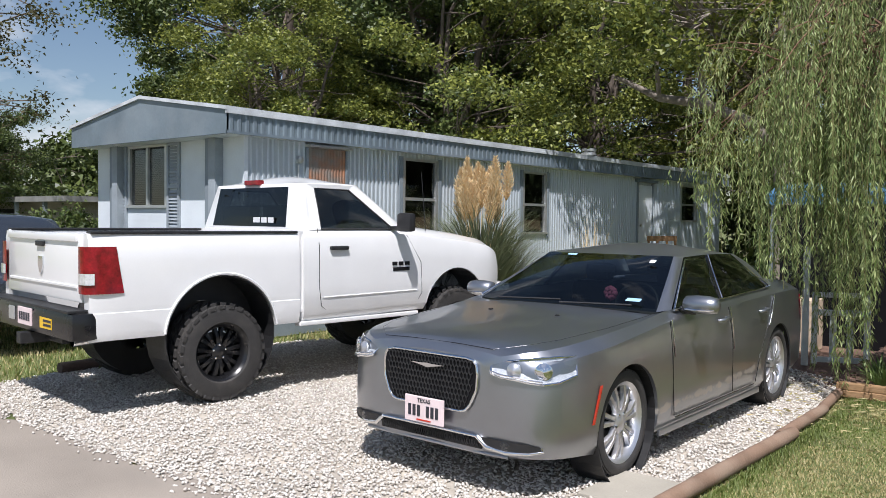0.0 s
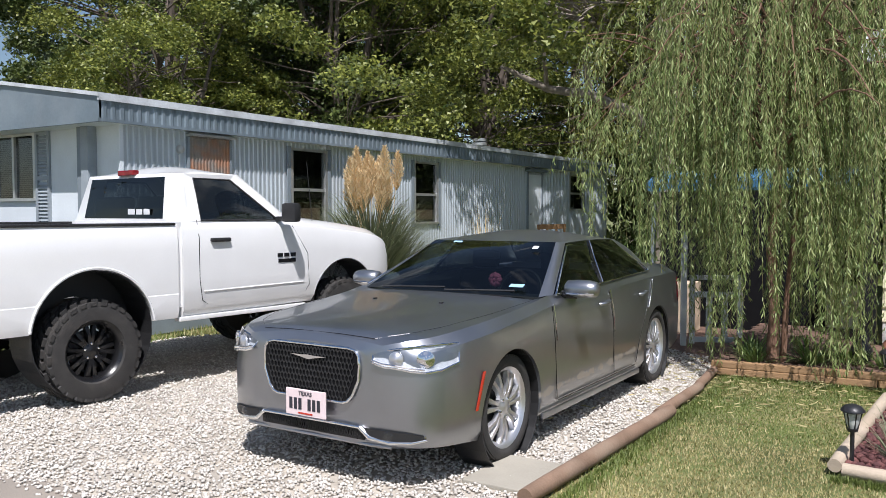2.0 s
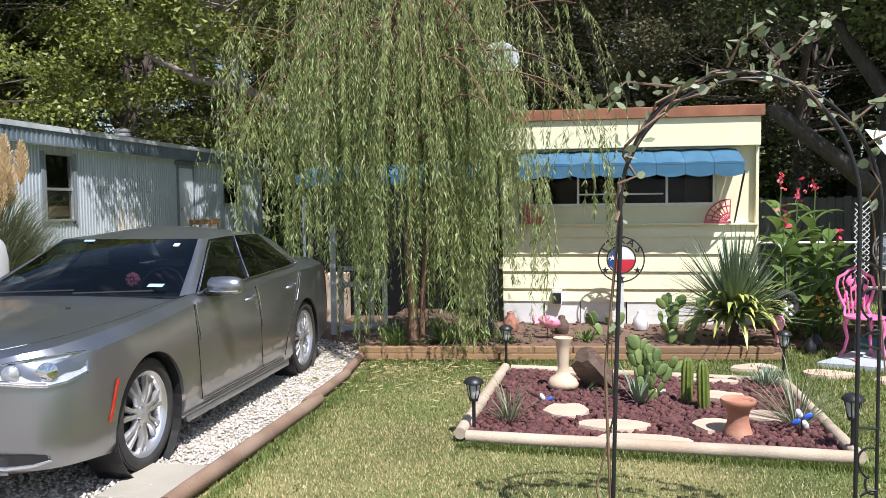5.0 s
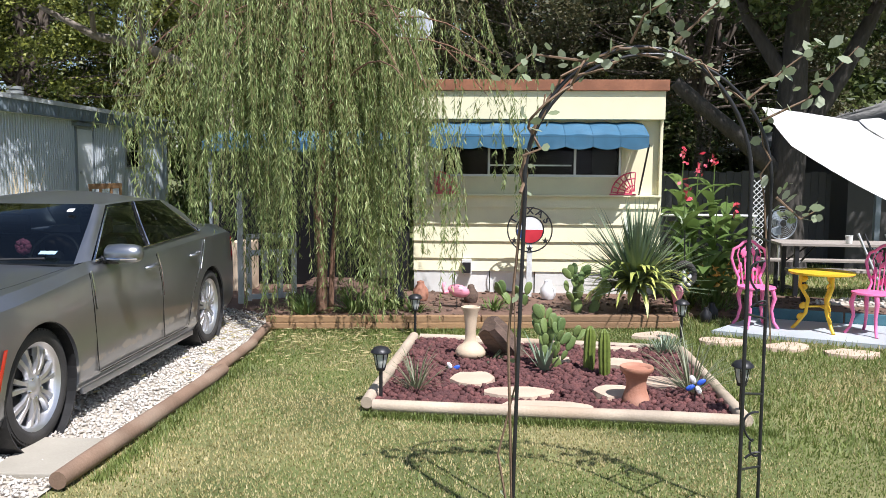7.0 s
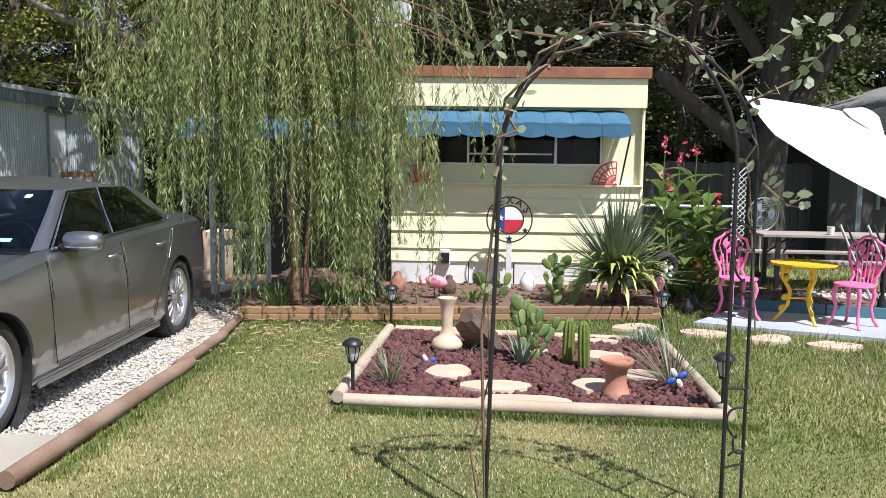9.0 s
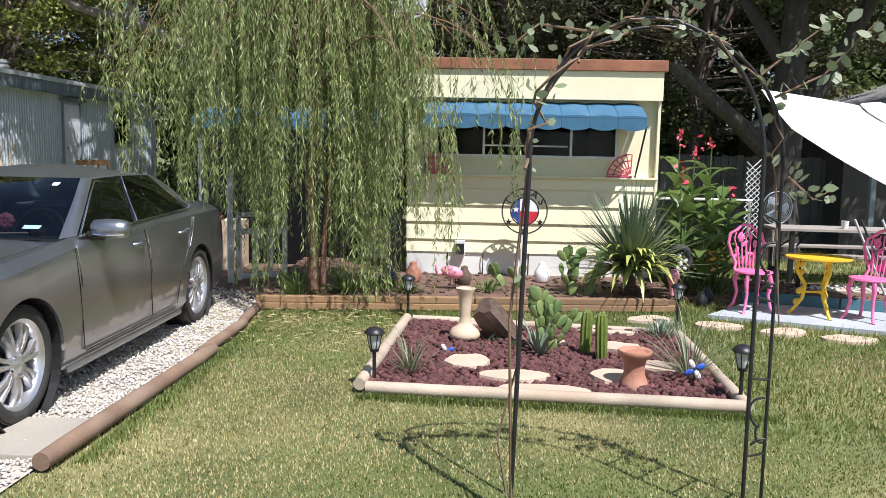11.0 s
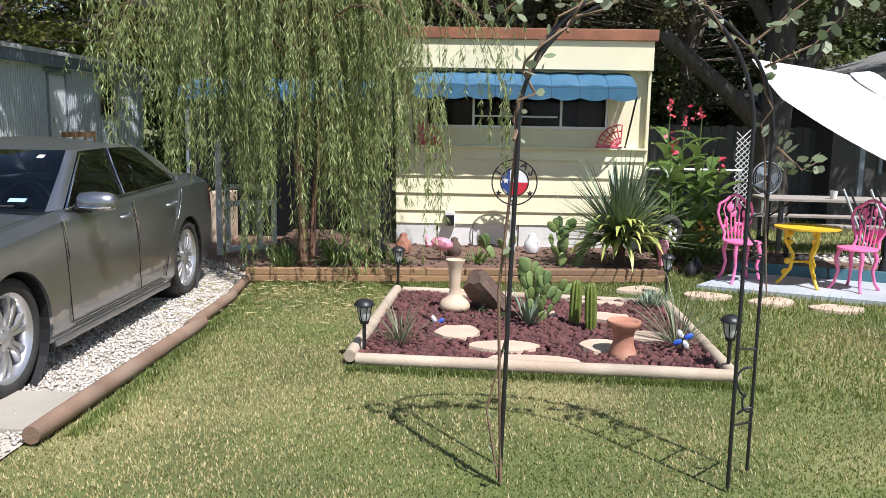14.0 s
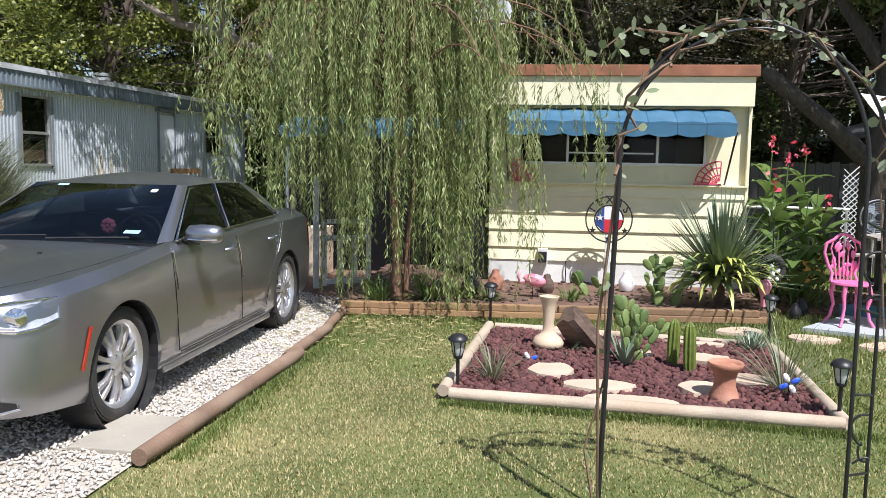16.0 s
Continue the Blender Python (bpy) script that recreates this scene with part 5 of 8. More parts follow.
    part("tailgate_handle", boxed(-0.09, 0.09, Y(5.268), Y(5.29), 1.40, 1.445, 0.01), BLACKPL, tg)
    bm = bmesh.new()
    outline(bm, [(-0.055, 0.07), (0.055, 0.07), (0.06, 0.0), (0.03, -0.06), (0, -0.085), (-0.03, -0.06), (-0.06, 0)], 0.014, pose(0, Y(5.264), 1.24))
    part("shield_badge", bm, CHROME, tg, "plain chrome shield badge")
    # rear bumper
    bp = part("rear_bumper", boxed(-1.0, 1.0, Y(5.17), Y(5.40), 0.66, 0.90, 0.065), GLOSSBLK, c, "black steel step bumper", smooth=50)
    part("bumper_top", boxed(-0.95, 0.95, Y(5.24), Y(5.41), 0.892, 0.915, 0.006), BLACKPL, bp)
    part("number_plate", boxed(-0.16, 0.16, Y(5.398), Y(5.412), 0.72, 0.87, 0.003), PLATE, bp)
    for k in range(6):
        part("plate_bar", boxed(-0.13 + 0.045 * k, -0.10 + 0.045 * k, Y(5.411), Y(5.415), 0.76, 0.83), DARKINK, bp)
    stk = part("sticker", boxed(-0.60, -0.34, Y(5.399), Y(5.404), 0.73, 0.82), STICKY, bp, "yellow bumper sticker with dark bars")
    for z in (0.75, 0.785):
        part("sticker_bar", boxed(-0.59, -0.42, Y(5.4035), Y(5.406), z, z + 0.02), DARKINK, stk)
    part("step_lamp", boxed(0.26, 0.40, Y(5.398), Y(5.41), 0.74, 0.86, 0.006), ALU, bp)
    part("tow_hitch", boxed(-0.05, 0.05, Y(5.2), Y(5.46), 0.56, 0.66, 0.008), BLACKPL, c)
    part("hitch_bar", boxed(-0.42, 0.42, Y(5.15), Y(5.25), 0.58, 0.66, 0.008), BLACKPL, c)
    part("high_brake_lamp", boxed(-0.14, 0.14, Y(3.08), Y(3.15), 2.01, 2.065, 0.012), REDLENS, c)
    part("front_bumper", boxed(-0.92, 0.92, Y(-0.06), Y(0.24), 0.66, 0.90, 0.06), WHITEPAINT, c, smooth=50)
    part("grille", boxed(-0.52, 0.52, Y(-0.03), Y(0.05), 0.95, 1.28, 0.03), BLACKPL, c)
    part("aerial", tubed([(-0.88, Y(1.42), 1.545), (-0.885, Y(1.5), 2.2)], 0.004, 5), BLACKPL, c)
    for x in (-0.4, 0.4):
        st = part("seat", boxed(x - 0.3, x + 0.3, Y(2.5), Y(3.0), 1.2, 1.35, 0.05), SEAT, c)
        part("backrest", boxed(x - 0.28, x + 0.28, Y(2.95), Y(3.1), 1.3, 1.80, 0.05), SEAT, st)
    part("cab_floor", boxed(-0.9, 0.9, Y(1.75), Y(3.15), 1.41, 1.42), SEAT, c)
    c.scale = (1.03, 1.03, 1.03)
    return c


pickup()

# ---- trees ----
def limb(bm, a, b, r0, r1, bow=0.15, seg=7, steps=6):
    a, b = Vector(a), Vector(b)
    side = Vector(rng.normal(size=3)) * (b - a).length * bow
    pts = [a.lerp(b, k / steps) + side * math.sin(math.pi * k / steps) * 0.5 + Vector(rng.normal(size=3)) * (b - a).length * 0.012 for k in range(steps + 1)]
    tube(bm, pts, [r0 + (r1 - r0) * k / steps for k in range(steps + 1)], seg)
    return pts


def tree(name, height, crown_base, spread, clumps, leaves, leaf, leafmat, barkmat, trunk_r, label, fork=0.35, flat=0.62, droop=0.25, clump_r=0.95):
    """A tapered trunk that forks into limbs, each ending in uneven tufts of separate leaves."""
    t = thing(name, label=label, category="tree")
    bm = bmesh.new()
    split = height * fork
    base = [(0, 0, -0.05), (0.03, 0.02, 0.3), *[(rng.normal() * 0.06 * k, rng.normal() * 0.06 * k, split * k / 4) for k in range(1, 5)]]
    tube(bm, base, [trunk_r * 1.5, trunk_r * 1.12, trunk_r, trunk_r * 0.92, trunk_r * 0.86, trunk_r * 0.8], 10)
    top = Vector(base[-1])
    mains, tips = [], []
    for k in range(6):
        a = 2 * math.pi * k / 6 + rng.uniform(-0.4, 0.4)
        rr = spread * rng.uniform(0.25, 0.6) * (0.15 if k == 0 else 1)
        e = Vector((math.cos(a) * rr, math.sin(a) * rr, height * rng.uniform(0.68, 0.88)))
        mains.append(limb(bm, top - Vector((0, 0, rng.uniform(0, 0.25) * split)), e, trunk_r * 0.55, trunk_r * 0.14, 0.12))
    cs = []
    for k in range(clumps):
        z = crown_base + (height - crown_base) * rng.beta(1.6, 1.7)
        f = (z - crown_base) / (height - crown_base)
        wide = spread * math.sqrt(max(0.05, 1 - (2 * f - 0.85) ** 2 / 1.6)) * rng.uniform(0.45, 1.08)
        a = rng.uniform(0, 2 * math.pi)
        cs.append((math.cos(a) * wide, math.sin(a) * wide, z))
    for c in cs:
        m = mains[rng.integers(len(mains))]
        p = min((q for q in m), key=lambda q: (q - Vector(c)).length + (2 if q.z > c[2] else 0))
        limb(bm, p, c, trunk_r * 0.13, 0.012, 0.16, 5, 4)
    tr = part("trunk", bm, barkmat, t, "rough bark trunk and limbs", smooth=60)
    n = clumps * leaves
    idx = np.repeat(np.arange(clumps), leaves)
    size = rng.uniform(0.6, 1.35, clumps)[idx][:, None] * clump_r
    off = rng.normal(size=(n, 3))
    off *= (0.85 * rng.random(n) ** 0.5 / np.maximum(1e-6, np.linalg.norm(off, axis=1)))[:, None]
    loose_leaf = rng.random(n) < 0.25
    off[loose_leaf] = rng.normal(size=(loose_leaf.sum(), 3)) * 0.42
    off[:, 2] *= flat
    off *= 1 + 0.35 * np.sin(idx * 2.3 + 4.0 * np.arctan2(off[:, 1], off[:, 0]))[:, None]
    cen = np.array(cs)[idx] + off * size * 1.25
    cen[:, 2] -= droop * np.linalg.norm(off[:, :2], axis=1) * size[:, 0]
    a, b, _ = turned(n, 0.6)
    v, f = leaf_tris(cen, leaf, leaf * 0.8, a, b)
    raw("crown", v, f, leafmat, t, "uneven leafy crown with gaps")
    return t


def again(t, x, y, rz, s, sz=None):
    c = copy_thing(t, pose(x, y, 0, 0, 0, rz))
    c.scale = (s, s, sz or s)
    return c


broad = tree("shade_tree", 13.5, 2.6, 5.2, 120, 800, 0.112, LEAFD, BARK, 0.30, "tall dark green shade tree behind the homes", clump_r=0.78, flat=0.55)
broad.matrix_basis = pose(-20.5, 16.5, 0, 0, 0, 20)
lime = tree("yellow_green_tree", 11.5, 1.8, 4.2, 115, 760, 0.10, LEAFY, BARK, 0.22, "broad yellow-green leafy tree behind the long home", clump_r=0.66, flat=0.55)
lime.matrix_basis = pose(-14.6, 18.2, 0, 0, 0, 0)
dry = tree("thinning_tree", 12.0, 2.5, 4.6, 90, 620, 0.095, LEAFA, BARK, 0.24, "half-bare tree with dry olive and brown leaves", clump_r=0.8)
dry.matrix_basis = pose(-7.2, 31.0, 0, 0, 0, 60)
for t, x, y, r, s, sz in ((broad, -17.8, 21.5, 140, 1.05, 1.1), (broad, -25.5, 22.5, 300, 0.9, 0.85), (broad, -3.2, 36.0, 80, 1.1, 1.15), (broad, 3.0, 30.0, 200, 1.05, 1.15),
                          (broad, 8.5, 27.0, 10, 1.0, 1.15), (broad, 13.5, 25.0, 120, 1.0, 1.15), (broad, 18.0, 21.0, 170, 1.05, 1.1), (broad, 5.6, 38.0, 60, 1.3, 1.35), (broad, -15.0, 34.0, 0, 1.1, 1.2),
                          (lime, -13.4, 23.4, 90, 1.05, 1.1), (lime, -16.4, 12.8, 190, 0.72, 0.62), (broad, -26.5, 9.0, 250, 0.5, 0.48), (broad, -22, 29, 210, 1.2, 1.3), (broad, 12, 36, 100, 1.3, 1.3)):
    again(t, x, y, r, s, sz)
for x, y, r, s in ((-10.0, 30.5, 0, 1.0), (-2.4, 27.0, 200, 1.0), (1.5, 24.0, 100, 0.95), (5.5, 21.5, 40, 0.9)):
    again(dry, x, y, r, s)
# the sparse tree at the roadside far end
bare = tree("sparse_tree", 9.5, 2.2, 3.6, 90, 110, 0.085, LEAFA, BARK, 0.2, "sparse roadside tree with thin bare branches", clump_r=0.55)
bare.matrix_basis = pose(-19.4, 5.0, 0, 0, 0, 0)
again(bare, -31.0, 9.5, 130, 0.8)
# low scrub that closes the view under the crowns
scrub = tree("scrub_bush", 2.9, 0.15, 1.9, 46, 300, 0.14, LEAFD, BARK, 0.06, "dense dark green scrub under the trees", fork=0.12, clump_r=0.62)
tagged(scrub, category="bush")
scrub.matrix_basis = pose(-17.6, 8.0, 0)
scrub.scale = (0.55, 0.55, 0.62)
k = 0
for x, y, s in ((-31.5, 17.5, 1.8), (-24, 16.5, 1.6), (-28, 14.5, 1.5), (-33, 14, 1.6), (-30, 9.5, 1.2), (-6.0, 27.5, 1.5), (-2.8, 24.5, 1.4), (0.6, 26, 1.5), (4.0, 25.5, 1.5), (7.5, 23.5, 1.3), (11.0, 22.5, 1.4), (14.5, 20.5, 1.4), (-8.2, 27.0, 1.5), (-3.8, 17.5, 0.8)):
    k += 1
    again(scrub, x, y, 47 * k, s, s)


def leaning_tree():
    """The old forked tree at the end of the long home, whose crown shades its wall."""
    t = thing("forked_tree", -6.9, 21.8, 0, label="old forked tree with a long pale leaning limb", category="tree")
    bm = bmesh.new()
    tube(bm, [(0, 0, -0.05), (0.05, 0, 1.2), (0.0, 0.05, 2.6), (-0.1, 0, 3.6)], [0.42, 0.32, 0.28, 0.25], 10)
    ends = []
    main = [(-0.1, 0, 3.4), (-0.6, -0.9, 4.3), (-1.5, -1.7, 4.75), (-2.4, -2.4, 4.9), (-3.2, -3.4, 5.4)]
    tube(bm, main, [0.2, 0.16, 0.13, 0.10, 0.05], 8)
    tube(bm, [(-0.1, 0, 3.5), (0.1, 0.2, 5.0), (-0.3, 0.1, 7.5), (-0.2, 0, 9.5)], [0.2, 0.16, 0.11, 0.04], 8)
    tube(bm, [(-1.5, -1.7, 4.75), (-1.6, -2.0, 6.2), (-1.2, -2.6, 8.0)], [0.09, 0.06, 0.03], 6)
    tube(bm, [(-2.4, -2.4, 4.9), (-2.2, -3.2, 6.4), (-2.6, -4.2, 8.4)], [0.07, 0.05, 0.02], 6)
    cs = []
    for k in range(50):
        c = Vector((rng.normal() * 0.9 - 1.0, rng.uniform(-8.5, 0.8), rng.uniform(5.0, 8.6)))
        cs.append(c)
        src = Vector((-1.2, -2.0, 6.5)) if rng.random() < 0.6 else Vector((-0.3, 0.1, 7.5))
        limb(bm, src, c, 0.04, 0.01, 0.15, 5, 4)
    part("trunk", bm, PALEBARK, t, "pale grey leaning limbs", smooth=60)
    n = 50 * 300
    idx = np.repeat(np.arange(50), 300)
    off = rng.normal(size=(n, 3)) * 0.33
    off[:, 2] *= 0.6
    cen = np.array([tuple(c) for c in cs])[idx] + off
    a, b, _ = turned(n, 0.6)
    v, f = leaf_tris(cen, 0.115, 0.085, a, b)
    raw("crown", v, f, LEAFY, t, "loose yellow-green crown with gaps")
    return t


leaning_tree()


def big_trunk_tree():
    """The thick grey tree beyond the picnic table."""
    t = thing("old_shade_tree", 5.25, 14.6, 0, label="thick grey-barked shade tree beyond the picnic table", category="tree")
    bm = bmesh.new()
    tube(bm, [(0, 0, -0.05), (0.02, 0, 0.4), (0, 0, 1.3), (0.05, 0, 2.2), (0.1, 0.1, 3.2), (0.2, 0.2, 5.0), (0.1, 0.3, 8)], [0.46, 0.36, 0.31, 0.29, 0.24, 0.16, 0.06], 12)
    tube(bm, [(-0.1, 0, 1.7), (-0.9, -0.3, 2.35), (-1.9, -0.5, 3.1), (-2.05, -0.5, 3.25)], [0.17, 0.14, 0.12, 0.11], 8)
    tube(bm, [(0.1, 0, 2.2), (0.9, 0.1, 3.4), (1.6, 0.2, 4.8), (2.4, 0.2, 7)], [0.2, 0.15, 0.11, 0.05], 8)
    tube(bm, [(0.1, 0.1, 3.2), (-0.6, 0.4, 4.4), (-1.4, 0.8, 6.8)], [0.16, 0.1, 0.04], 8)
    cs = [(rng.uniform(-2.6, 3.6), rng.uniform(-2.4, 2.6), rng.uniform(4.9, 8.6)) for _ in range(110)]
    for c in cs:
        limb(bm, (rng.uniform(-1, 1.8), 0.4, 5.0), c, 0.05, 0.012, 0.15, 5, 4)
    part("trunk", bm, DARKBARK, t, "thick dark grey bark trunk", smooth=60)
    n = 110 * 330
    idx = np.repeat(np.arange(110), 330)
    off = rng.normal(size=(n, 3)) * 0.5
    off[:, 2] *= 0.6
    a, b, _ = turned(n, 0.6)
    v, f = leaf_tris(np.array(cs)[idx] + off, 0.12, 0.09, a, b)
    raw("crown", v, f, LEAFD, t, "dark green crown with gaps")
    return t


big_trunk_tree()


def willow():
    """The weeping willow: a slim trunk, arching limbs and curtains of hanging shoots."""
    t = thing("weeping_willow", -1.80, 9.08, 0.10, label="weeping willow with long hanging yellow-green shoots", category="tree")
    bm = bmesh.new()
    tube(bm, [(0, 0, -0.1), (0.02, 0, 0.5), (-0.03, 0.02, 1.2), (0.04, 0, 2.0), (0.06, -0.02, 3.0), (0.0, 0, 4.4)], [0.072, 0.055, 0.05, 0.046, 0.04, 0.025], 10)
    tube(bm, [(0.1, 0.05, -0.1), (0.12, 0.06, 0.6), (0.22, 0.1, 1.8), (0.5, 0.1, 3.2)], [0.036, 0.03, 0.026, 0.02], 8)
    sprays = []
    for k in range(74):
        a = rng.uniform(0, 2 * math.pi)
        reach = rng.uniform(0.2, 1.0) ** 0.7
        rx, ry = 2.2 * reach, 1.25 * reach
        ztop = rng.uniform(3.0, 5.2) - 0.55 * reach
        s = Vector((0.04 + rng.normal() * 0.03, 0, rng.uniform(2.0, 4.2)))
        e = Vector((math.cos(a) * rx - 0.12, math.sin(a) * ry - 0.05, ztop - 0.35))
        m = s.lerp(e, 0.55) + Vector((0, 0, 0.75))
        pts = [s * (1 - u) ** 2 + m * 2 * u * (1 - u) + e * u * u for u in np.linspace(0, 1, 8)]
        tube(bm, pts, list(np.linspace(0.016, 0.005, 8)), 5)
        for q in pts[3:]:
            if rng.random() < 0.62:
                sprays.append(q)
    tagged(part("trunk", bm, WILLOWBARK, t, "slim reddish brown trunk and arching limbs", smooth=60), kind="stuff")
    tv, tf, L_c, L_a, L_b = [], [], [], [], []
    k0 = 0
    for q in sprays:
        # one spray: shoots that part from the same twig, lean the same way and end at uneven heights
        low0 = rng.uniform(0.0, 1.1) if rng.random() < 0.45 else rng.uniform(0.9, 2.8)
        if q.x < -1.25:
            low0 = rng.uniform(1.35, 2.7)
        elif q.x < -0.45 and rng.random() < 0.8:
            low0 = rng.uniform(0.9, 2.4)
        if q.x > 1.35:
            low0 = rng.uniform(0.9, 2.7)
        lean = rng.normal(size=2) * 0.16
        for _ in range(rng.integers(2, 6)):
            p = q + Vector(rng.normal(size=3)) * 0.055
            low = max(0.02, low0 + rng.normal() * 0.22)
            length = max(0.45, p.z - low)
            n = max(6, int(length / 0.26))
            u = np.linspace(0, 1, n + 1)
            own = lean + rng.normal(size=2) * 0.06
            out = 0.16 / max(0.5, math.hypot(p.x, p.y))
            curve = np.sin(np.minimum(1.0, u * 1.6) * math.pi / 2)
            px = p.x + (own[0] + p.x * out) * curve + 0.025 * np.sin(u * 6 + p.x * 9)
            py = p.y + (own[1] + p.y * out) * curve + 0.025 * np.cos(u * 5 + p.y * 9)
            pz = p.z + 0.10 * np.sin(np.minimum(1.0, u * 4) * math.pi) - length * u
            line = np.stack([px, py, pz], axis=1)
            w = 0.003 * (1 - 0.6 * u)
            tv.append(np.concatenate([line + np.stack([w, 0 * w, 0 * w], 1), line + np.stack([-w / 2, w, 0 * w], 1), line + np.stack([-w / 2, -w, 0 * w], 1)]))
            m = n + 1
            for i in range(n):
                for c1, c2 in ((0, 1), (1, 2), (2, 0)):
                    tf.append((k0 + c1 * m + i, k0 + c2 * m + i, k0 + c2 * m + i + 1, k0 + c1 * m + i + 1))
            k0 += 3 * m
            nl = int(length / 0.023)
            uu = rng.uniform(0.03, 1, nl)
            cen = np.stack([np.interp(uu, u, px), np.interp(uu, u, py), np.interp(uu, u, pz)], 1)
            ang = rng.uniform(0, 2 * math.pi, nl)
            fall = rng.uniform(0.15, 0.85, nl)
            a = np.stack([np.cos(ang) * fall, np.sin(ang) * fall, -np.ones(nl)], 1)
            a /= np.linalg.norm(a, axis=1)[:, None]
            b = np.cross(a, rng.normal(size=(nl, 3)))
            b /= np.linalg.norm(b, axis=1)[:, None]
            L_c.append(cen + a * 0.045), L_a.append(a), L_b.append(b)
    tagged(raw("hanging_shoot", np.concatenate(tv), tf, TWIG, t, "thin hanging shoots"), kind="stuff")
    v, f = leaf_quads(np.concatenate(L_c), 0.088, 0.0115, np.concatenate(L_a), np.concatenate(L_b))
    tagged(raw("foliage", v, f, LEAFW, t, "narrow yellow-green willow leaves"), kind="stuff")
    return t


willow()

# ---- garden ----
TERRA = mat("terracotta", (0.48, 0.22, 0.14), 0.75, 0, 0.15, 6, 0.3, 80, stain=(0.6, 0.42, 0.33), stain_amount=0.5)
CLAY = mat("pale_sandy_clay", (0.66, 0.52, 0.37), 0.75, 0, 0.12, 6, 0.3, 80, stain=(0.45, 0.33, 0.22), stain_amount=0.4)
DRIFT = mat("dark_weathered_wood", (0.15, 0.10, 0.075), 0.85, 0, 0.3, 6, 0.9, 40, stretch=(1, 1, 5))
CACTUS = mat("cactus_green_skin", (0.105, 0.175, 0.055), 0.55, 0, 0.2, 10, 0.25, 60, col2=(0.20, 0.27, 0.08), obj=1)
CACTUSY = mat("yellow_green_ribbed_cactus", (0.15, 0.20, 0.035), 0.6, 0, 0.25, 18, 0.3, 60)
AGAVE = mat("grey_green_agave", (0.22, 0.29, 0.20), 0.5, 0, 0.12, 6, 0.1, 60)
YUCCA = mat("dark_blue_green_yucca", (0.12, 0.17, 0.10), 0.45, 0, 0.15, 6, 0.1, 60, col2=(0.18, 0.24, 0.14), island=1)
YUCCAOLD = mat("yellow_yucca_leaves", (0.48, 0.50, 0.13), 0.5, 0, 0.15, 6, 0.1, 60, col2=(0.30, 0.36, 0.09), island=1)
CANNA = mat("canna_leaves", (0.13, 0.21, 0.055), 0.4, 0, 0.15, 6, 0.1, 40, col2=(0.20, 0.28, 0.08), island=1, through=0.3)
GRASSY = mat("grey_green_tuft", (0.17, 0.21, 0.11), 0.5, 0, 0.15, 6, 0, 40, col2=(0.26, 0.27, 0.17), island=1, through=0.2)
REDFL = mat("red_petals", (0.70, 0.045, 0.075), 0.5, 0, 0.15, 20, 0, 60, col2=(0.75, 0.15, 0.22), island=1)
ORANGEFL = mat("orange_petals", (0.80, 0.42, 0.08), 0.5, 0, 0.15, 20, 0, 60)
PLUME = mat("golden_pampas_plume", (0.74, 0.54, 0.28), 0.7, 0, 0.15, 10, 0, 60, col2=(0.88, 0.74, 0.48), island=1, through=0.3)
LAMPPANE = mat("cloudy_lantern_glass", (0.55, 0.57, 0.55), 0.2, 0, 0.1, 20, 0.1, 80)
WHITEWOOD = mat("flaking_white_paint", (0.72, 0.74, 0.73), 0.65, 0, 0.1, 5, 0.3, 60, stain=(0.4, 0.36, 0.3), stain_amount=0.4)
PINKPL = mat("pale_pink_plastic", (0.85, 0.33, 0.42), 0.4, 0, 0.08, 10, 0.05, 60)
DEEPPINK = mat("rosy_red_painted_metal", (0.65, 0.10, 0.16), 0.5, 0, 0.1, 10, 0.1, 60)
FLAGBLUE = mat("flag_blue_paint", (0.03, 0.07, 0.25), 0.5, 0, 0.1, 10, 0.05, 60)
FLAGRED = mat("flag_red_paint", (0.60, 0.03, 0.05), 0.5, 0, 0.1, 10, 0.05, 60)
BRIGHTBLUE = mat("bright_blue_plastic", (0.04, 0.12, 0.60), 0.4, 0, 0.08, 10, 0.05, 60)
TEAL = mat("faded_teal_edging", (0.07, 0.19, 0.24), 0.7, 0, 0.15, 4, 0.2, 50)
GREYWOOD = mat("silvery_weathered_planks", (0.36, 0.32, 0.28), 0.8, 0, 0.18, 5, 0.4, 50, stretch=(0.4, 4, 4))
CANVAS = mat("bleached_white_canvas", (0.82, 0.80, 0.76), 0.8, 0, 0.04, 3, 0.3, 150)
DARKSIDE = mat("dark_brown_house_siding", (0.075, 0.07, 0.065), 0.7, 0, 0.15, 2, 0.2, 40)
FENCEWOOD = mat("grey_fence_boards", (0.10, 0.10, 0.10), 0.85, 0, 0.2, 3, 0.4, 40, obj=1, col2=(0.15, 0.145, 0.14))
ROOFSH = mat("grey_shingle_roof", (0.24, 0.24, 0.23), 0.85, 0, 0.2, 4, 0.6, 40)
VINE = mat("vine_stems", (0.20, 0.13, 0.08), 0.7, 0, 0.2, 8, 0.3, 60)
VINELEAF = mat("grey_green_vine_leaves", (0.20, 0.26, 0.12), 0.5, 0, 0.15, 10, 0, 60, col2=(0.42, 0.47, 0.33), island=1, through=0.35)
SUVPAINT = mat("dark_blue_grey_paint", (0.05, 0.06, 0.075), 0.25, 0.5, 0.05, 4, 0.0, 60, coat=1.0)
DISHGREY = mat("grey_dish_enamel", (0.24, 0.26, 0.29), 0.4, 0.2, 0.1, 5, 0.05, 60)


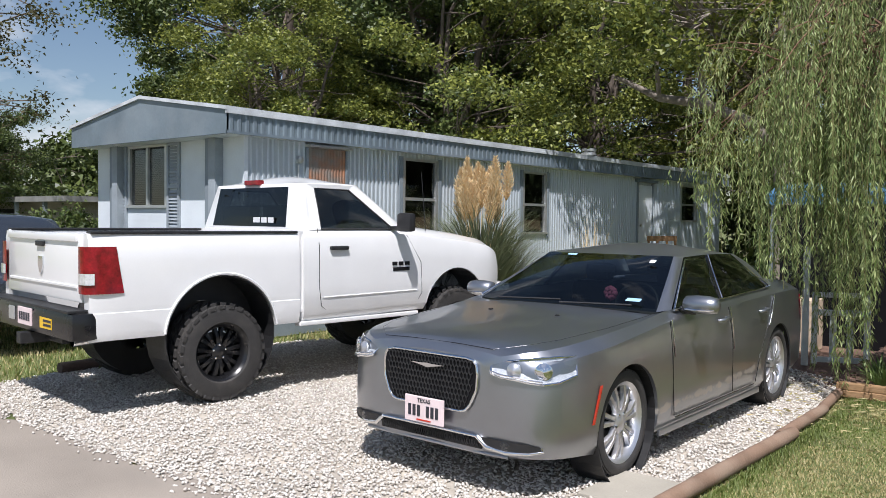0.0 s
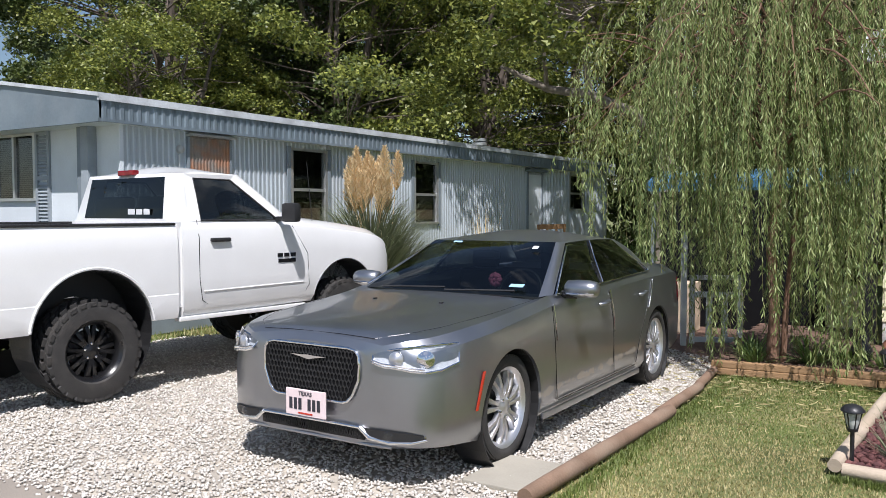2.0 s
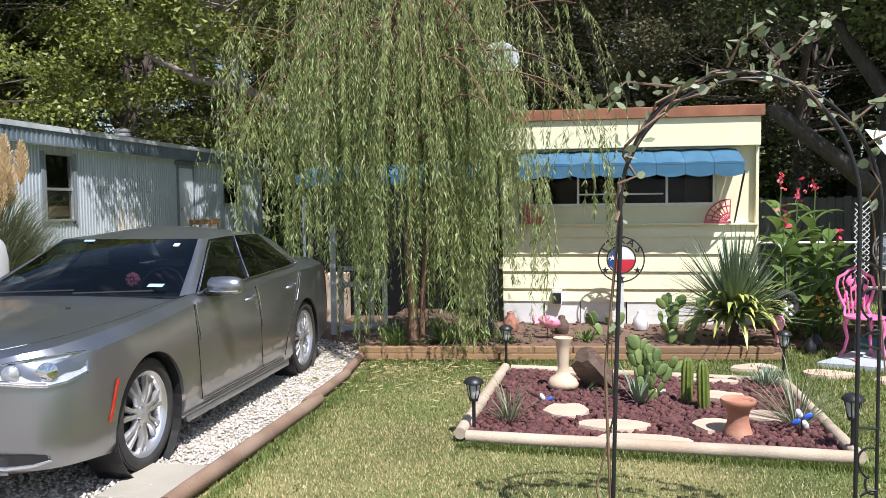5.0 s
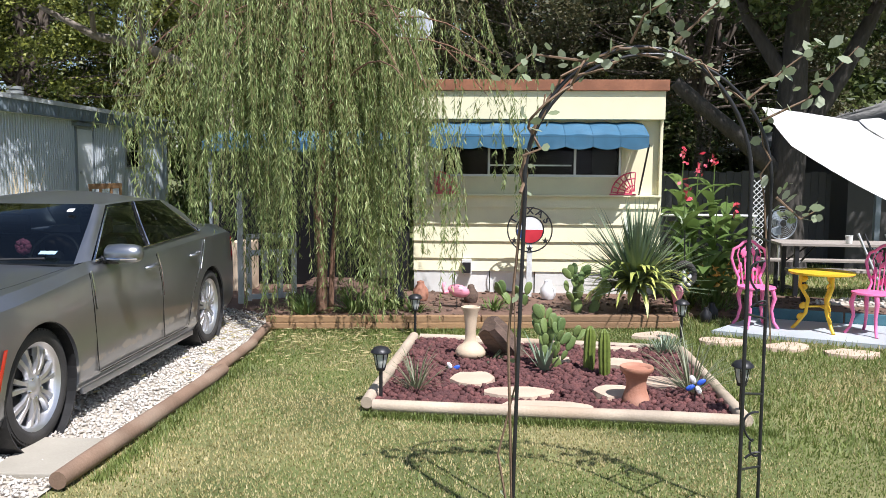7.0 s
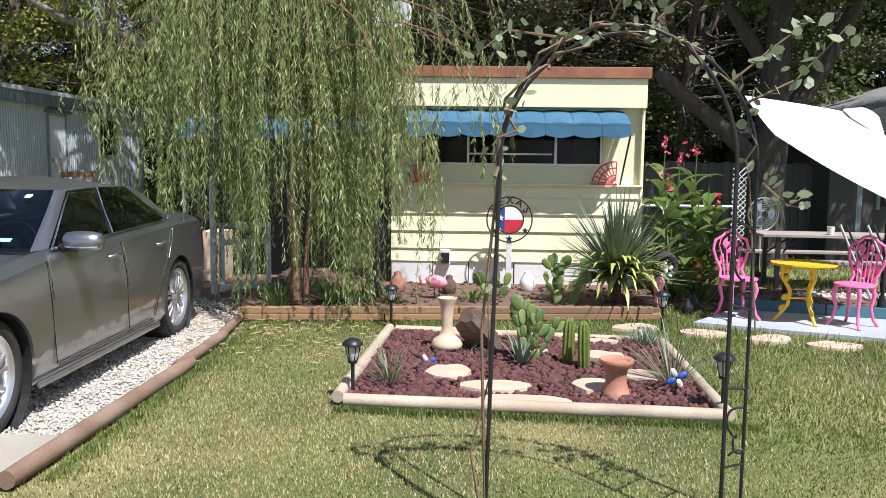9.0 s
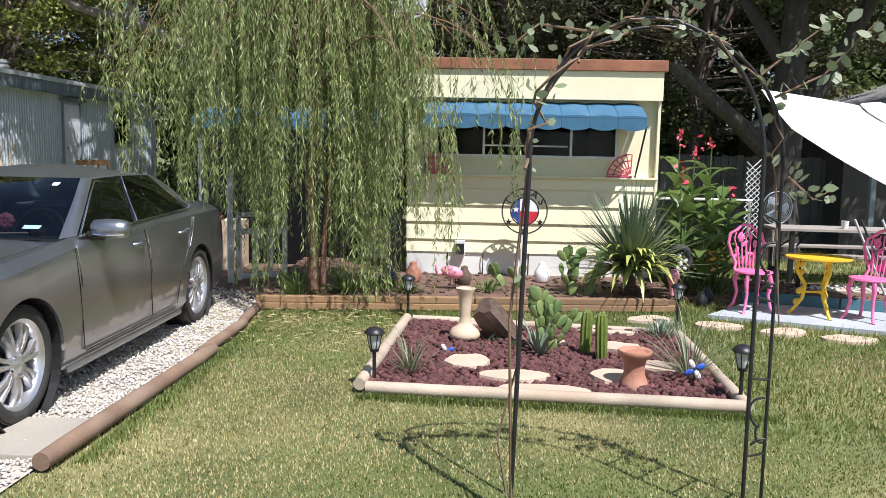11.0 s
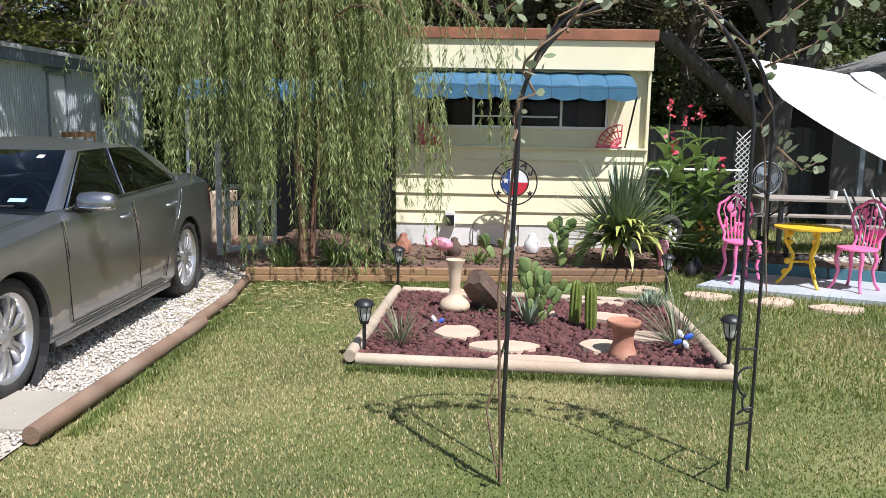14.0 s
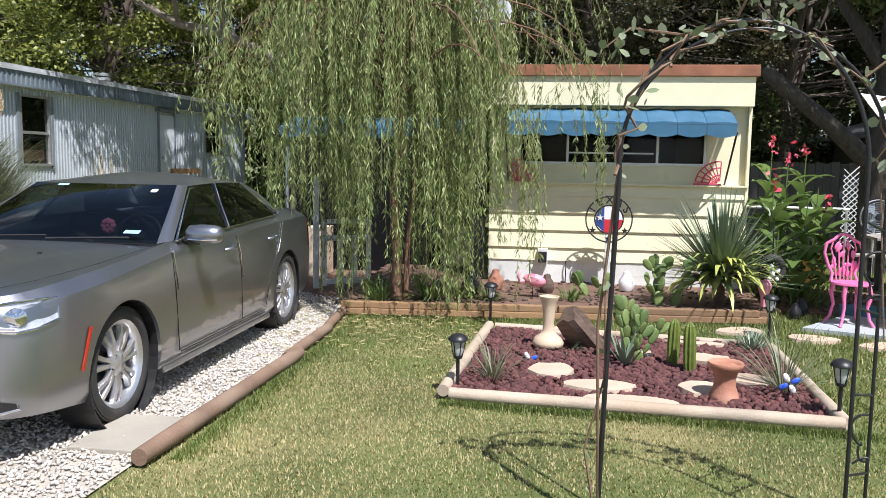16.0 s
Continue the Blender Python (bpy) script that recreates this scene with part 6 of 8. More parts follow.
def log(bm, a, b, r, seg=12, rag=0.05):
    a, b = Vector(a), Vector(b)
    n = 9
    pts = [a.lerp(b, k / n) + Vector((0, 0, rng.normal() * r * 0.03)) for k in range(n + 1)]
    return tube(bm, pts, [r * (1 + rng.normal() * rag * 0.6) * (0.93 if k in (0, n) else 1) for k in range(n + 1)], seg)


for k, (a, b, r) in enumerate((((-2.23, 4.16), (-2.14, 6.66), 0.055), ((-2.20, 6.50), (-2.20, 7.76), 0.048), ((-2.22, 7.78), (-2.30, 8.72), 0.045))):
    t = thing("edging_log", a[0], a[1], 0, label="reddish weathered log edging the gravel", category="log", group="driveway edging logs")
    part("log_body", log(bmesh.new(), (0, 0, r * 0.85), (b[0] - a[0], b[1] - a[1], r * 0.85), r), LOGRED, t, smooth=50)
tagged(part("paving_slab", boxed(-2.74, -2.32, 4.30, 4.92, -0.02, 0.025, 0.008), CONC), "flat pale concrete slab beside the log", "slab")

# raised bed before the trailer
a, b = Vector((-2.33, 8.70, 0)), Vector((2.24, 9.14, 0))
ang = math.degrees(math.atan2(b.y - a.y, b.x - a.x))
rb = thing("raised_bed_border", a.x, a.y, 0, ang, label="low border of stacked weathered landscape timbers", category="border")
ln = (b - a).length
for row, cuts in ((0, (0, 1.55, 3.2, ln)), (1, (0, 2.35, ln - 0.1))):
    for p, q in zip(cuts, cuts[1:]):
        part("timber", boxed(p + 0.006, q - 0.006, -0.05 + 0.006 * row, 0.05, 0.072 * row, 0.07 + 0.072 * row, 0.010), TIMBER, rb)
soilpts = [(-2.3, 8.77), (2.24, 9.20), (2.45, 10.95), (-0.97, 10.95), (-1.2, 12.5), (-2.55, 12.5), (-2.45, 9.6)]
sheet("bed_soil", soilpts, 0.11, SOIL, "bare red-brown soil of the raised bed", "soil", 0.12)
sheet("back_path", [(-4.8, 9.8), (-2.36, 8.95), (-2.5, 12.5), (-3.0, 18), (-6, 18)], -0.004, SOIL, "trodden red-brown earth path", "path")

# rock garden
FL, FR, BL, BR = (-0.80, 5.70), (1.83, 5.50), (-0.66, 8.18), (1.92, 7.80)
for p, q, r in ((FL, FR, 0.048), (FL, BL, 0.048), (BL, BR, 0.04), (BR, FR, 0.045)):
    t = thing("border_log", p[0], p[1], 0, label="pale peeled log framing the rock garden", category="log", group="rock garden border")
    e = 0.06
    d = Vector((q[0] - p[0], q[1] - p[1], 0)).normalized() * e
    part("log_body", log(bmesh.new(), (d.x, d.y, r), (q[0] - p[0] - d.x * 0.3, q[1] - p[1] - d.y * 0.3, r), r), LOG, t, smooth=50)
sheet("rock_bed", [(-0.76, 5.74), (1.79, 5.54), (1.88, 7.77), (-0.62, 8.13)], 0.012, LAVABED, "dark red lava grit", "bed")


def flagstone(x, y, rx, ry, rot, seed):
    r = np.random.default_rng(seed)
    n = 11
    bm = bmesh.new()
    pts = [(math.cos(2 * math.pi * k / n) * rx * r.uniform(0.8, 1.1), math.sin(2 * math.pi * k / n) * ry * r.uniform(0.8, 1.1)) for k in range(n)]
    top = [bm.verts.new((u, v, 0.055 + r.normal() * 0.003)) for u, v in pts]
    low = [bm.verts.new((u * 1.04, v * 1.04, 0.0)) for u, v in pts]
    bm.faces.new(top)
    for k in range(n):
        bm.faces.new((low[k], low[(k + 1) % n], top[(k + 1) % n], top[k]))
    ob = part("flagstone", bm, FLAG)
    ob.matrix_basis = pose(x, y, 0.01, 0, 0, rot)
    return tagged(ob, "flat tan flagstone set in red lava rock", "stone", "rock garden flagstones")


FLAGS = [(-0.03, 6.50, 0.19, 0.22, 0), (0.30, 6.10, 0.26, 0.17, 6), (0.52, 5.74, 0.36, 0.11, -4), (1.05, 6.16, 0.20, 0.19, 8), (1.47, 6.47, 0.22, 0.15, -14), (1.26, 7.12, 0.20, 0.18, 0), (0.66, 7.22, 0.17, 0.13, 0), (1.25, 7.72, 0.28, 0.08, -6), (0.15, 7.92, 0.3, 0.09, -6)]
for k, f in enumerate(FLAGS):
    flagstone(*f, 30 + k)


def solar_lamp(x, y):
    t = thing("solar_lamp", x, y, 0, label="small black solar path lantern on a stake", category="lamp", group="solar path lamps")
    part("stake", tubed([(0, 0, 0), (0, 0, 0.27)], 0.013, 8), BLACK, t)
    part("lantern_base", lathed([(0, 0.26), (0.03, 0.265), (0.034, 0.285), (0, 0.29)], 14), BLACK, t, smooth=40)
    lens = part("lantern_glass", lathed([(0.026, 0.288), (0.04, 0.33), (0.047, 0.395), (0.0, 0.40)], 12), LAMPPANE, t, smooth=30)
    for k in range(6):
        a = math.pi * k / 3
        part("lantern_rib", tubed([(0.03 * math.cos(a), 0.03 * math.sin(a), 0.285), (0.052 * math.cos(a), 0.052 * math.sin(a), 0.40)], 0.004, 5), BLACK, lens)
    part("cap", lathed([(0.0, 0.392), (0.052, 0.394), (0.072, 0.405), (0.07, 0.415), (0.05, 0.440), (0.02, 0.452), (0, 0.453)], 18), BLACK, t, smooth=40)
    t.scale = (1.06, 1.06, 0.96)
    return t


for x, y in ((-0.71, 5.90), (1.83, 5.66), (-0.68, 8.50), (2.06, 8.38)):
    solar_lamp(x, y)

urn = tagged(part("bottle_urn", lathed([(0, 0.02), (0.10, 0.02), (0.135, 0.055), (0.138, 0.085), (0.115, 0.125), (0.07, 0.155), (0.05, 0.19), (0.048, 0.26), (0.055, 0.36), (0.066, 0.44), (0.085, 0.475), (0.088, 0.49), (0.078, 0.492), (0.055, 0.45), (0.04, 0.3)], 28), CLAY, smooth=50), "tall sandy clay urn with a round base", "urn")
urn.matrix_basis = pose(-0.075, 7.30, 0.015)
vase = tagged(part("pedestal_pot", lathed([(0, 0), (0.105, 0), (0.108, 0.02), (0.095, 0.06), (0.075, 0.12), (0.073, 0.17), (0.085, 0.215), (0.118, 0.25), (0.124, 0.275), (0.12, 0.285), (0.10, 0.28), (0.09, 0.262), (0, 0.26)], 28), TERRA, smooth=50), "waisted terracotta pedestal pot, chalky at the foot", "pot")
vase.matrix_basis = pose(1.17, 5.99, 0.015)

st = thing("driftwood_stump", 0.22, 7.38, 0.0, label="dark weathered split log leaning in the rocks", category="log")
bm = bmesh.new()
prof = [0.9 + 0.28 * math.sin(3 * k) * math.cos(1.7 * k) for k in range(14)]
rings = []
for z, r in ((-0.32, 0.10), (-0.18, 0.145), (0.0, 0.16), (0.15, 0.17), (0.29, 0.15)):
    rings.append([bm.verts.new((r * prof[k] * math.cos(2 * math.pi * k / 14), r * prof[k] * math.sin(2 * math.pi * k / 14), z + 0.02 * math.sin(5 * k))) for k in range(14)])
for p, q in zip(rings, rings[1:]):
    for k in range(14):
        bm.faces.new((p[k], p[(k + 1) % 14], q[(k + 1) % 14], q[k]))
bm.faces.new(rings[-1])
bm.transform(pose(0.02, 0, 0.19, 14, -42, 0))
part("log_body", bm, DRIFT, st, smooth=40)
st.scale = (0.8, 0.8, 0.86)


def blades(parent, name, n, length, width, spread, material, arch=0.5, seg=5, base=0.03, lift=(0.2, 1.2), label=""):
    """A tuft of arching pointed blades from one root."""
    vs, fs = [], []
    for _ in range(n):
        a, el = rng.uniform(0, 2 * math.pi), rng.uniform(*lift)
        L, w = length * rng.uniform(0.6, 1.1), width * rng.uniform(0.7, 1.2)
        d = np.array([math.cos(a), math.sin(a)])
        p = np.array([*(d * base * rng.uniform(0, 1)), 0.0])
        side = np.array([-d[1], d[0], 0])
        k0 = len(vs)
        e = el
        for i in range(seg + 1):
            u = i / seg
            ww = w * (0.75 + 0.5 * u - 1.25 * u * u) if i < seg else 0.0005
            vs += [p - side * ww / 2, p + side * ww / 2]
            p = p + np.array([d[0] * math.cos(e) * spread, d[1] * math.cos(e) * spread, math.sin(e)]) * L / seg
            e -= arch * u * 1.1
            if i:
                fs.append((k0 + 2 * i - 2, k0 + 2 * i - 1, k0 + 2 * i + 1, k0 + 2 * i))
    return raw(name, vs, fs, material, parent, label)


def tuft(name, x, y, z, label, category, *args, **kw):
    t = thing(name, x, y, z, label=label, category=category)
    blades(t, "blade_tuft", *args, **kw)
    return t


tuft("grass_tuft", -0.47, 6.16, 0.02, "wispy grey-green ornamental grass tuft", "plant", 70, 0.42, 0.011, 1.0, GRASSY, 0.45, lift=(0.5, 1.4))
tuft("grass_tuft", 1.64, 6.28, 0.02, "long arching ornamental grass tuft", "plant", 95, 0.62, 0.011, 1.0, GRASSY, 0.4, lift=(0.35, 1.35))
tuft("lavender_clump", 1.74, 7.70, 0.02, "low grey-green lavender clump", "plant", 160, 0.24, 0.012, 1.0, AGAVE, 0.3, lift=(0.4, 1.4), base=0.12)
tuft("agave", 0.56, 6.86, 0.02, "grey-green agave with broad upright leaves", "plant", 14, 0.36, 0.055, 1.0, AGAVE, 0.15, lift=(0.9, 1.4))
tuft("agave", 0.10, 7.26, 0.02, "small dark leafy succulent beside the log", "plant", 40, 0.16, 0.03, 1.0, YUCCA, 0.4, lift=(0.3, 1.2), base=0.1)


def prickly_pear(x, y, z, size, count, seed):
    """Stacked oval pads, each growing from the rim of another."""
    r = np.random.default_rng(seed)
    t = thing("prickly_pear", x, y, z, label="prickly pear cactus with stacked oval green pads", category="cactus")
    bm = bmesh.new()
    bmesh.ops.create_uvsphere(bm, u_segments=14, v_segments=9, radius=0.5)
    for v in bm.verts:
        v.co.x *= 0.66 - 0.18 * (0.5 - v.co.z)
        v.co.y *= 0.16
        v.co.z += 0.5
    first = part("pad", bm, CACTUS, t, smooth=180)
    first_mesh = first.data
    bpy.data.objects.remove(first)
    mesh_, queue, made = first_mesh, [], 0
    for k in range(3):
        queue.append((Vector((r.normal() * size * 0.55, r.normal() * size * 0.4, -0.02)), r.uniform(-34, 34), r.uniform(0, 180), size * 1.15, 0))
    while queue and made < count:
        p, lean, turn_, s, level = queue.pop(0)
        m = Matrix.Translation(p) @ pose(0, 0, 0, r.uniform(-12, 12), lean, 0) @ pose(0, 0, 0, 0, 0, turn_)
        o = new("pad", mesh_)
        o.parent = t
        o.matrix_basis = m @ Matrix.Scale(s, 4)
        made += 1
        if level < 4:
            mid = r.uniform(-16, 16)
            for e in (mid, r.uniform(-58, -20), r.uniform(20, 58)):
                if e == mid or r.random() < (0.55, 0.45, 0.4, 0.3)[level]:
                    q = m @ Vector((0.36 * s * math.sin(radians(e)), 0, s * (0.5 + 0.46 * math.cos(radians(e)))))
                    queue.append((q, lean * 0.6 + e * 0.6, r.uniform(-50, 50), size * r.uniform(0.7, 1.1), level + 1))
    return t


prickly_pear(0.60, 7.0, 0.0, 0.135, 40, 5)
prickly_pear(1.16, 9.45, 0.10, 0.17, 24, 9)
prickly_pear(0.36, 9.9, 0.10, 0.16, 8, 12)


def column_cactus(x, y, h, lean):
    bm = bmesh.new()
    rings = []
    for z, k in ((0, 0.8), (0.2, 0.95), (0.5, 1.0), (0.8, 0.95), (0.93, 0.75), (1.0, 0.3)):
        rings.append([bm.verts.new((0.042 * k * (1.0 + (0.22 if j % 2 else -0.12)) * math.cos(math.pi * j / 9), 0.042 * k * (1.0 + (0.22 if j % 2 else -0.12)) * math.sin(math.pi * j / 9), h * z)) for j in range(18)])
    for p, q in zip(rings, rings[1:]):
        for j in range(18):
            bm.faces.new((p[j], p[(j + 1) % 18], q[(j + 1) % 18], q[j]))
    bm.faces.new(rings[-1])
    ob = part("column_cactus", bm, CACTUSY)
    ob.matrix_basis = pose(x, y, 0.02, 0, lean, 0)
    return tagged(ob, "ribbed upright column cactus, yellowish green", "cactus", "column cacti")


column_cactus(0.94, 6.91, 0.40, 1)
column_cactus(1.05, 6.73, 0.41, -2)


def pinwheel(x, y, z, s, label):
    t = thing("pinwheel", x, y, 0.0, 0, label=label, category="ornament")
    part("stick", tubed([(0, 0.01, 0), (0, 0.01, z)], 0.005, 6), BLACK, t)
    for k in range(4):
        a = math.pi / 2 * k + 0.5
        bm = bmesh.new()
        bmesh.ops.create_uvsphere(bm, u_segments=10, v_segments=6, radius=0.5, matrix=Matrix.Translation((math.cos(a) * s * 0.6, 0, z + math.sin(a) * s * 0.6)) @ pose(0, 0, 0, 0, -math.degrees(a), 0) @ Matrix.Diagonal((s, 0.02, s * 0.55, 1)))
        part("petal", bm, (BRIGHTBLUE, WHITEVINYL)[k % 2], t, smooth=180)
    return t


pinwheel(1.60, 5.98, 0.17, 0.075, "small red white and blue pinwheel on a stick")
pinwheel(-0.22, 6.78, 0.05, 0.07, "fallen blue and pink pinwheel")

# yucca with its skirt of old leaves
y = thing("yucca", 1.82, 9.62, 0.10, label="large spiky dark green yucca with yellow lower leaves", category="plant")
part("stem", tubed([(0, 0, 0), (0, 0, 0.34)], [0.06, 0.05], 8), DRIFT, y)
sp = blades(y, "leaf_rosette", 330, 1.0, 0.050, 1.0, YUCCA, 0.05, lift=(-0.05, 1.5), label="stiff dark spiky leaves")
sp.matrix_basis = pose(0, 0, 0.30)
old = blades(y, "old_leaf_skirt", 120, 0.74, 0.11, 1.0, YUCCAOLD, 0.72, lift=(-0.2, 0.75), label="drooping yellow leaves")
old.matrix_basis = pose(0, 0, 0.36)


def canna(x, y, h, n, red):
    t = thing("canna", x, y, 0.0, label="tall leafy canna lily with red flower spikes" if red else "leafy canna lily clump", category="plant", group="canna lilies")
    bm = bmesh.new()
    tube(bm, [(0, 0, 0), (0.02, 0, h * 0.5), (0.05, 0.02, h)], [0.016, 0.012, 0.006], 6)
    part("stem", bm, CANNA, t)
    vs, fs = [], []
    for k in range(n):
        z, a = h * (0.12 + 0.72 * k / n), 2.4 * k + rng.uniform(-0.4, 0.4)
        d, s = np.array([math.cos(a), math.sin(a), 0]), np.array([-math.sin(a), math.cos(a), 0])
        L, e, p, k0 = rng.uniform(0.38, 0.58), rng.uniform(0.6, 1.2), np.array([0.02, 0, z]), len(vs)
        for i in range(6):
            u = i / 5
            w = 0.19 * math.sin(math.pi * min(1, u * 0.92 + 0.06)) + 0.004
            vs += [p - s * w / 2 + np.array([0, 0, 0.02 * (w > 0.05)]), p, p + s * w / 2 + np.array([0, 0, 0.02 * (w > 0.05)])]
            p = p + (d * math.cos(e) + np.array([0, 0, math.sin(e)])) * L / 5
            e -= 0.28
            if i:
                q = k0 + 3 * i
                fs += [(q - 3, q - 2, q + 1, q), (q - 2, q - 1, q + 2, q + 1)]
    raw("leaves", vs, fs, CANNA, t, "broad pointed leaves", smooth=180)
    if red:
        c = rng.normal(size=(12, 3)) * np.array([0.04, 0.04, 0.07]) + np.array([0.05, 0.02, h + 0.05])
        a, b, _ = turned(12)
        v, f = leaf_quads(c, 0.085, 0.05, a, b)
        tagged(raw("flower_spike", v, f, REDFL, t, "ragged red flowers"), kind="stuff")
    return t


for x, y_, h, n, red in ((2.62, 10.9, 1.45, 13, True), (2.85, 11.2, 1.75, 14, True), (2.72, 11.5, 1.9, 15, True), (3.05, 10.95, 1.3, 12, False), (3.15, 11.5, 1.85, 15, True), (2.6, 10.5, 0.9, 10, False), (2.95, 10.5, 0.8, 10, False), (3.35, 11.2, 1.2, 11, True), (2.75, 10.2, 0.7, 9, False), (3.45, 11.9, 1.4, 12, False)):
    canna(x, y_, h, n, red)
c = rng.normal(size=(60, 3)) * np.array([0.16, 0.08, 0.10]) + np.array([2.95, 10.35, 0.42])
a_, b_, _ = turned(60)
lily = thing("orange_lily", 2.95, 10.35, 0, label="orange and yellow lilies among strap leaves", category="flower")
v_, f_ = leaf_quads(c - np.array([2.95, 10.35, 0]), 0.09, 0.045, a_, b_)
tagged(raw("flower_head", v_, f_, ORANGEFL, lily), kind="stuff")
blades(lily, "strap_leaves", 90, 0.55, 0.022, 1.0, CANNA, 0.5, lift=(0.5, 1.4), base=0.2)

for x, y_, n_, h_ in ((-1.95, 9.05, 70, 0.30), (-1.45, 9.25, 90, 0.42), (-1.1, 9.5, 80, 0.36), (-2.1, 9.5, 60, 0.34), (-0.75, 9.35, 50, 0.26), (0.15, 9.55, 40, 0.22)):
    tuft("bedding_plant", x, y_, 0.10, "low leafy green bedding plant in the raised bed", "plant", n_, h_, 0.03, 1.0, CANNA, 0.5, lift=(0.3, 1.3), base=0.14)

# pink flamingo and the pink upside-down bird body by the lamp
fl = thing("flamingo", -0.26, 9.62, 0.11, label="faded pink plastic garden flamingo", category="ornament")
bm = bmesh.new()
bmesh.ops.create_uvsphere(bm, u_segments=16, v_segments=10, radius=0.5, matrix=Matrix.Translation((0, 0, 0.20)) @ pose(0, 0, 0, 0, 12, 0) @ Matrix.Diagonal((0.27, 0.13, 0.15, 1)))
tube(bm, [(-0.11, 0, 0.20), (-0.17, 0, 0.17), (-0.19, 0, 0.23), (-0.17, 0, 0.30)], [0.03, 0.02, 0.018, 0.02], 8)
part("bird_body", bm, PINKPL, fl, smooth=180)
for x in (-0.02, 0.04):
    part("leg", tubed([(x, 0, -0.02), (x, 0, 0.15)], 0.005, 6), BLACK, fl)
pb = thing("flamingo", 2.22, 9.30, -0.05, label="pink plastic bird ornament standing on a stick", category="ornament")
part("stick", tubed([(0.02, 0, 0), (-0.03, 0, 0.13), (0.0, 0, 0.26)], 0.014, 6), DRIFT, pb)
part("bird_body", lathed([(0.0, 0.20), (0.032, 0.21), (0.034, 0.30), (0.055, 0.37), (0.072, 0.42), (0.07, 0.46), (0.045, 0.495), (0, 0.505)], 18), PINKPL, pb, smooth=50)

# black round wreath planter on a wire
wr = thing("hanging_wreath", 2.40, 9.75, 0.0, label="black ring planter with a white figure, hung on a wire hook", category="ornament")
bm = bmesh.new()
tube(bm, [(0.11 * math.cos(a), 0, 0.52 + 0.13 * math.sin(a)) for a in np.linspace(0, 2 * math.pi, 25)], 0.045, 10, False)
part("ring", bm, RUBBER, wr, smooth=180)
bm = bmesh.new()
for k in range(12):
    bmesh.ops.create_icosphere(bm, subdivisions=1, radius=0.028, matrix=Matrix.Translation((rng.normal() * 0.03, -0.03, 0.48 + rng.normal() * 0.06)))
part("white_figure", bm, WHITEVINYL, wr, smooth=180)
part("hook", tubed([(0, 0, 0), (0.02, 0.05, 0.7), (0.0, 0.02, 1.05), (-0.01, 0, 0.95), (0, 0, 0.69)], 0.005, 5), BLACK, wr)

# round metal sign with a flag disc, on a white post
sg = thing("round_sign", 0.62, 10.55, 0.10, label="round black metal sign with a painted flag on a white post", category="sign")
part("post", boxed(-0.035, 0.035, 0.0, 0.04, 0.0, 0.78, 0.004), WHITEWOOD, sg)
Z = 0.88
for r in (0.285, 0.175):
    part("ring", tubed([(r * math.cos(a), 0, Z + r * math.sin(a)) for a in np.linspace(0, 2 * math.pi, 41)], 0.009, 6, False), BLACK, sg, smooth=60)
for k, ch in enumerate("TEXAS"):
    a = radians(150 - 30 * k)
    letters(ch, 0.13, pose(0.242 * math.cos(a), -0.002, Z + 0.242 * math.sin(a), 90, -(90 - math.degrees(a)) * -1, 0), BLACK, sg, "letter", 0.004, bold=0.003)


def disc_slice(name, material, a0, a1, r, n=14):
    bm = bmesh.new()
    outline(bm, [(r * math.cos(a), r * math.sin(a)) for a in np.linspace(a0, a1, n)], 0.008, pose(0, -0.004, Z))
    return part(name, bm, material, sg)


bm = bmesh.new()
outline(bm, [(-0.175, -0.05), (-0.06, -0.165), (-0.06, 0.165), (-0.13, 0.12)], 0.008, pose(0, -0.004, Z))
part("flag_blue", bm, FLAGBLUE, sg)
bm = bmesh.new()
outline(bm, [(-0.06, 0.0), (0.172, 0.0), (0.14, 0.11), (0.05, 0.165), (-0.06, 0.165)], 0.008, pose(0, -0.004, Z))
part("flag_white", bm, WHITEVINYL, sg)
bm = bmesh.new()
outline(bm, [(-0.06, 0.0), (-0.06, -0.165), (0.05, -0.17), (0.14, -0.11), (0.172, 0.0)], 0.008, pose(0, -0.004, Z))
part("flag_red", bm, FLAGRED, sg)
bm = bmesh.new()
outline(bm, [((0.045 if k % 2 == 0 else 0.018) * math.cos(math.pi / 2 + math.pi * k / 5), (0.045 if k % 2 == 0 else 0.018) * math.sin(math.pi / 2 + math.pi * k / 5)) for k in range(10)], 0.006, pose(-0.11, -0.011, Z + 0.02))
part("flag_star", bm, WHITEVINYL, sg)
for a in (215, 325, 270):
    bm = bmesh.new()
    outline(bm, [((0.05 if k % 2 == 0 else 0.02) * math.cos(math.pi / 2 + math.pi * k / 5), (0.05 if k % 2 == 0 else 0.02) * math.sin(math.pi / 2 + math.pi * k / 5)) for k in range(10)], 0.006, pose(0.243 * math.cos(radians(a)), -0.003, Z + 0.243 * math.sin(radians(a))))
    part("cut_star", bm, BLACK, sg)


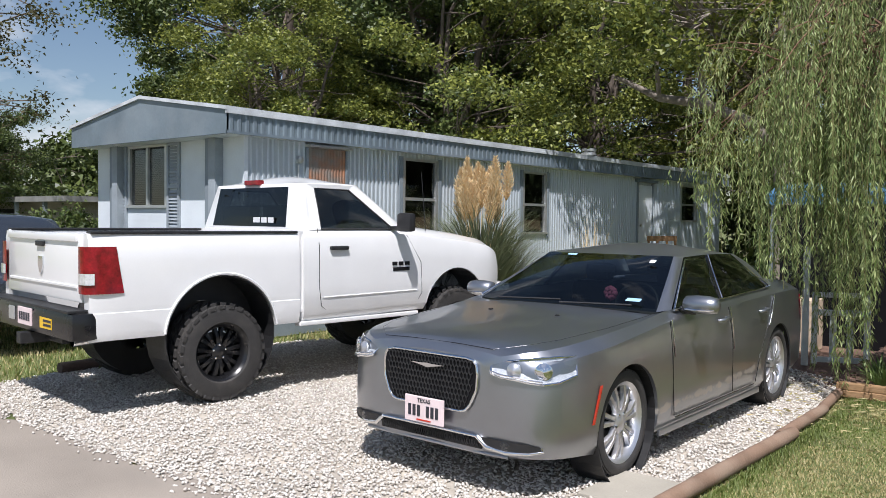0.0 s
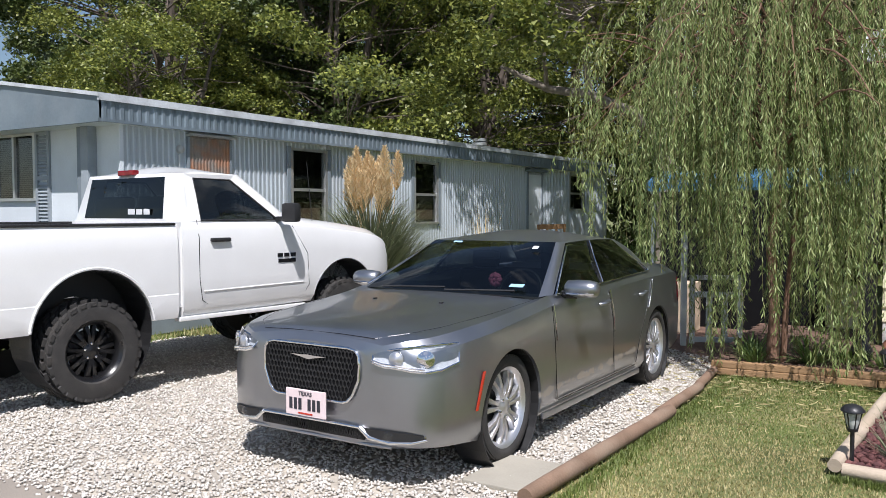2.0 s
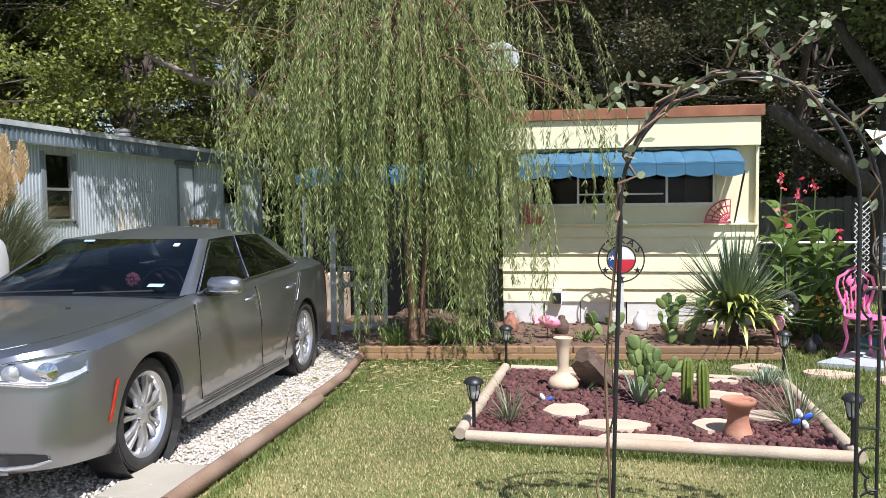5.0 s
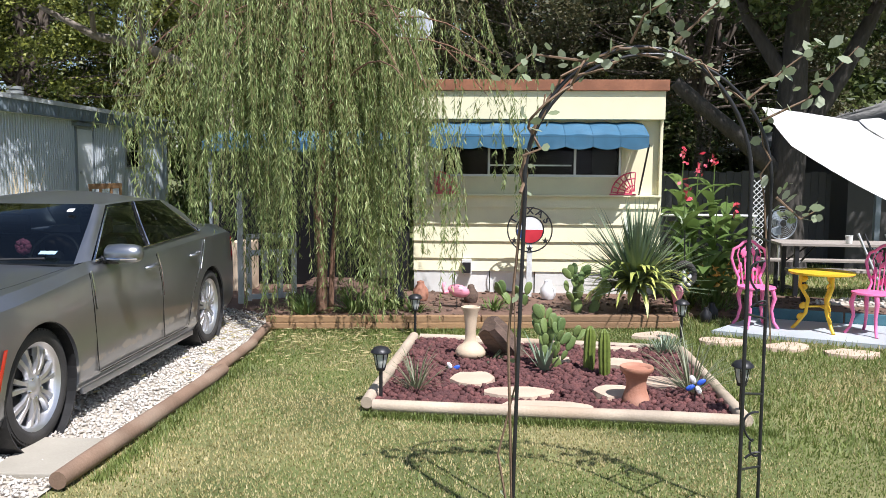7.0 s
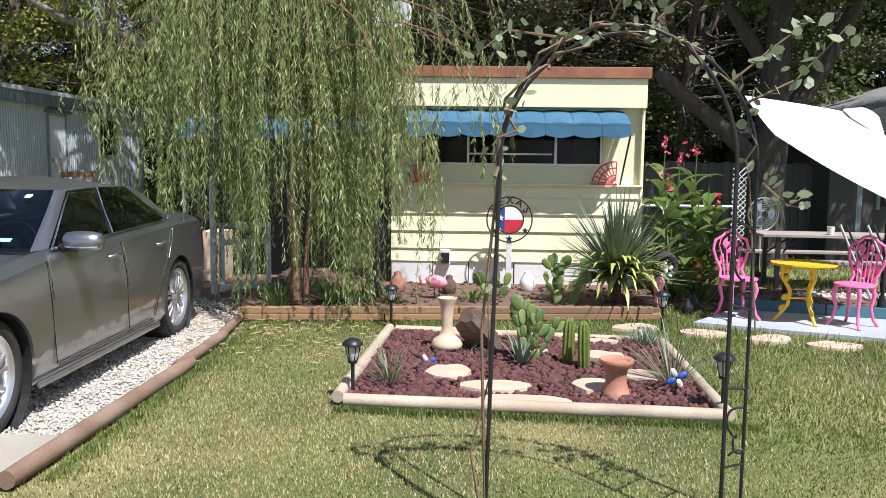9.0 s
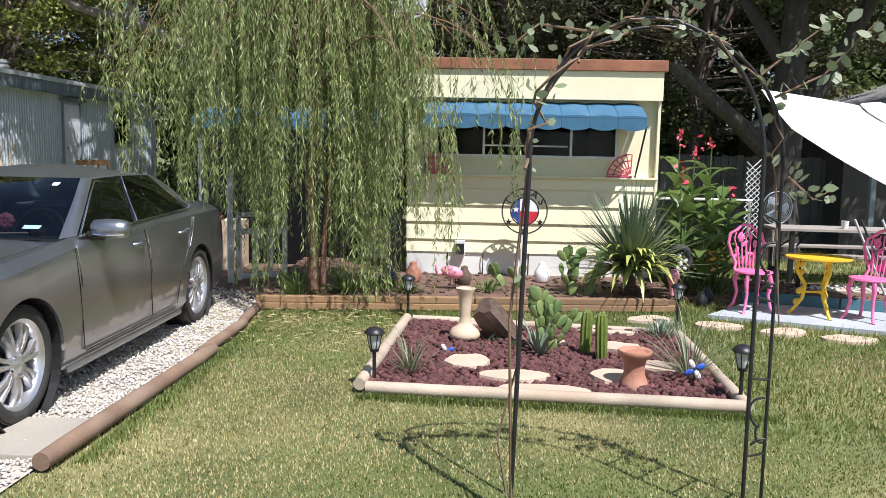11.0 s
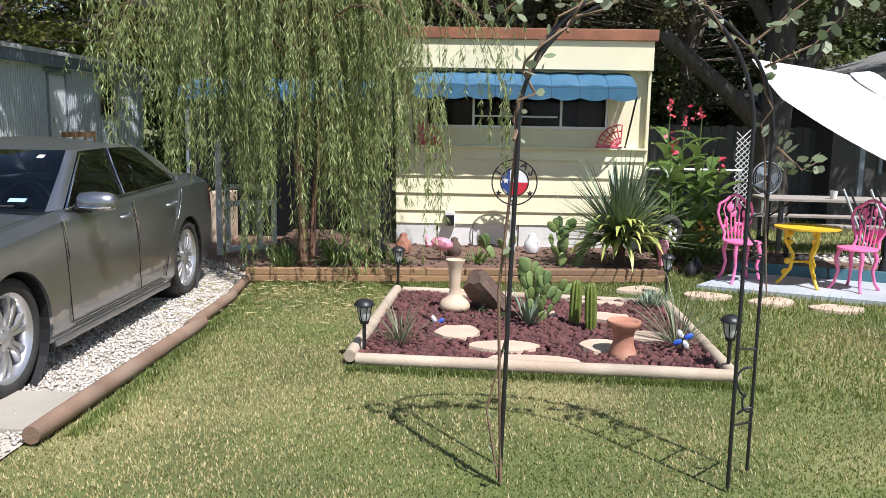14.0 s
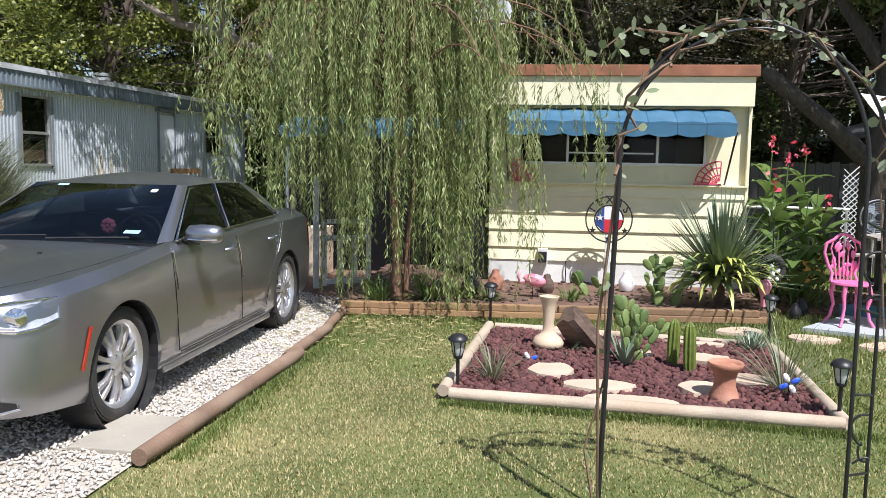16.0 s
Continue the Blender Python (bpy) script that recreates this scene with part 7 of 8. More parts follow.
def fan_bracket(x, flip):
    t = thing("fan_ornament", x, 10.86, 1.425, label="rosy red lattice fan leaning on the window ledge", category="ornament", group="fan ornaments")
    for k in range(7):
        a = radians(8 + 14 * k)
        part("rib", tubed([(0.03 * math.cos(a) * flip, 0, 0.02 + 0.03 * math.sin(a)), (0.30 * math.cos(a) * flip, 0, 0.30 * math.sin(a))], 0.008, 5), DEEPPINK, t)
    for r in (0.13, 0.22, 0.30):
        part("arc", tubed([(r * math.cos(a) * flip, 0, r * math.sin(a)) for a in np.linspace(0.1, math.pi / 2, 10)], 0.010, 5), DEEPPINK, t)
    part("base", boxed(*sorted((-0.02 * flip, 0.32 * flip)), -0.015, 0.015, 0.0, 0.022, 0.004), DEEPPINK, t)
    return t


fan_bracket(1.99, -1)
fan_bracket(-0.62, 1)
# small ornaments along the foot of the trailer
for x, y_, z_, r, m_, lab in ((-0.12, 10.0, 0.12, 0.09, DRIFT, "dark figurine in the raised bed"), (0.85, 10.35, 0.12, 0.10, WHITEVINYL, "white pebbled ornament in the raised bed"), (-1.0, 9.6, 0.12, 0.11, BLACK, "black round pot under the willow"), (2.62, 9.55, 0.0, 0.07, BLACK, "small black spotlight on the ground"), (2.75, 9.8, 0.0, 0.08, BLACK, "small dark pot at the bed's end"), (-0.75, 10.1, 0.12, 0.10, TERRA, "small terracotta pot in the raised bed")):
    ob = part("garden_ornament", lathed([(0, 0), (r * 0.8, 0), (r, r * 0.5), (r * 0.95, r * 1.3), (r * 0.5, r * 1.9), (r * 0.45, r * 2.3), (0, r * 2.5)], 16), m_, smooth=50)
    ob.matrix_basis = pose(x, y_, z_)
    tagged(ob, lab, "ornament")

# garden gate
gt = thing("garden_gate", -3.03, 10.36, 0.0, 25, label="small white wooden garden gate", category="gate")
for x0, x1, z0, z1 in ((0.0, 0.065, 0.03, 0.90), (0.585, 0.65, 0.03, 0.90), (0.065, 0.585, 0.84, 0.90), (0.065, 0.585, 0.62, 0.69), (0.065, 0.585, 0.05, 0.115)):
    part("rail", boxed(x0, x1, -0.02, 0.02, z0, z1, 0.004), WHITEWOOD, gt)
for x0 in (0.20, 0.39):
    part("picket", boxed(x0, x0 + 0.075, -0.03, -0.005, 0.06, 0.66, 0.004), WHITEWOOD, gt)
gpost = thing("gate_post", -3.10, 10.33, 0.0, 25, label="plain grey-white gate post", category="post")
part("shaft", boxed(-0.03, 0.04, -0.03, 0.04, 0.0, 1.45, 0.006), WHITEWOOD, gpost)
fp = thing("porch_wall", -2.4, 12.2, 0, label="cream porch side wall under the willow", category="wall")
part("panel", boxed(0.72, 1.12, -0.03, 0.02, 0.12, 0.72), YELLOW, fp)
# added black sheet: the dark hollow behind the gate, put into colour
part("screen", boxed(-1.6, 1.24, 0.02, 0.06, 0, 2.0), MESHSHADE, fp, "near-black sheet standing in for the shade inside the porch")
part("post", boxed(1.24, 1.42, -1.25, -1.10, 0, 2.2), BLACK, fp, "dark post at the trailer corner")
part("brick_edge", boxed(-1.2, -0.9, -0.8, -0.3, 0, 0.7, 0.01), CLAY, fp)
awning("porch_awning", -4.3, -1.2, 13.2, 12.4, 2.35, 2.15, 2.02, 9, "faded blue canvas porch awning behind the willow")
for x in (-4.2, -2.75, -1.3):
    pp = thing("porch_post", x, 12.5, 0, label="slim dark porch post under the blue awning", category="post", group="porch posts")
    part("shaft", boxed(-0.03, 0.03, -0.03, 0.03, 0, 2.10, 0.005), GREYTRIM, pp)
dishy = thing("satellite_dish", -1.15, 12.6, 2.93, label="grey satellite dish on the trailer roof", category="dish")
part("mast", tubed([(0.2, 0, 0), (0.2, 0, 0.55), (0.1, -0.05, 0.75)], 0.022, 8), DISHGREY, dishy)
bm = lathed([(0.0, 0.0), (0.15, 0.018), (0.28, 0.06), (0.29, 0.06), (0.15, 0.005), (0, -0.012)], 24)
bm.transform(pose(0.08, -0.08, 0.95, 62, 25, 0))
part("reflector", bm, DISHGREY, dishy, smooth=60)
part("feed_arm", tubed([(0.1, -0.1, 0.72), (-0.15, -0.45, 0.78), (-0.30, -0.55, 1.0)], 0.014, 6), DISHGREY, dishy)
part("feed_head", boxed(-0.35, -0.25, -0.60, -0.50, 0.98, 1.08, 0.012), DISHGREY, dishy)

# pampas grass by the long home
pg = thing("pampas_grass", -8.25, 10.55, 0, label="tall pampas grass with golden feathery plumes", category="plant")
blades(pg, "grass_blades", 2000, 2.35, 0.026, 0.75, GRASSY, 0.42, 8, 0.38, (0.95, 1.52), "long arching grey-green blades")
for k in range(26):
    x, y_ = rng.normal() * 0.19, rng.normal() * 0.25
    h = rng.uniform(1.85, 2.35)
    pl = part("plume_stalk", tubed([(x * 0.4, y_ * 0.4, 0), (x * 0.8, y_ * 0.8, h * 0.6), (x, y_, h)], [0.008, 0.007, 0.005], 5), PLUME, pg)
    n = 760
    u = rng.uniform(0, 1, n)
    rad = 0.11 * np.sin(np.pi * np.clip(u * 0.9 + 0.08, 0, 1)) * np.sqrt(rng.uniform(0, 1, n))
    an = rng.uniform(0, 2 * math.pi, n)
    cen = np.stack([x + rad * np.cos(an) + 0.05 * u * x, y_ + rad * np.sin(an) + 0.05 * u * y_, h - 0.22 + 0.62 * u], 1)
    d = np.stack([np.cos(an) * 0.45, np.sin(an) * 0.45, rng.uniform(0.4, 1.1, n)], 1)
    d /= np.linalg.norm(d, axis=1)[:, None]
    b = np.cross(d, rng.normal(size=(n, 3)))
    b /= np.linalg.norm(b, axis=1)[:, None]
    v, f = leaf_quads(cen, 0.085, 0.012, d, b)
    raw("plume", v, f, PLUME, pl, "feathery golden seed plume")

# weathered bench by the far door
bn = thing("wooden_bench", -8.75, 18.6, 0, 80, label="weathered tan wooden bench against the long home", category="bench")
part("back_rail", boxed(-0.6, 0.6, 0, 0.04, 1.28, 1.40, 0.006), TIMBER, bn)
part("seat_board", boxed(-0.6, 0.6, -0.4, 0, 0.95, 1.0, 0.006), TIMBER, bn)
for x in (-0.55, -0.2, 0.2, 0.55):
    part("slat", boxed(x - 0.03, x + 0.03, 0, 0.03, 1.0, 1.28), TIMBER, bn)
for x in (-0.55, 0.55):
    part("leg", boxed(x - 0.03, x + 0.03, -0.38, -0.3, 0, 0.95), TIMBER, bn)
    part("leg", boxed(x - 0.03, x + 0.03, -0.03, 0.03, 0, 0.95), TIMBER, bn)
tuft("dry_stalks", -8.9, 15.4, 0, "dry straw-coloured stalks against the wall", "plant", 60, 1.9, 0.02, 0.5, PLUME, 0.2, lift=(1.2, 1.55), base=0.15)

# ---- patio corner ----
sheet("patio", [(2.50, 8.86), (4.4, 8.08), (7.0, 7.0), (7.6, 8.25), (3.2, 9.72)], 0.03, PATIO, "grey painted concrete patio strip", "patio", 0.06)
ed = thing("bed_edging", 3.15, 9.76, 0, -19, label="faded teal board edging behind the patio", category="edging")
for k in range(4):
    part("board", boxed(1.05 * k, 1.05 * k + 1.03, 0, 0.04, 0, 0.15, 0.005), TEAL, ed)
sheet("mulch_bed", [(2.5, 9.9), (3.2, 9.8), (7.8, 8.26), (9, 10.0), (4.2, 11.6), (3.2, 11.9)], 0.02, SOIL, "bare red-brown mulch bed", "soil", 0.03)
for x, y_, r in ((2.48, 8.42, 0), (3.05, 8.18, 20), (3.58, 7.92, 0), (1.85, 8.66, 10)):
    ob = flagstone(x, y_, 0.26, 0.17, r, int(x * 100))
    ob.matrix_basis = pose(x, y_, -0.04, 0, 0, r)
    tagged(ob, "tan stepping stone sunk in the lawn", "stone", "stepping stones")


def garden_chair(x, y, rz, label):
    """A cast-metal chair: pierced round seat, lacy back in a curved frame, cabriole legs."""
    t = thing("garden_chair", x, y, 0.03, rz, label=label, category="chair", group="pink garden chairs")
    seat = part("seat", lathed([(0.0, 0.425), (0.19, 0.425), (0.205, 0.435), (0.20, 0.45), (0.0, 0.455)], 24), PINK, t, smooth=40)
    for k in range(4):
        a = math.pi / 4 + math.pi / 2 * k
        c, s = math.cos(a), math.sin(a)
        part("leg", tubed([(0.17 * c, 0.17 * s, 0.43), (0.20 * c, 0.20 * s, 0.33), (0.17 * c, 0.17 * s, 0.20), (0.20 * c, 0.20 * s, 0.07), (0.25 * c, 0.25 * s, 0.0)], [0.026, 0.024, 0.018, 0.016, 0.018], 8), PINK, t, smooth=60)
    frame_pts = [(-0.14, 0.16, 0.44), (-0.12, 0.19, 0.52), (-0.17, 0.20, 0.62), (-0.205, 0.21, 0.74), (-0.18, 0.22, 0.84), (-0.10, 0.225, 0.88), (-0.06, 0.23, 0.92), (0, 0.23, 0.94)]
    frame_pts += [(-x_, y_, z_) for x_, y_, z_ in frame_pts[-2::-1]]
    bk = part("backrest", tubed(frame_pts, 0.017, 8), PINK, t, smooth=60)
    r = np.random.default_rng(3)
    for k in range(15):
        cx, cz = r.uniform(-0.13, 0.13), r.uniform(0.50, 0.88)
        bm = bmesh.new()
        bmesh.ops.create_uvsphere(bm, u_segments=8, v_segments=5, radius=0.5, matrix=Matrix.Translation((cx, 0.21, cz)) @ pose(0, 0, 0, 0, r.uniform(0, 180), 0) @ Matrix.Diagonal((0.10, 0.014, 0.048, 1)))
        part("cast_leaf", bm, PINK, bk, smooth=180)
    for x0, x1 in ((-0.08, -0.15), (0.0, 0.0), (0.08, 0.15), (-0.04, -0.06), (0.04, 0.06)):
        part("cast_stem", tubed([(x0, 0.17, 0.45), (x0 * 1.1, 0.2, 0.6), (x1 * 0.9, 0.215, 0.78), (x1 * 0.7, 0.225, 0.88)], 0.008, 5), PINK, bk)
    return t


garden_chair(3.05, 9.14, 8, "pink cast-metal garden chair facing the lawn")
garden_chair(4.14, 8.80, -55, "pink cast-metal garden chair turned to the table")
bt = thing("bistro_table", 3.68, 8.98, 0.03, label="yellow cast-metal bistro table with lacy legs", category="table")
part("tabletop", lathed([(0, 0.615), (0.32, 0.615), (0.335, 0.625), (0.335, 0.64), (0.0, 0.648)], 30), YELPAINT, bt, smooth=40)
for k in range(3):
    a = math.radians(40 + 120 * k)
    c, s = math.cos(a), math.sin(a)
    lg = part("leg", tubed([(0.20 * c, 0.20 * s, 0.615), (0.21 * c, 0.21 * s, 0.48), (0.12 * c, 0.12 * s, 0.33), (0.14 * c, 0.14 * s, 0.18), (0.22 * c, 0.22 * s, 0.06), (0.27 * c, 0.27 * s, 0.0)], [0.022, 0.020, 0.022, 0.02, 0.018, 0.02], 8), YELPAINT, bt, smooth=60)
    for z, rr in ((0.55, 0.17), (0.46, 0.17), (0.26, 0.17), (0.14, 0.19)):
        bm = bmesh.new()
        bmesh.ops.create_uvsphere(bm, u_segments=8, v_segments=5, radius=0.5, matrix=Matrix.Translation((rr * c, rr * s, z)) @ pose(0, 0, 0, 20, 40, math.degrees(a)) @ Matrix.Diagonal((0.09, 0.02, 0.07, 1)))
        part("cast_leaf", bm, YELPAINT, lg, smooth=180)
    part("stretcher", tubed([(0.13 * c, 0.13 * s, 0.25), (0, 0, 0.26)], 0.012, 6), YELPAINT, bt)

pt = thing("picnic_table", 5.05, 11.7, 0, -4, label="weathered grey picnic table on black metal legs", category="table")
for k in range(5):
    part("plank", boxed(-0.92, 0.92, -0.36 + 0.145 * k, -0.225 + 0.145 * k, 0.735, 0.772, 0.005), GREYWOOD, pt)
for sgn in (-1, 1):
    for k in range(2):
        part("bench_plank", boxed(-0.92, 0.92, sgn * 0.66 - 0.12 + 0.125 * k, sgn * 0.66 - 0.005 + 0.125 * k, 0.425, 0.46, 0.005), GREYWOOD, pt)
    for x in (-0.7, 0.7):
        part("leg", boxed(x - 0.03, x + 0.03, sgn * 0.30 - 0.03, sgn * 0.30 + 0.03, 0, 0.735, 0.004), BLACK, pt)
        part("leg", boxed(x - 0.025, x + 0.025, sgn * 0.66 - 0.025, sgn * 0.66 + 0.025, 0, 0.425, 0.004), BLACK, pt)
        part("brace", tubed([(x, sgn * 0.3, 0.45), (x * 0.55, sgn * 0.1, 0.735)], 0.014, 6), BLACK, pt)
cup = tagged(part("cup", lathed([(0, 0.0), (0.04, 0), (0.05, 0.11), (0.046, 0.11), (0.038, 0.01)], 14), WHITESK, smooth=40), "pale plastic cup on the picnic table", "cup")
cup.matrix_basis = pose(5.05, 11.5, 0.774)
for x in (5.2, 5.55):
    fc = thing("folding_chair", x, 10.55, 0, label="folded metal chair frame leaning on the table", category="chair", group="folded chairs")
    part("frame_tube", tubed([(0, 0, 0), (-0.3, 0.35, 0.95)], 0.018, 8), ALU, fc, smooth=60)
    part("frame_tube", tubed([(0.08, 0, 0), (-0.22, 0.35, 0.95)], 0.014, 8), BLACK, fc, smooth=60)

# tilted white patio umbrella
um = thing("patio_umbrella", 4.94, 9.80, 0, label="tilted white canvas patio umbrella", category="umbrella")
part("pole", tubed([(0, 0, 0), (0, 0, 1.55), (-0.40, -0.22, 2.07)], 0.022, 10), BLACK, um, smooth=60)
part("base", lathed([(0, 0), (0.24, 0), (0.24, 0.04), (0.06, 0.07), (0.03, 0.2), (0, 0.2)], 20), BLACK, um, smooth=40)
lean = Vector((0.38, -0.38, 0.84)).normalized()
e1 = Vector((-0.866, 0.5, 0.0))
e1 = (e1 - lean * e1.dot(lean)).normalized()
tilt = Matrix.Translation((-0.50, -0.40, 2.24)) @ Matrix((e1, lean.cross(e1), lean)).transposed().to_4x4()
R6 = 1.24
for k in range(6):
    a0, a1 = math.pi / 3 * k, math.pi / 3 * (k + 1)
    bm = bmesh.new()
    rows = []
    for i in range(7):
        u = i / 6
        rr, zz = R6 * u, -0.44 * u ** 1.12
        rows.append([bm.verts.new(tilt @ Vector((rr * (math.cos(a0) * (1 - j / 8) + math.cos(a1) * j / 8) * (1 - 0.04 * u * math.sin(math.pi * j / 8)), rr * (math.sin(a0) * (1 - j / 8) + math.sin(a1) * j / 8) * (1 - 0.04 * u * math.sin(math.pi * j / 8)), zz - 0.03 * u * math.sin(math.pi * j / 8)))) for j in range(9)])
    for p, q in zip(rows, rows[1:]):
        for j in range(8):
            bm.faces.new((p[j], p[j + 1], q[j + 1], q[j]))
    bmesh.ops.remove_doubles(bm, verts=bm.verts, dist=1e-5)
    part("canvas_panel", bm, CANVAS, um, smooth=60)
    part("rib", tubed([tilt @ Vector((0, 0, -0.03)), tilt @ Vector((R6 * math.cos(a0), R6 * math.sin(a0), -0.46))], 0.008, 5), BLACK, um)
vent = bmesh.new()
lathe(vent, [(0.0, 0.075), (0.10, 0.06), (0.24, -0.05), (0.25, -0.07)], 6)
for v in vent.verts:
    v.co.z += 0.012 * math.sin(v.co.x * 31 + v.co.y * 17)
vent.transform(tilt)
part("vent_cap", vent, CANVAS, um)

# pedestal fan standing behind the picnic bench
pf = thing("pedestal_fan", 4.52, 12.62, 0, label="grey metal pedestal fan with a round wire cage", category="fan")
part("base", lathed([(0, 0), (0.22, 0), (0.22, 0.02), (0.05, 0.05), (0.03, 0.10), (0, 0.10)], 20), BLACK, pf, smooth=40)
part("pole", tubed([(0, 0.06, 0.05), (0, 0.06, 0.98)], 0.018, 8), ALU, pf, smooth=60)
part("motor", lathed([(0, -0.16), (0.07, -0.15), (0.085, -0.08), (0.075, 0.0), (0, 0.01)], 18, (0, 0.02, 0.98), pose(0, 0, 0, 90, 0, 12)), DISHGREY, pf, smooth=50)
face = pose(0, -0.02, 0.98, 90, 0, 12)
cage = part("cage_ring", tubed([face @ Vector((0.245 * math.cos(a), 0.245 * math.sin(a), 0)) for a in np.linspace(0, 2 * math.pi, 37)], 0.012, 6, False), DISHGREY, pf, smooth=60)
bm = bmesh.new()
for r in (0.06, 0.09, 0.12, 0.15, 0.18, 0.21):
    tube(bm, [face @ Vector((r * math.cos(a), r * math.sin(a), 0.05 * math.cos(r / 0.245 * 1.5))) for a in np.linspace(0, 2 * math.pi, 25)], 0.003, 4, False)
part("wire_guard", bm, GREYTRIM, cage)
part("centre_badge", lathed([(0, 0.062), (0.045, 0.058), (0.05, 0.045), (0, 0.04)], 16, (0, 0, 0), face), GLOSSBLK, cage)
for k in range(3):
    bm = bmesh.new()
    a = 2.1 * k
    bm.faces.new([bm.verts.new(face @ Vector((r * math.cos(a + d), r * math.sin(a + d), z))) for r, d, z in ((0.05, -0.3, -0.03), (0.20, -0.5, -0.05), (0.215, 0.1, -0.02), (0.18, 0.55, 0.0), (0.05, 0.4, 0.0))])
    part("fan_blade", bm, GREYTRIM, pf)

# dark neighbouring house, board fence, lattice and wire
nh = thing("neighbour_house", 6.6, 15.2, 0, label="low dark brown neighbouring house with grey shingle roof", category="house")
part("wall", boxed(0, 9, 0, 6, 0, 2.35), DARKSIDE, nh)
bm = bmesh.new()
outline(bm, [(-0.5, 2.3), (9.5, 2.3), (9.5, 2.42), (4.5, 3.9), (-0.5, 2.42)], 7.2, pose(0, -0.6, 0))
part("roof", bm, ROOFSH, nh)
for x in (0.25, 1.2):
    part("porch_post", boxed(x, x + 0.09, -0.55, -0.46, 0, 2.3), GREYTRIM, nh)
# window sheet on a solid wall, room shade painted in
w = part("window", boxed(0.9, 2.0, -0.03, -0.01, 1.0, 2.0), DARKIN, nh)
part("frame", boxed(0.84, 0.9, -0.05, 0, 0.95, 2.05), GREYTRIM, w)
part("frame", boxed(2.0, 2.06, -0.05, 0, 0.95, 2.05), GREYTRIM, w)
fe = thing("board_fence", 2.9, 16.2, 0, -4, label="tall weathered grey board fence under the trees", category="fence")
fb = part("fence_board", boxed(0, 0.135, 0, 0.02, 0, 1.75, 0.003), FENCEWOOD, fe)
for k in range(1, 46):
    shared("fence_board", fb, fe, 0.142 * k - 1.2, 0.003 * (k % 3), rng.uniform(-0.03, 0.03))
part("fence_rail", boxed(-1.2, 5.3, 0.025, 0.06, 1.3, 1.38), FENCEWOOD, fe)
la = thing("lattice_panel", 4.30, 13.4, 0.40, label="narrow white diamond lattice panel", category="trellis")
bm = bmesh.new()
for k in range(-2, 15):
    for d in (-1, 1):
        a_, b_ = (0, 0.09 * k), (0.22, 0.09 * k + 0.22 * d)
        if d < 0:
            a_, b_ = (0, 0.09 * k), (0.22, 0.09 * k - 0.22)
        if 0 <= min(a_[1], b_[1]) and max(a_[1], b_[1]) < 1.35:
            tube(bm, [(a_[0], 0, a_[1]), (b_[0], 0, b_[1])], 0.009, 4)
tagged(part("lattice_strips", bm, WHITEWOOD, la), kind="stuff")
pr = thing("pipe_rail", 2.55, 13.0, 0, label="thin white pipe rail behind the flowers", category="rail")
part("rail_pipe", tubed([(0, 0, 1.07), (1.75, 0.05, 1.06)], 0.022, 8), WHITEWOOD, pr, smooth=60)
for x in (0.05, 1.7):
    part("post", tubed([(x, 0.02, 0), (x, 0.02, 1.05)], 0.02, 8), ALU, pr, smooth=60)
gp2 = sheet("gravel_patch", [(4.2, 10.9), (7.5, 9.9), (8.2, 10.8), (5.0, 11.4)], 0.03, STONEDUST, "pale gravel patch by the picnic table", "gravel", 0.02)

# ---- iron garden arch with its climber ----
ar = thing("garden_arch", 0.9, 3.98, 0, label="black iron garden arch with a straggling climber", category="arch")
X0 = 0.9


def arch_line(xl, xr, y, foot=0.0, n=26):
    pts = [(xl - X0 - 0.035, y, foot), (xl - X0 - 0.015, y, 0.9), (xl - X0 + 0.005, y, 1.62)]
    mid, rx, rz = (xl + xr) / 2 - X0, (xr - xl) / 2, 0.62
    pts += [(mid - rx * math.cos(a), y, 1.66 + rz * math.sin(a)) for a in np.linspace(0.06, math.pi - 0.06, n)]
    return pts + [(xr - X0, y, 1.62), (xr - X0, y, 0.9), (xr - X0, y, foot)]


front, back = arch_line(0.225, 1.265, -0.12), arch_line(0.235, 1.43, 0.10)
part("hoop", tubed(front, 0.0095, 8), BLACK, ar, smooth=60)
part("hoop", tubed(back, 0.0085, 8), BLACK, ar, smooth=60)
for z in (0.25, 0.62, 1.0, 1.38):
    part("crossbar", tubed([(0.365, -0.12, z + 0.06), (0.53, 0.10, z)], 0.006, 6), BLACK, ar)
for z in (0.42, 1.16):
    for s in (-1, 1):
        part("scroll", tubed([(0.45 + s * (0.012 + 0.038 * u) * math.cos(5.5 * u), -0.01 + 0.02 * s, z + s * 0.11 * u - 0.035 * math.sin(5.5 * u)) for u in np.linspace(0, 1, 16)], 0.006, 5), BLACK, ar)
stems = []
for seed, frm, off in ((1, front, 0.015), (2, front, 0.02), (3, back, 0.02), (5, front, 0.03)):
    r = np.random.default_rng(seed)
    i0, i1 = (2, 24) if seed != 2 else (0, 9)
    if seed == 3:
        i0, i1 = 9, 31
    pts = [(p[0] + r.normal() * off, p[1] + r.normal() * off, p[2] + r.normal() * off * 0.7) for p in frm[i0:i1]]
    stems.append(pts)
    part("vine_stem", tubed(pts, list(np.linspace(0.008, 0.004, len(pts))), 5), VINE, ar, smooth=60)
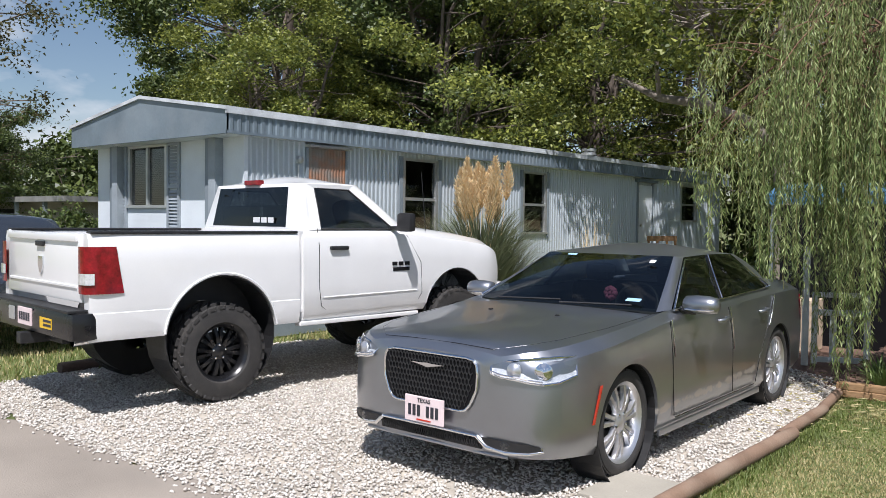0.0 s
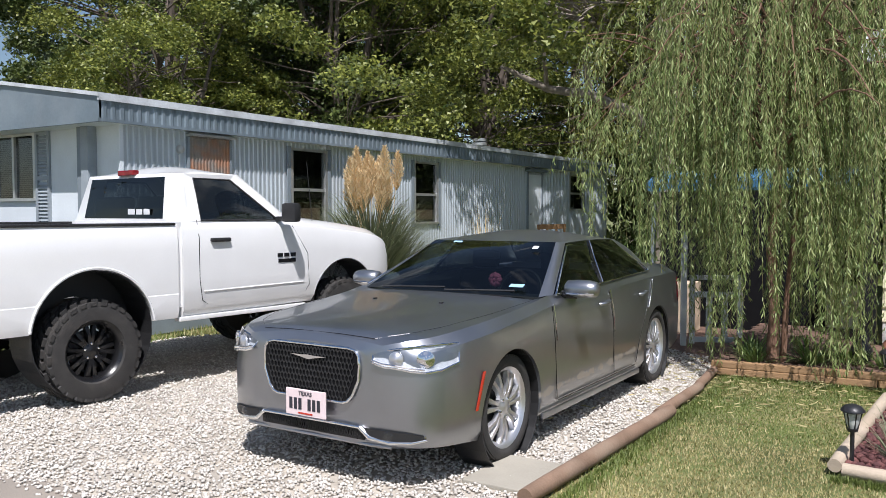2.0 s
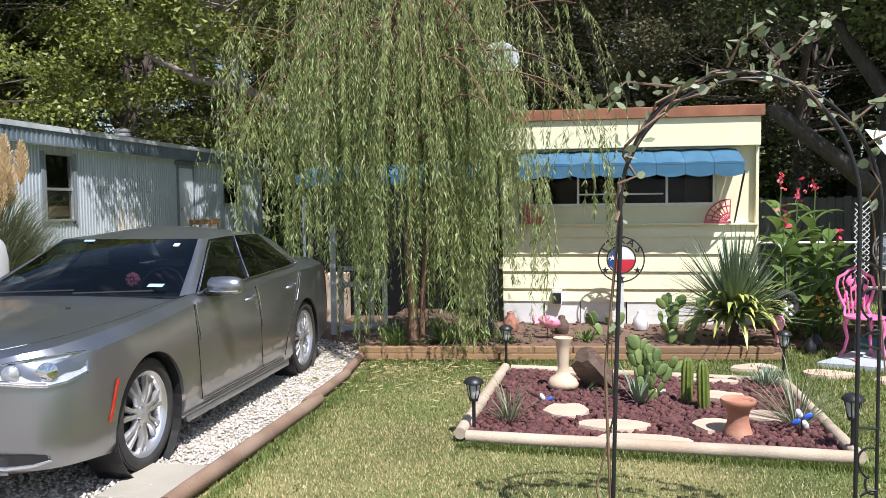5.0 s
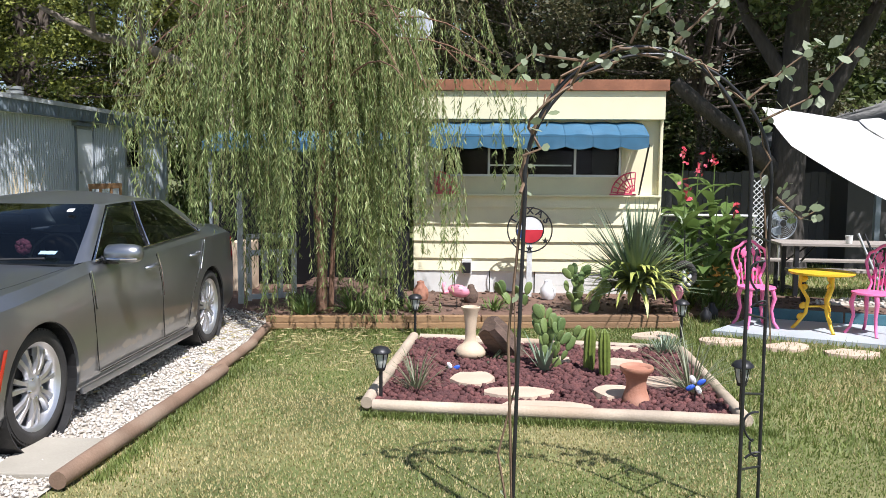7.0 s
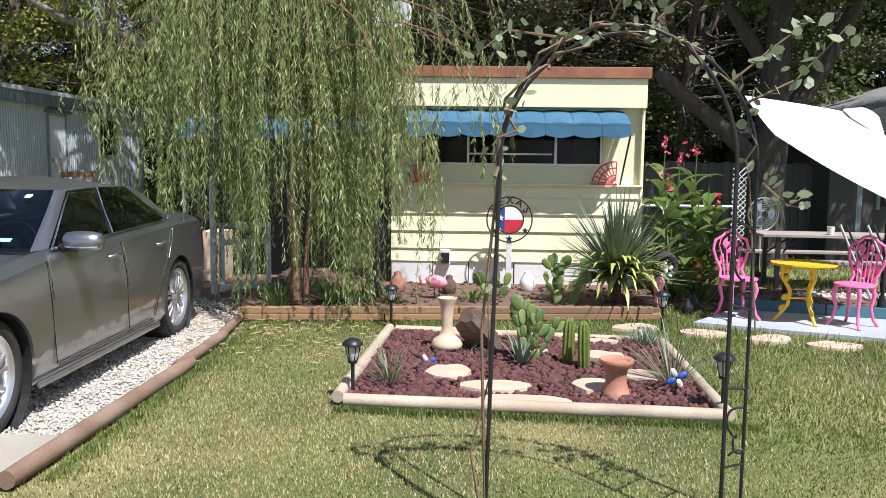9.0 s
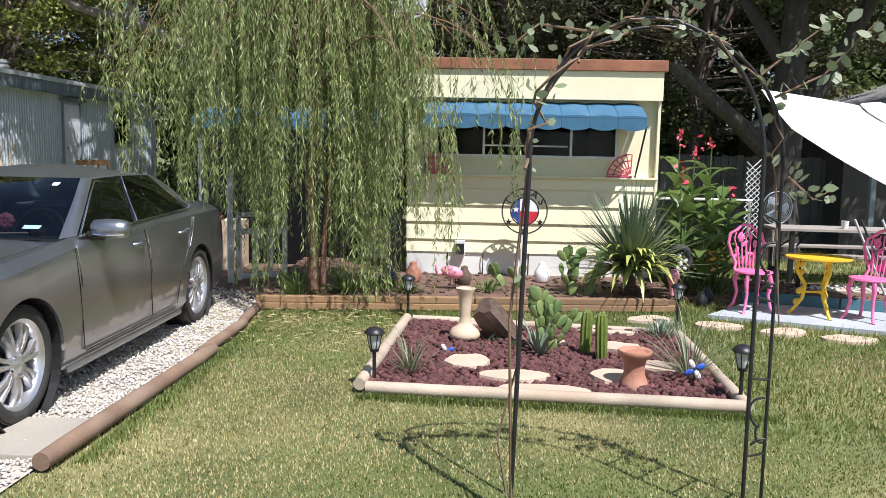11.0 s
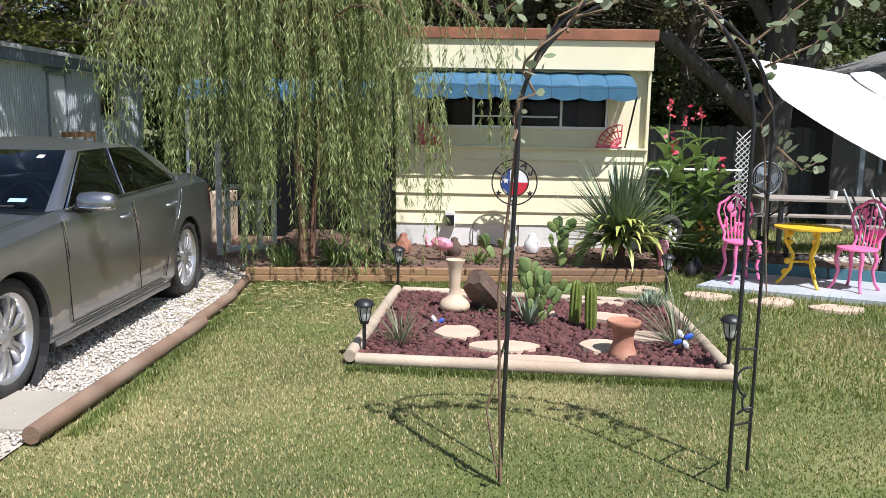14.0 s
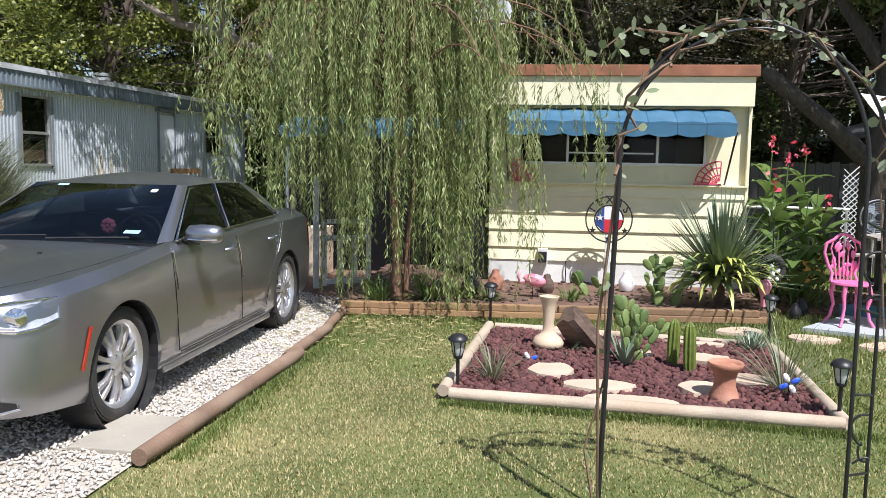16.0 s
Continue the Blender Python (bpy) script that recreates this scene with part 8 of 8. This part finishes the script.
loose = [[(-0.62, -0.12, 0.02), (-0.68, -0.1, 0.35), (-0.60, -0.1, 0.7), (-0.615, -0.12, 1.15)], [(-0.3, -0.1, 2.22), (-0.55, -0.12, 2.25), (-0.66, -0.15, 2.16)], [(0.45, -0.05, 2.05), (0.62, -0.08, 2.2), (0.75, -0.1, 2.3)], [(0.1, -0.1, 2.3), (0.25, -0.12, 2.45), (0.33, -0.15, 2.52)], [(0.5, -0.1, 1.95), (0.7, -0.12, 2.05), (0.9, -0.15, 2.28)], [(0.62, 0, 1.6), (0.72, -0.05, 1.5), (0.8, -0.06, 1.55)], [(-0.1, -0.1, 2.3), (-0.05, -0.15, 2.42), (0.05, -0.2, 2.48)]]
for pts in loose:
    pts = [(x - 0.10, y, z) for x, y, z in pts]
    stems.append(pts)
    part("vine_stem", tubed(pts, list(np.linspace(0.007, 0.003, len(pts))), 5), VINE, ar)
lc = []
for j, pts in enumerate(stems):
    k = (17 if j in (0, 2) else 9 if j < 4 else 20) if j != 4 else 8
    for _ in range(k):
        i = rng.integers(0, len(pts) - 1)
        p = Vector(pts[i]).lerp(Vector(pts[i + 1]), rng.random()) + Vector(rng.normal(size=3)) * 0.03
        if p.z > 1.45 or j == 4:
            lc.append(tuple(p))
        elif p.z > 1.0 and rng.random() < 0.15:
            lc.append(tuple(p))
a_, b_, _ = turned(len(lc))
v_, f_ = leaf_ovals(np.array(lc), 0.058, 0.042, a_, b_)
raw("vine_leaves", v_, f_, VINELEAF, ar, "scattered grey-green oval leaves")

# ---- far end of the street ----
sv = thing("parked_suv", -12.6, 4.75, 0, 84, label="dark blue-grey sport utility vehicle parked beyond the truck", category="car")
T = [(0.0, 0.6, 0.5, 0.7, 0.9, 0.55, 0.98, 0.45, 1.02), (0.15, 0.86, 0.42, 0.75, 1.0, 0.8, 1.06, 0.65, 1.10), (1.0, 0.95, 0.4, 0.8, 1.08, 0.9, 1.14, 0.75, 1.18), (1.25, 0.95, 0.4, 0.8, 1.1, 0.9, 1.2, 0.8, 1.24), (1.9, 0.95, 0.4, 0.8, 1.1, 0.9, 1.66, 0.66, 1.72), (3.0, 0.95, 0.4, 0.8, 1.1, 0.9, 1.70, 0.66, 1.76), (4.3, 0.94, 0.42, 0.8, 1.1, 0.88, 1.66, 0.64, 1.71), (4.6, 0.88, 0.5, 0.8, 1.1, 0.8, 1.3, 0.7, 1.35)]
part("body", loft([section(r[0] - 2.3, *r[1:]) for r in spline(T, 0.15)]), SUVPAINT, sv, smooth=40)
for s in (-1, 1):
    part("side_window", patch(bmesh.new(), (0.90 * s, -0.75, 1.16), (0.895 * s, 1.8, 1.16), (0.70 * s, 1.6, 1.60), (0.70 * s, -0.3, 1.60), 0.04 * s), GLOSSBLK, sv, smooth=180)
    for q in (-1.35, 1.35):
        wheel(sv, s * 0.83, q, 0.36, 0.23, 0.22, s, False, "silver alloy wheel")
sh = thing("grey_shed", -25.5, 10.6, 0, label="low weathered grey shed under the trees", category="shed")
part("wall", boxed(-5, 3.5, 0, 4, 0, 2.1), GREYWOOD, sh)
part("roof", boxed(-5.3, 3.8, -0.5, 4.3, 2.1, 2.25), ROOFSH, sh)
for x in (-4, 0.6, 2.4):
    part("post", boxed(x, x + 0.1, -0.45, -0.35, 0, 2.1), GREYTRIM, sh)
# sheet on the closed wall paints the shaded door opening
part("doorway", boxed(-2.6, -0.4, -0.02, 0.01, 0, 1.9), DARKIN, sh)
lg = thing("edging_log", -9.0, 4.0, 0, label="dark log lying along the lawn edge", category="log")
part("log_body", log(bmesh.new(), (0, 0, 0.06), (-0.25, 2.4, 0.06), 0.06), DRIFT, lg, smooth=50)

# ---- loose stone and turf ----
def inside(px, py, poly):
    """Which of the points lie in the polygon."""
    hit = np.zeros(len(px), bool)
    n = len(poly)
    for i in range(n):
        (x0, y0), (x1, y1) = poly[i], poly[(i + 1) % n]
        c = ((y0 > py) != (y1 > py)) & (px < (x1 - x0) * (py - y0) / (y1 - y0 + 1e-12) + x0)
        hit ^= c
    return hit


def stones(px, py, pz, size, flat=0.6, small=False):
    """Irregular little stones, twenty faces each, as one cloud of vertices and faces."""
    g = (1 + 5 ** 0.5) / 2
    base = np.array([(-1, g, 0), (1, g, 0), (-1, -g, 0), (1, -g, 0), (0, -1, g), (0, 1, g), (0, -1, -g), (0, 1, -g), (g, 0, -1), (g, 0, 1), (-g, 0, -1), (-g, 0, 1)]) / math.hypot(1, g)
    tri = np.array([(0, 11, 5), (0, 5, 1), (0, 1, 7), (0, 7, 10), (0, 10, 11), (1, 5, 9), (5, 11, 4), (11, 10, 2), (10, 7, 6), (7, 1, 8), (3, 9, 4), (3, 4, 2), (3, 2, 6), (3, 6, 8), (3, 8, 9), (4, 9, 5), (2, 4, 11), (6, 2, 10), (8, 6, 7), (9, 8, 1)])
    if small:
        base = np.array([(1, 0, 0), (-1, 0, 0), (0, 1, 0), (0, -1, 0), (0.25, 0.2, 0.9), (-0.2, -0.1, -0.9), (-0.35, 0.15, 0.85)])
        tri = np.array([(0, 2, 4), (4, 2, 6), (2, 1, 6), (1, 3, 6), (6, 3, 4), (3, 0, 4), (2, 0, 5), (1, 2, 5), (3, 1, 5), (0, 3, 5)])
    n, k = len(px), len(base)
    v = base[None] * rng.uniform(0.72, 1.22, (n, k, 1))
    v = v * np.stack([np.ones(n), rng.uniform(0.6, 0.95, n), rng.uniform(flat * 0.75, flat * 1.25, n)], 1)[:, None, :]
    t, a = rng.normal(size=n) * 0.35, rng.uniform(0, 2 * math.pi, n)
    ct, st_, ca, sa = np.cos(t), np.sin(t), np.cos(a), np.sin(a)
    y, z = v[:, :, 1] * ct[:, None] - v[:, :, 2] * st_[:, None], v[:, :, 1] * st_[:, None] + v[:, :, 2] * ct[:, None]
    x = v[:, :, 0] * ca[:, None] - y * sa[:, None]
    y = v[:, :, 0] * sa[:, None] + y * ca[:, None]
    out = np.stack([x, y, z], 2) * (size / 2)[:, None, None] + np.stack([px, py, pz], 1)[:, None, :]
    return out.reshape(-1, 3), (tri[None] + k * np.arange(n)[:, None, None]).reshape(-1, 3)


n = 74000
px, py = rng.uniform(-9.2, -2.2, n), rng.uniform(2.45, 10.2, n)
keep = inside(px, py, drive) | ((py < 2.86) & (px < -3.0) & (rng.random(n) < np.clip(1 - (2.88 - py) / 0.25, 0, 1) ** 2 * 0.6))
keep &= ~((px > -8.3) & (px < -6.4) & (py > 5.2) & (rng.random(n) < 0.5))
px, py = px[keep], py[keep]
sz = 0.020 + 0.030 * rng.beta(1.4, 3.2, len(px))
v, f = stones(px, py, rng.uniform(0.0, 0.014, len(px)), sz, small=True)
tagged(raw("gravel", v, f, GRAVEL), "pale crushed limestone gravel, unevenly sized", "gravel", kind="stuff")

rock = [(-0.74, 5.76), (1.77, 5.56), (1.86, 7.76), (-0.61, 8.11)]
n = 9000
px, py = rng.uniform(-0.75, 2.1, n), rng.uniform(5.7, 8.6, n)
keep = inside(px, py, rock)
for x, y_, rx, ry, _ in FLAGS:
    keep &= ((px - x) / (rx * 0.97)) ** 2 + ((py - y_) / (ry * 0.97)) ** 2 > 1
px, py = px[keep], py[keep]
v, f = stones(px, py, rng.uniform(0.015, 0.05, len(px)), 0.040 + 0.055 * rng.beta(1.5, 2.5, len(px)), 0.75)
tagged(raw("lava_rock", v, f, LAVA), "rough dark red lava rock filling the bed", "rock", kind="stuff")
n = 500
px, py = rng.uniform(4.2, 8.0, n), rng.uniform(9.9, 11.4, n)
keep = inside(px, py, [(4.2, 10.9), (7.5, 9.9), (8.2, 10.8), (5.0, 11.4)])
v, f = stones(px[keep], py[keep], np.full(keep.sum(), 0.04), np.full(keep.sum(), 0.06))
tagged(raw("gravel", v, f, GRAVEL), "pale gravel by the picnic table", "gravel", kind="stuff")
n = 1500
px, py = rng.uniform(-2.6, 8.0, n), rng.uniform(8.6, 12.4, n)
keep = inside(px, py, soilpts) | inside(px, py, [(2.5, 9.9), (3.2, 9.8), (7.8, 8.26), (9, 10.0), (4.2, 11.6), (3.2, 11.9)])
v, f = stones(px[keep], py[keep], np.where(px[keep] < 2.4, 0.12, 0.03), rng.uniform(0.03, 0.09, keep.sum()), 0.35)
tagged(raw("wood_mulch", v, f, DRIFT), "scattered brown wood chips and clods", "mulch", kind="stuff")


def turf(px, py, h, w, z=-0.02):
    """One bent pointed blade at each place."""
    n = len(px)
    a, lean = rng.uniform(0, 2 * math.pi, n), rng.uniform(0.1, 0.9, n)
    d = np.stack([np.cos(a), np.sin(a), np.zeros(n)], 1)
    s = np.stack([-np.sin(a), np.cos(a), np.zeros(n)], 1)
    hh, ww = h * rng.uniform(0.5, 1.25, n), w * rng.uniform(0.7, 1.3, n)
    o = np.stack([px, py, np.full(n, z)], 1)
    tip = o + d * (hh * lean)[:, None] + np.stack([0 * hh, 0 * hh, hh], 1)
    v = np.stack([o - s * ww[:, None] / 2, o + s * ww[:, None] / 2, tip], 1)
    return v.reshape(-1, 3), np.arange(3 * n).reshape(-1, 3)


def bare_places(px, py):
    ok = ~inside(px, py, [(-0.84, 5.64), (1.87, 5.44), (1.96, 7.84), (-0.70, 8.23)])
    for poly in (drive, soilpts, [(2.50, 8.86), (4.4, 8.08), (7.0, 7.0), (7.6, 8.25), (3.2, 9.72)], [(2.5, 9.9), (3.2, 9.8), (7.8, 8.26), (9, 10.0), (4.2, 11.6), (3.2, 11.9)], [(-4.8, 9.8), (-2.36, 8.95), (-2.5, 12.5), (-3.0, 18), (-6, 18)], [(-40, -4), *edge_road, (40, -4)]):
        ok &= ~inside(px, py, poly)
    return ok


def dryness(px, py):
    """Where the lawn has gone straw-coloured: soft patches of a metre or so."""
    d = 0.30 * np.sin(px * 2.1 + 1.3 * np.sin(py * 1.1)) + 0.22 * np.sin(py * 2.7 + px * 0.9) + 0.15 * np.sin(px * 5.3 - py * 4.1)
    return d + 1.15 * np.exp(-((px + 0.85) / 1.25) ** 2 - ((py - 5.3) / 1.7) ** 2) - 0.30 / (1 + np.exp(-(px - 1.2) * 4)) - 0.08


for zone, n, h, w in (((-2.4, 5.5, 2.6, 9.8), 300000, 0.019, 0.0085), ((1.8, 11, 5.0, 17), 60000, 0.06, 0.014), ((-17, -8.7, 2.8, 9.5), 45000, 0.06, 0.014), ((-9.2, -2.4, 8.6, 24), 40000, 0.07, 0.016)):
    px, py = rng.uniform(zone[0], zone[1], n), rng.uniform(zone[2], zone[3], n)
    ok = bare_places(px, py)
    px, py = px[ok], py[ok]
    dry_here = rng.random(len(px)) < np.clip(0.42 + dryness(px, py) * 0.95, 0.10, 0.93)
    for sel, m_, lab in ((~dry_here, BLADE, "short green lawn grass"), (dry_here, DRYBLADE, "dry straw-coloured lawn grass")):
        hh = np.where(py[sel] > 7.6, h * 1.25, h)
        v, f = turf(px[sel], py[sel], hh, w)
        tagged(raw("lawn_grass", v, f, m_), lab, "grass", kind="stuff")
# longer weeds along logs and timbers
n = 5000
u = rng.random(n)
px = np.concatenate([-2.12 + rng.exponential(0.06, n), -2.2 + 4.5 * u, -0.8 + 2.8 * u])
py = np.concatenate([4.3 + 4.3 * u, 8.62 + 0.44 * u - rng.exponential(0.12, n), 5.64 - 0.075 * u * 2.6 - rng.exponential(0.02, n)])
v, f = turf(px, py, np.full(len(px), 0.05), 0.008)
tagged(raw("lawn_weeds", v, f, BLADE), "longer green weeds along the borders", "grass", kind="stuff")
# fallen willow leaves
n = 900
c = np.stack([rng.normal(-1.6, 1.1, n), rng.normal(8.4, 0.9, n), np.full(n, 0.02)], 1)
a_, b_, _ = turned(n, 0.15)
v, f = leaf_quads(c, 0.09, 0.014, a_, b_)
tagged(raw("fallen_leaves", v, f, DRYBLADE), "fallen narrow willow leaves", "leaves", kind="stuff")
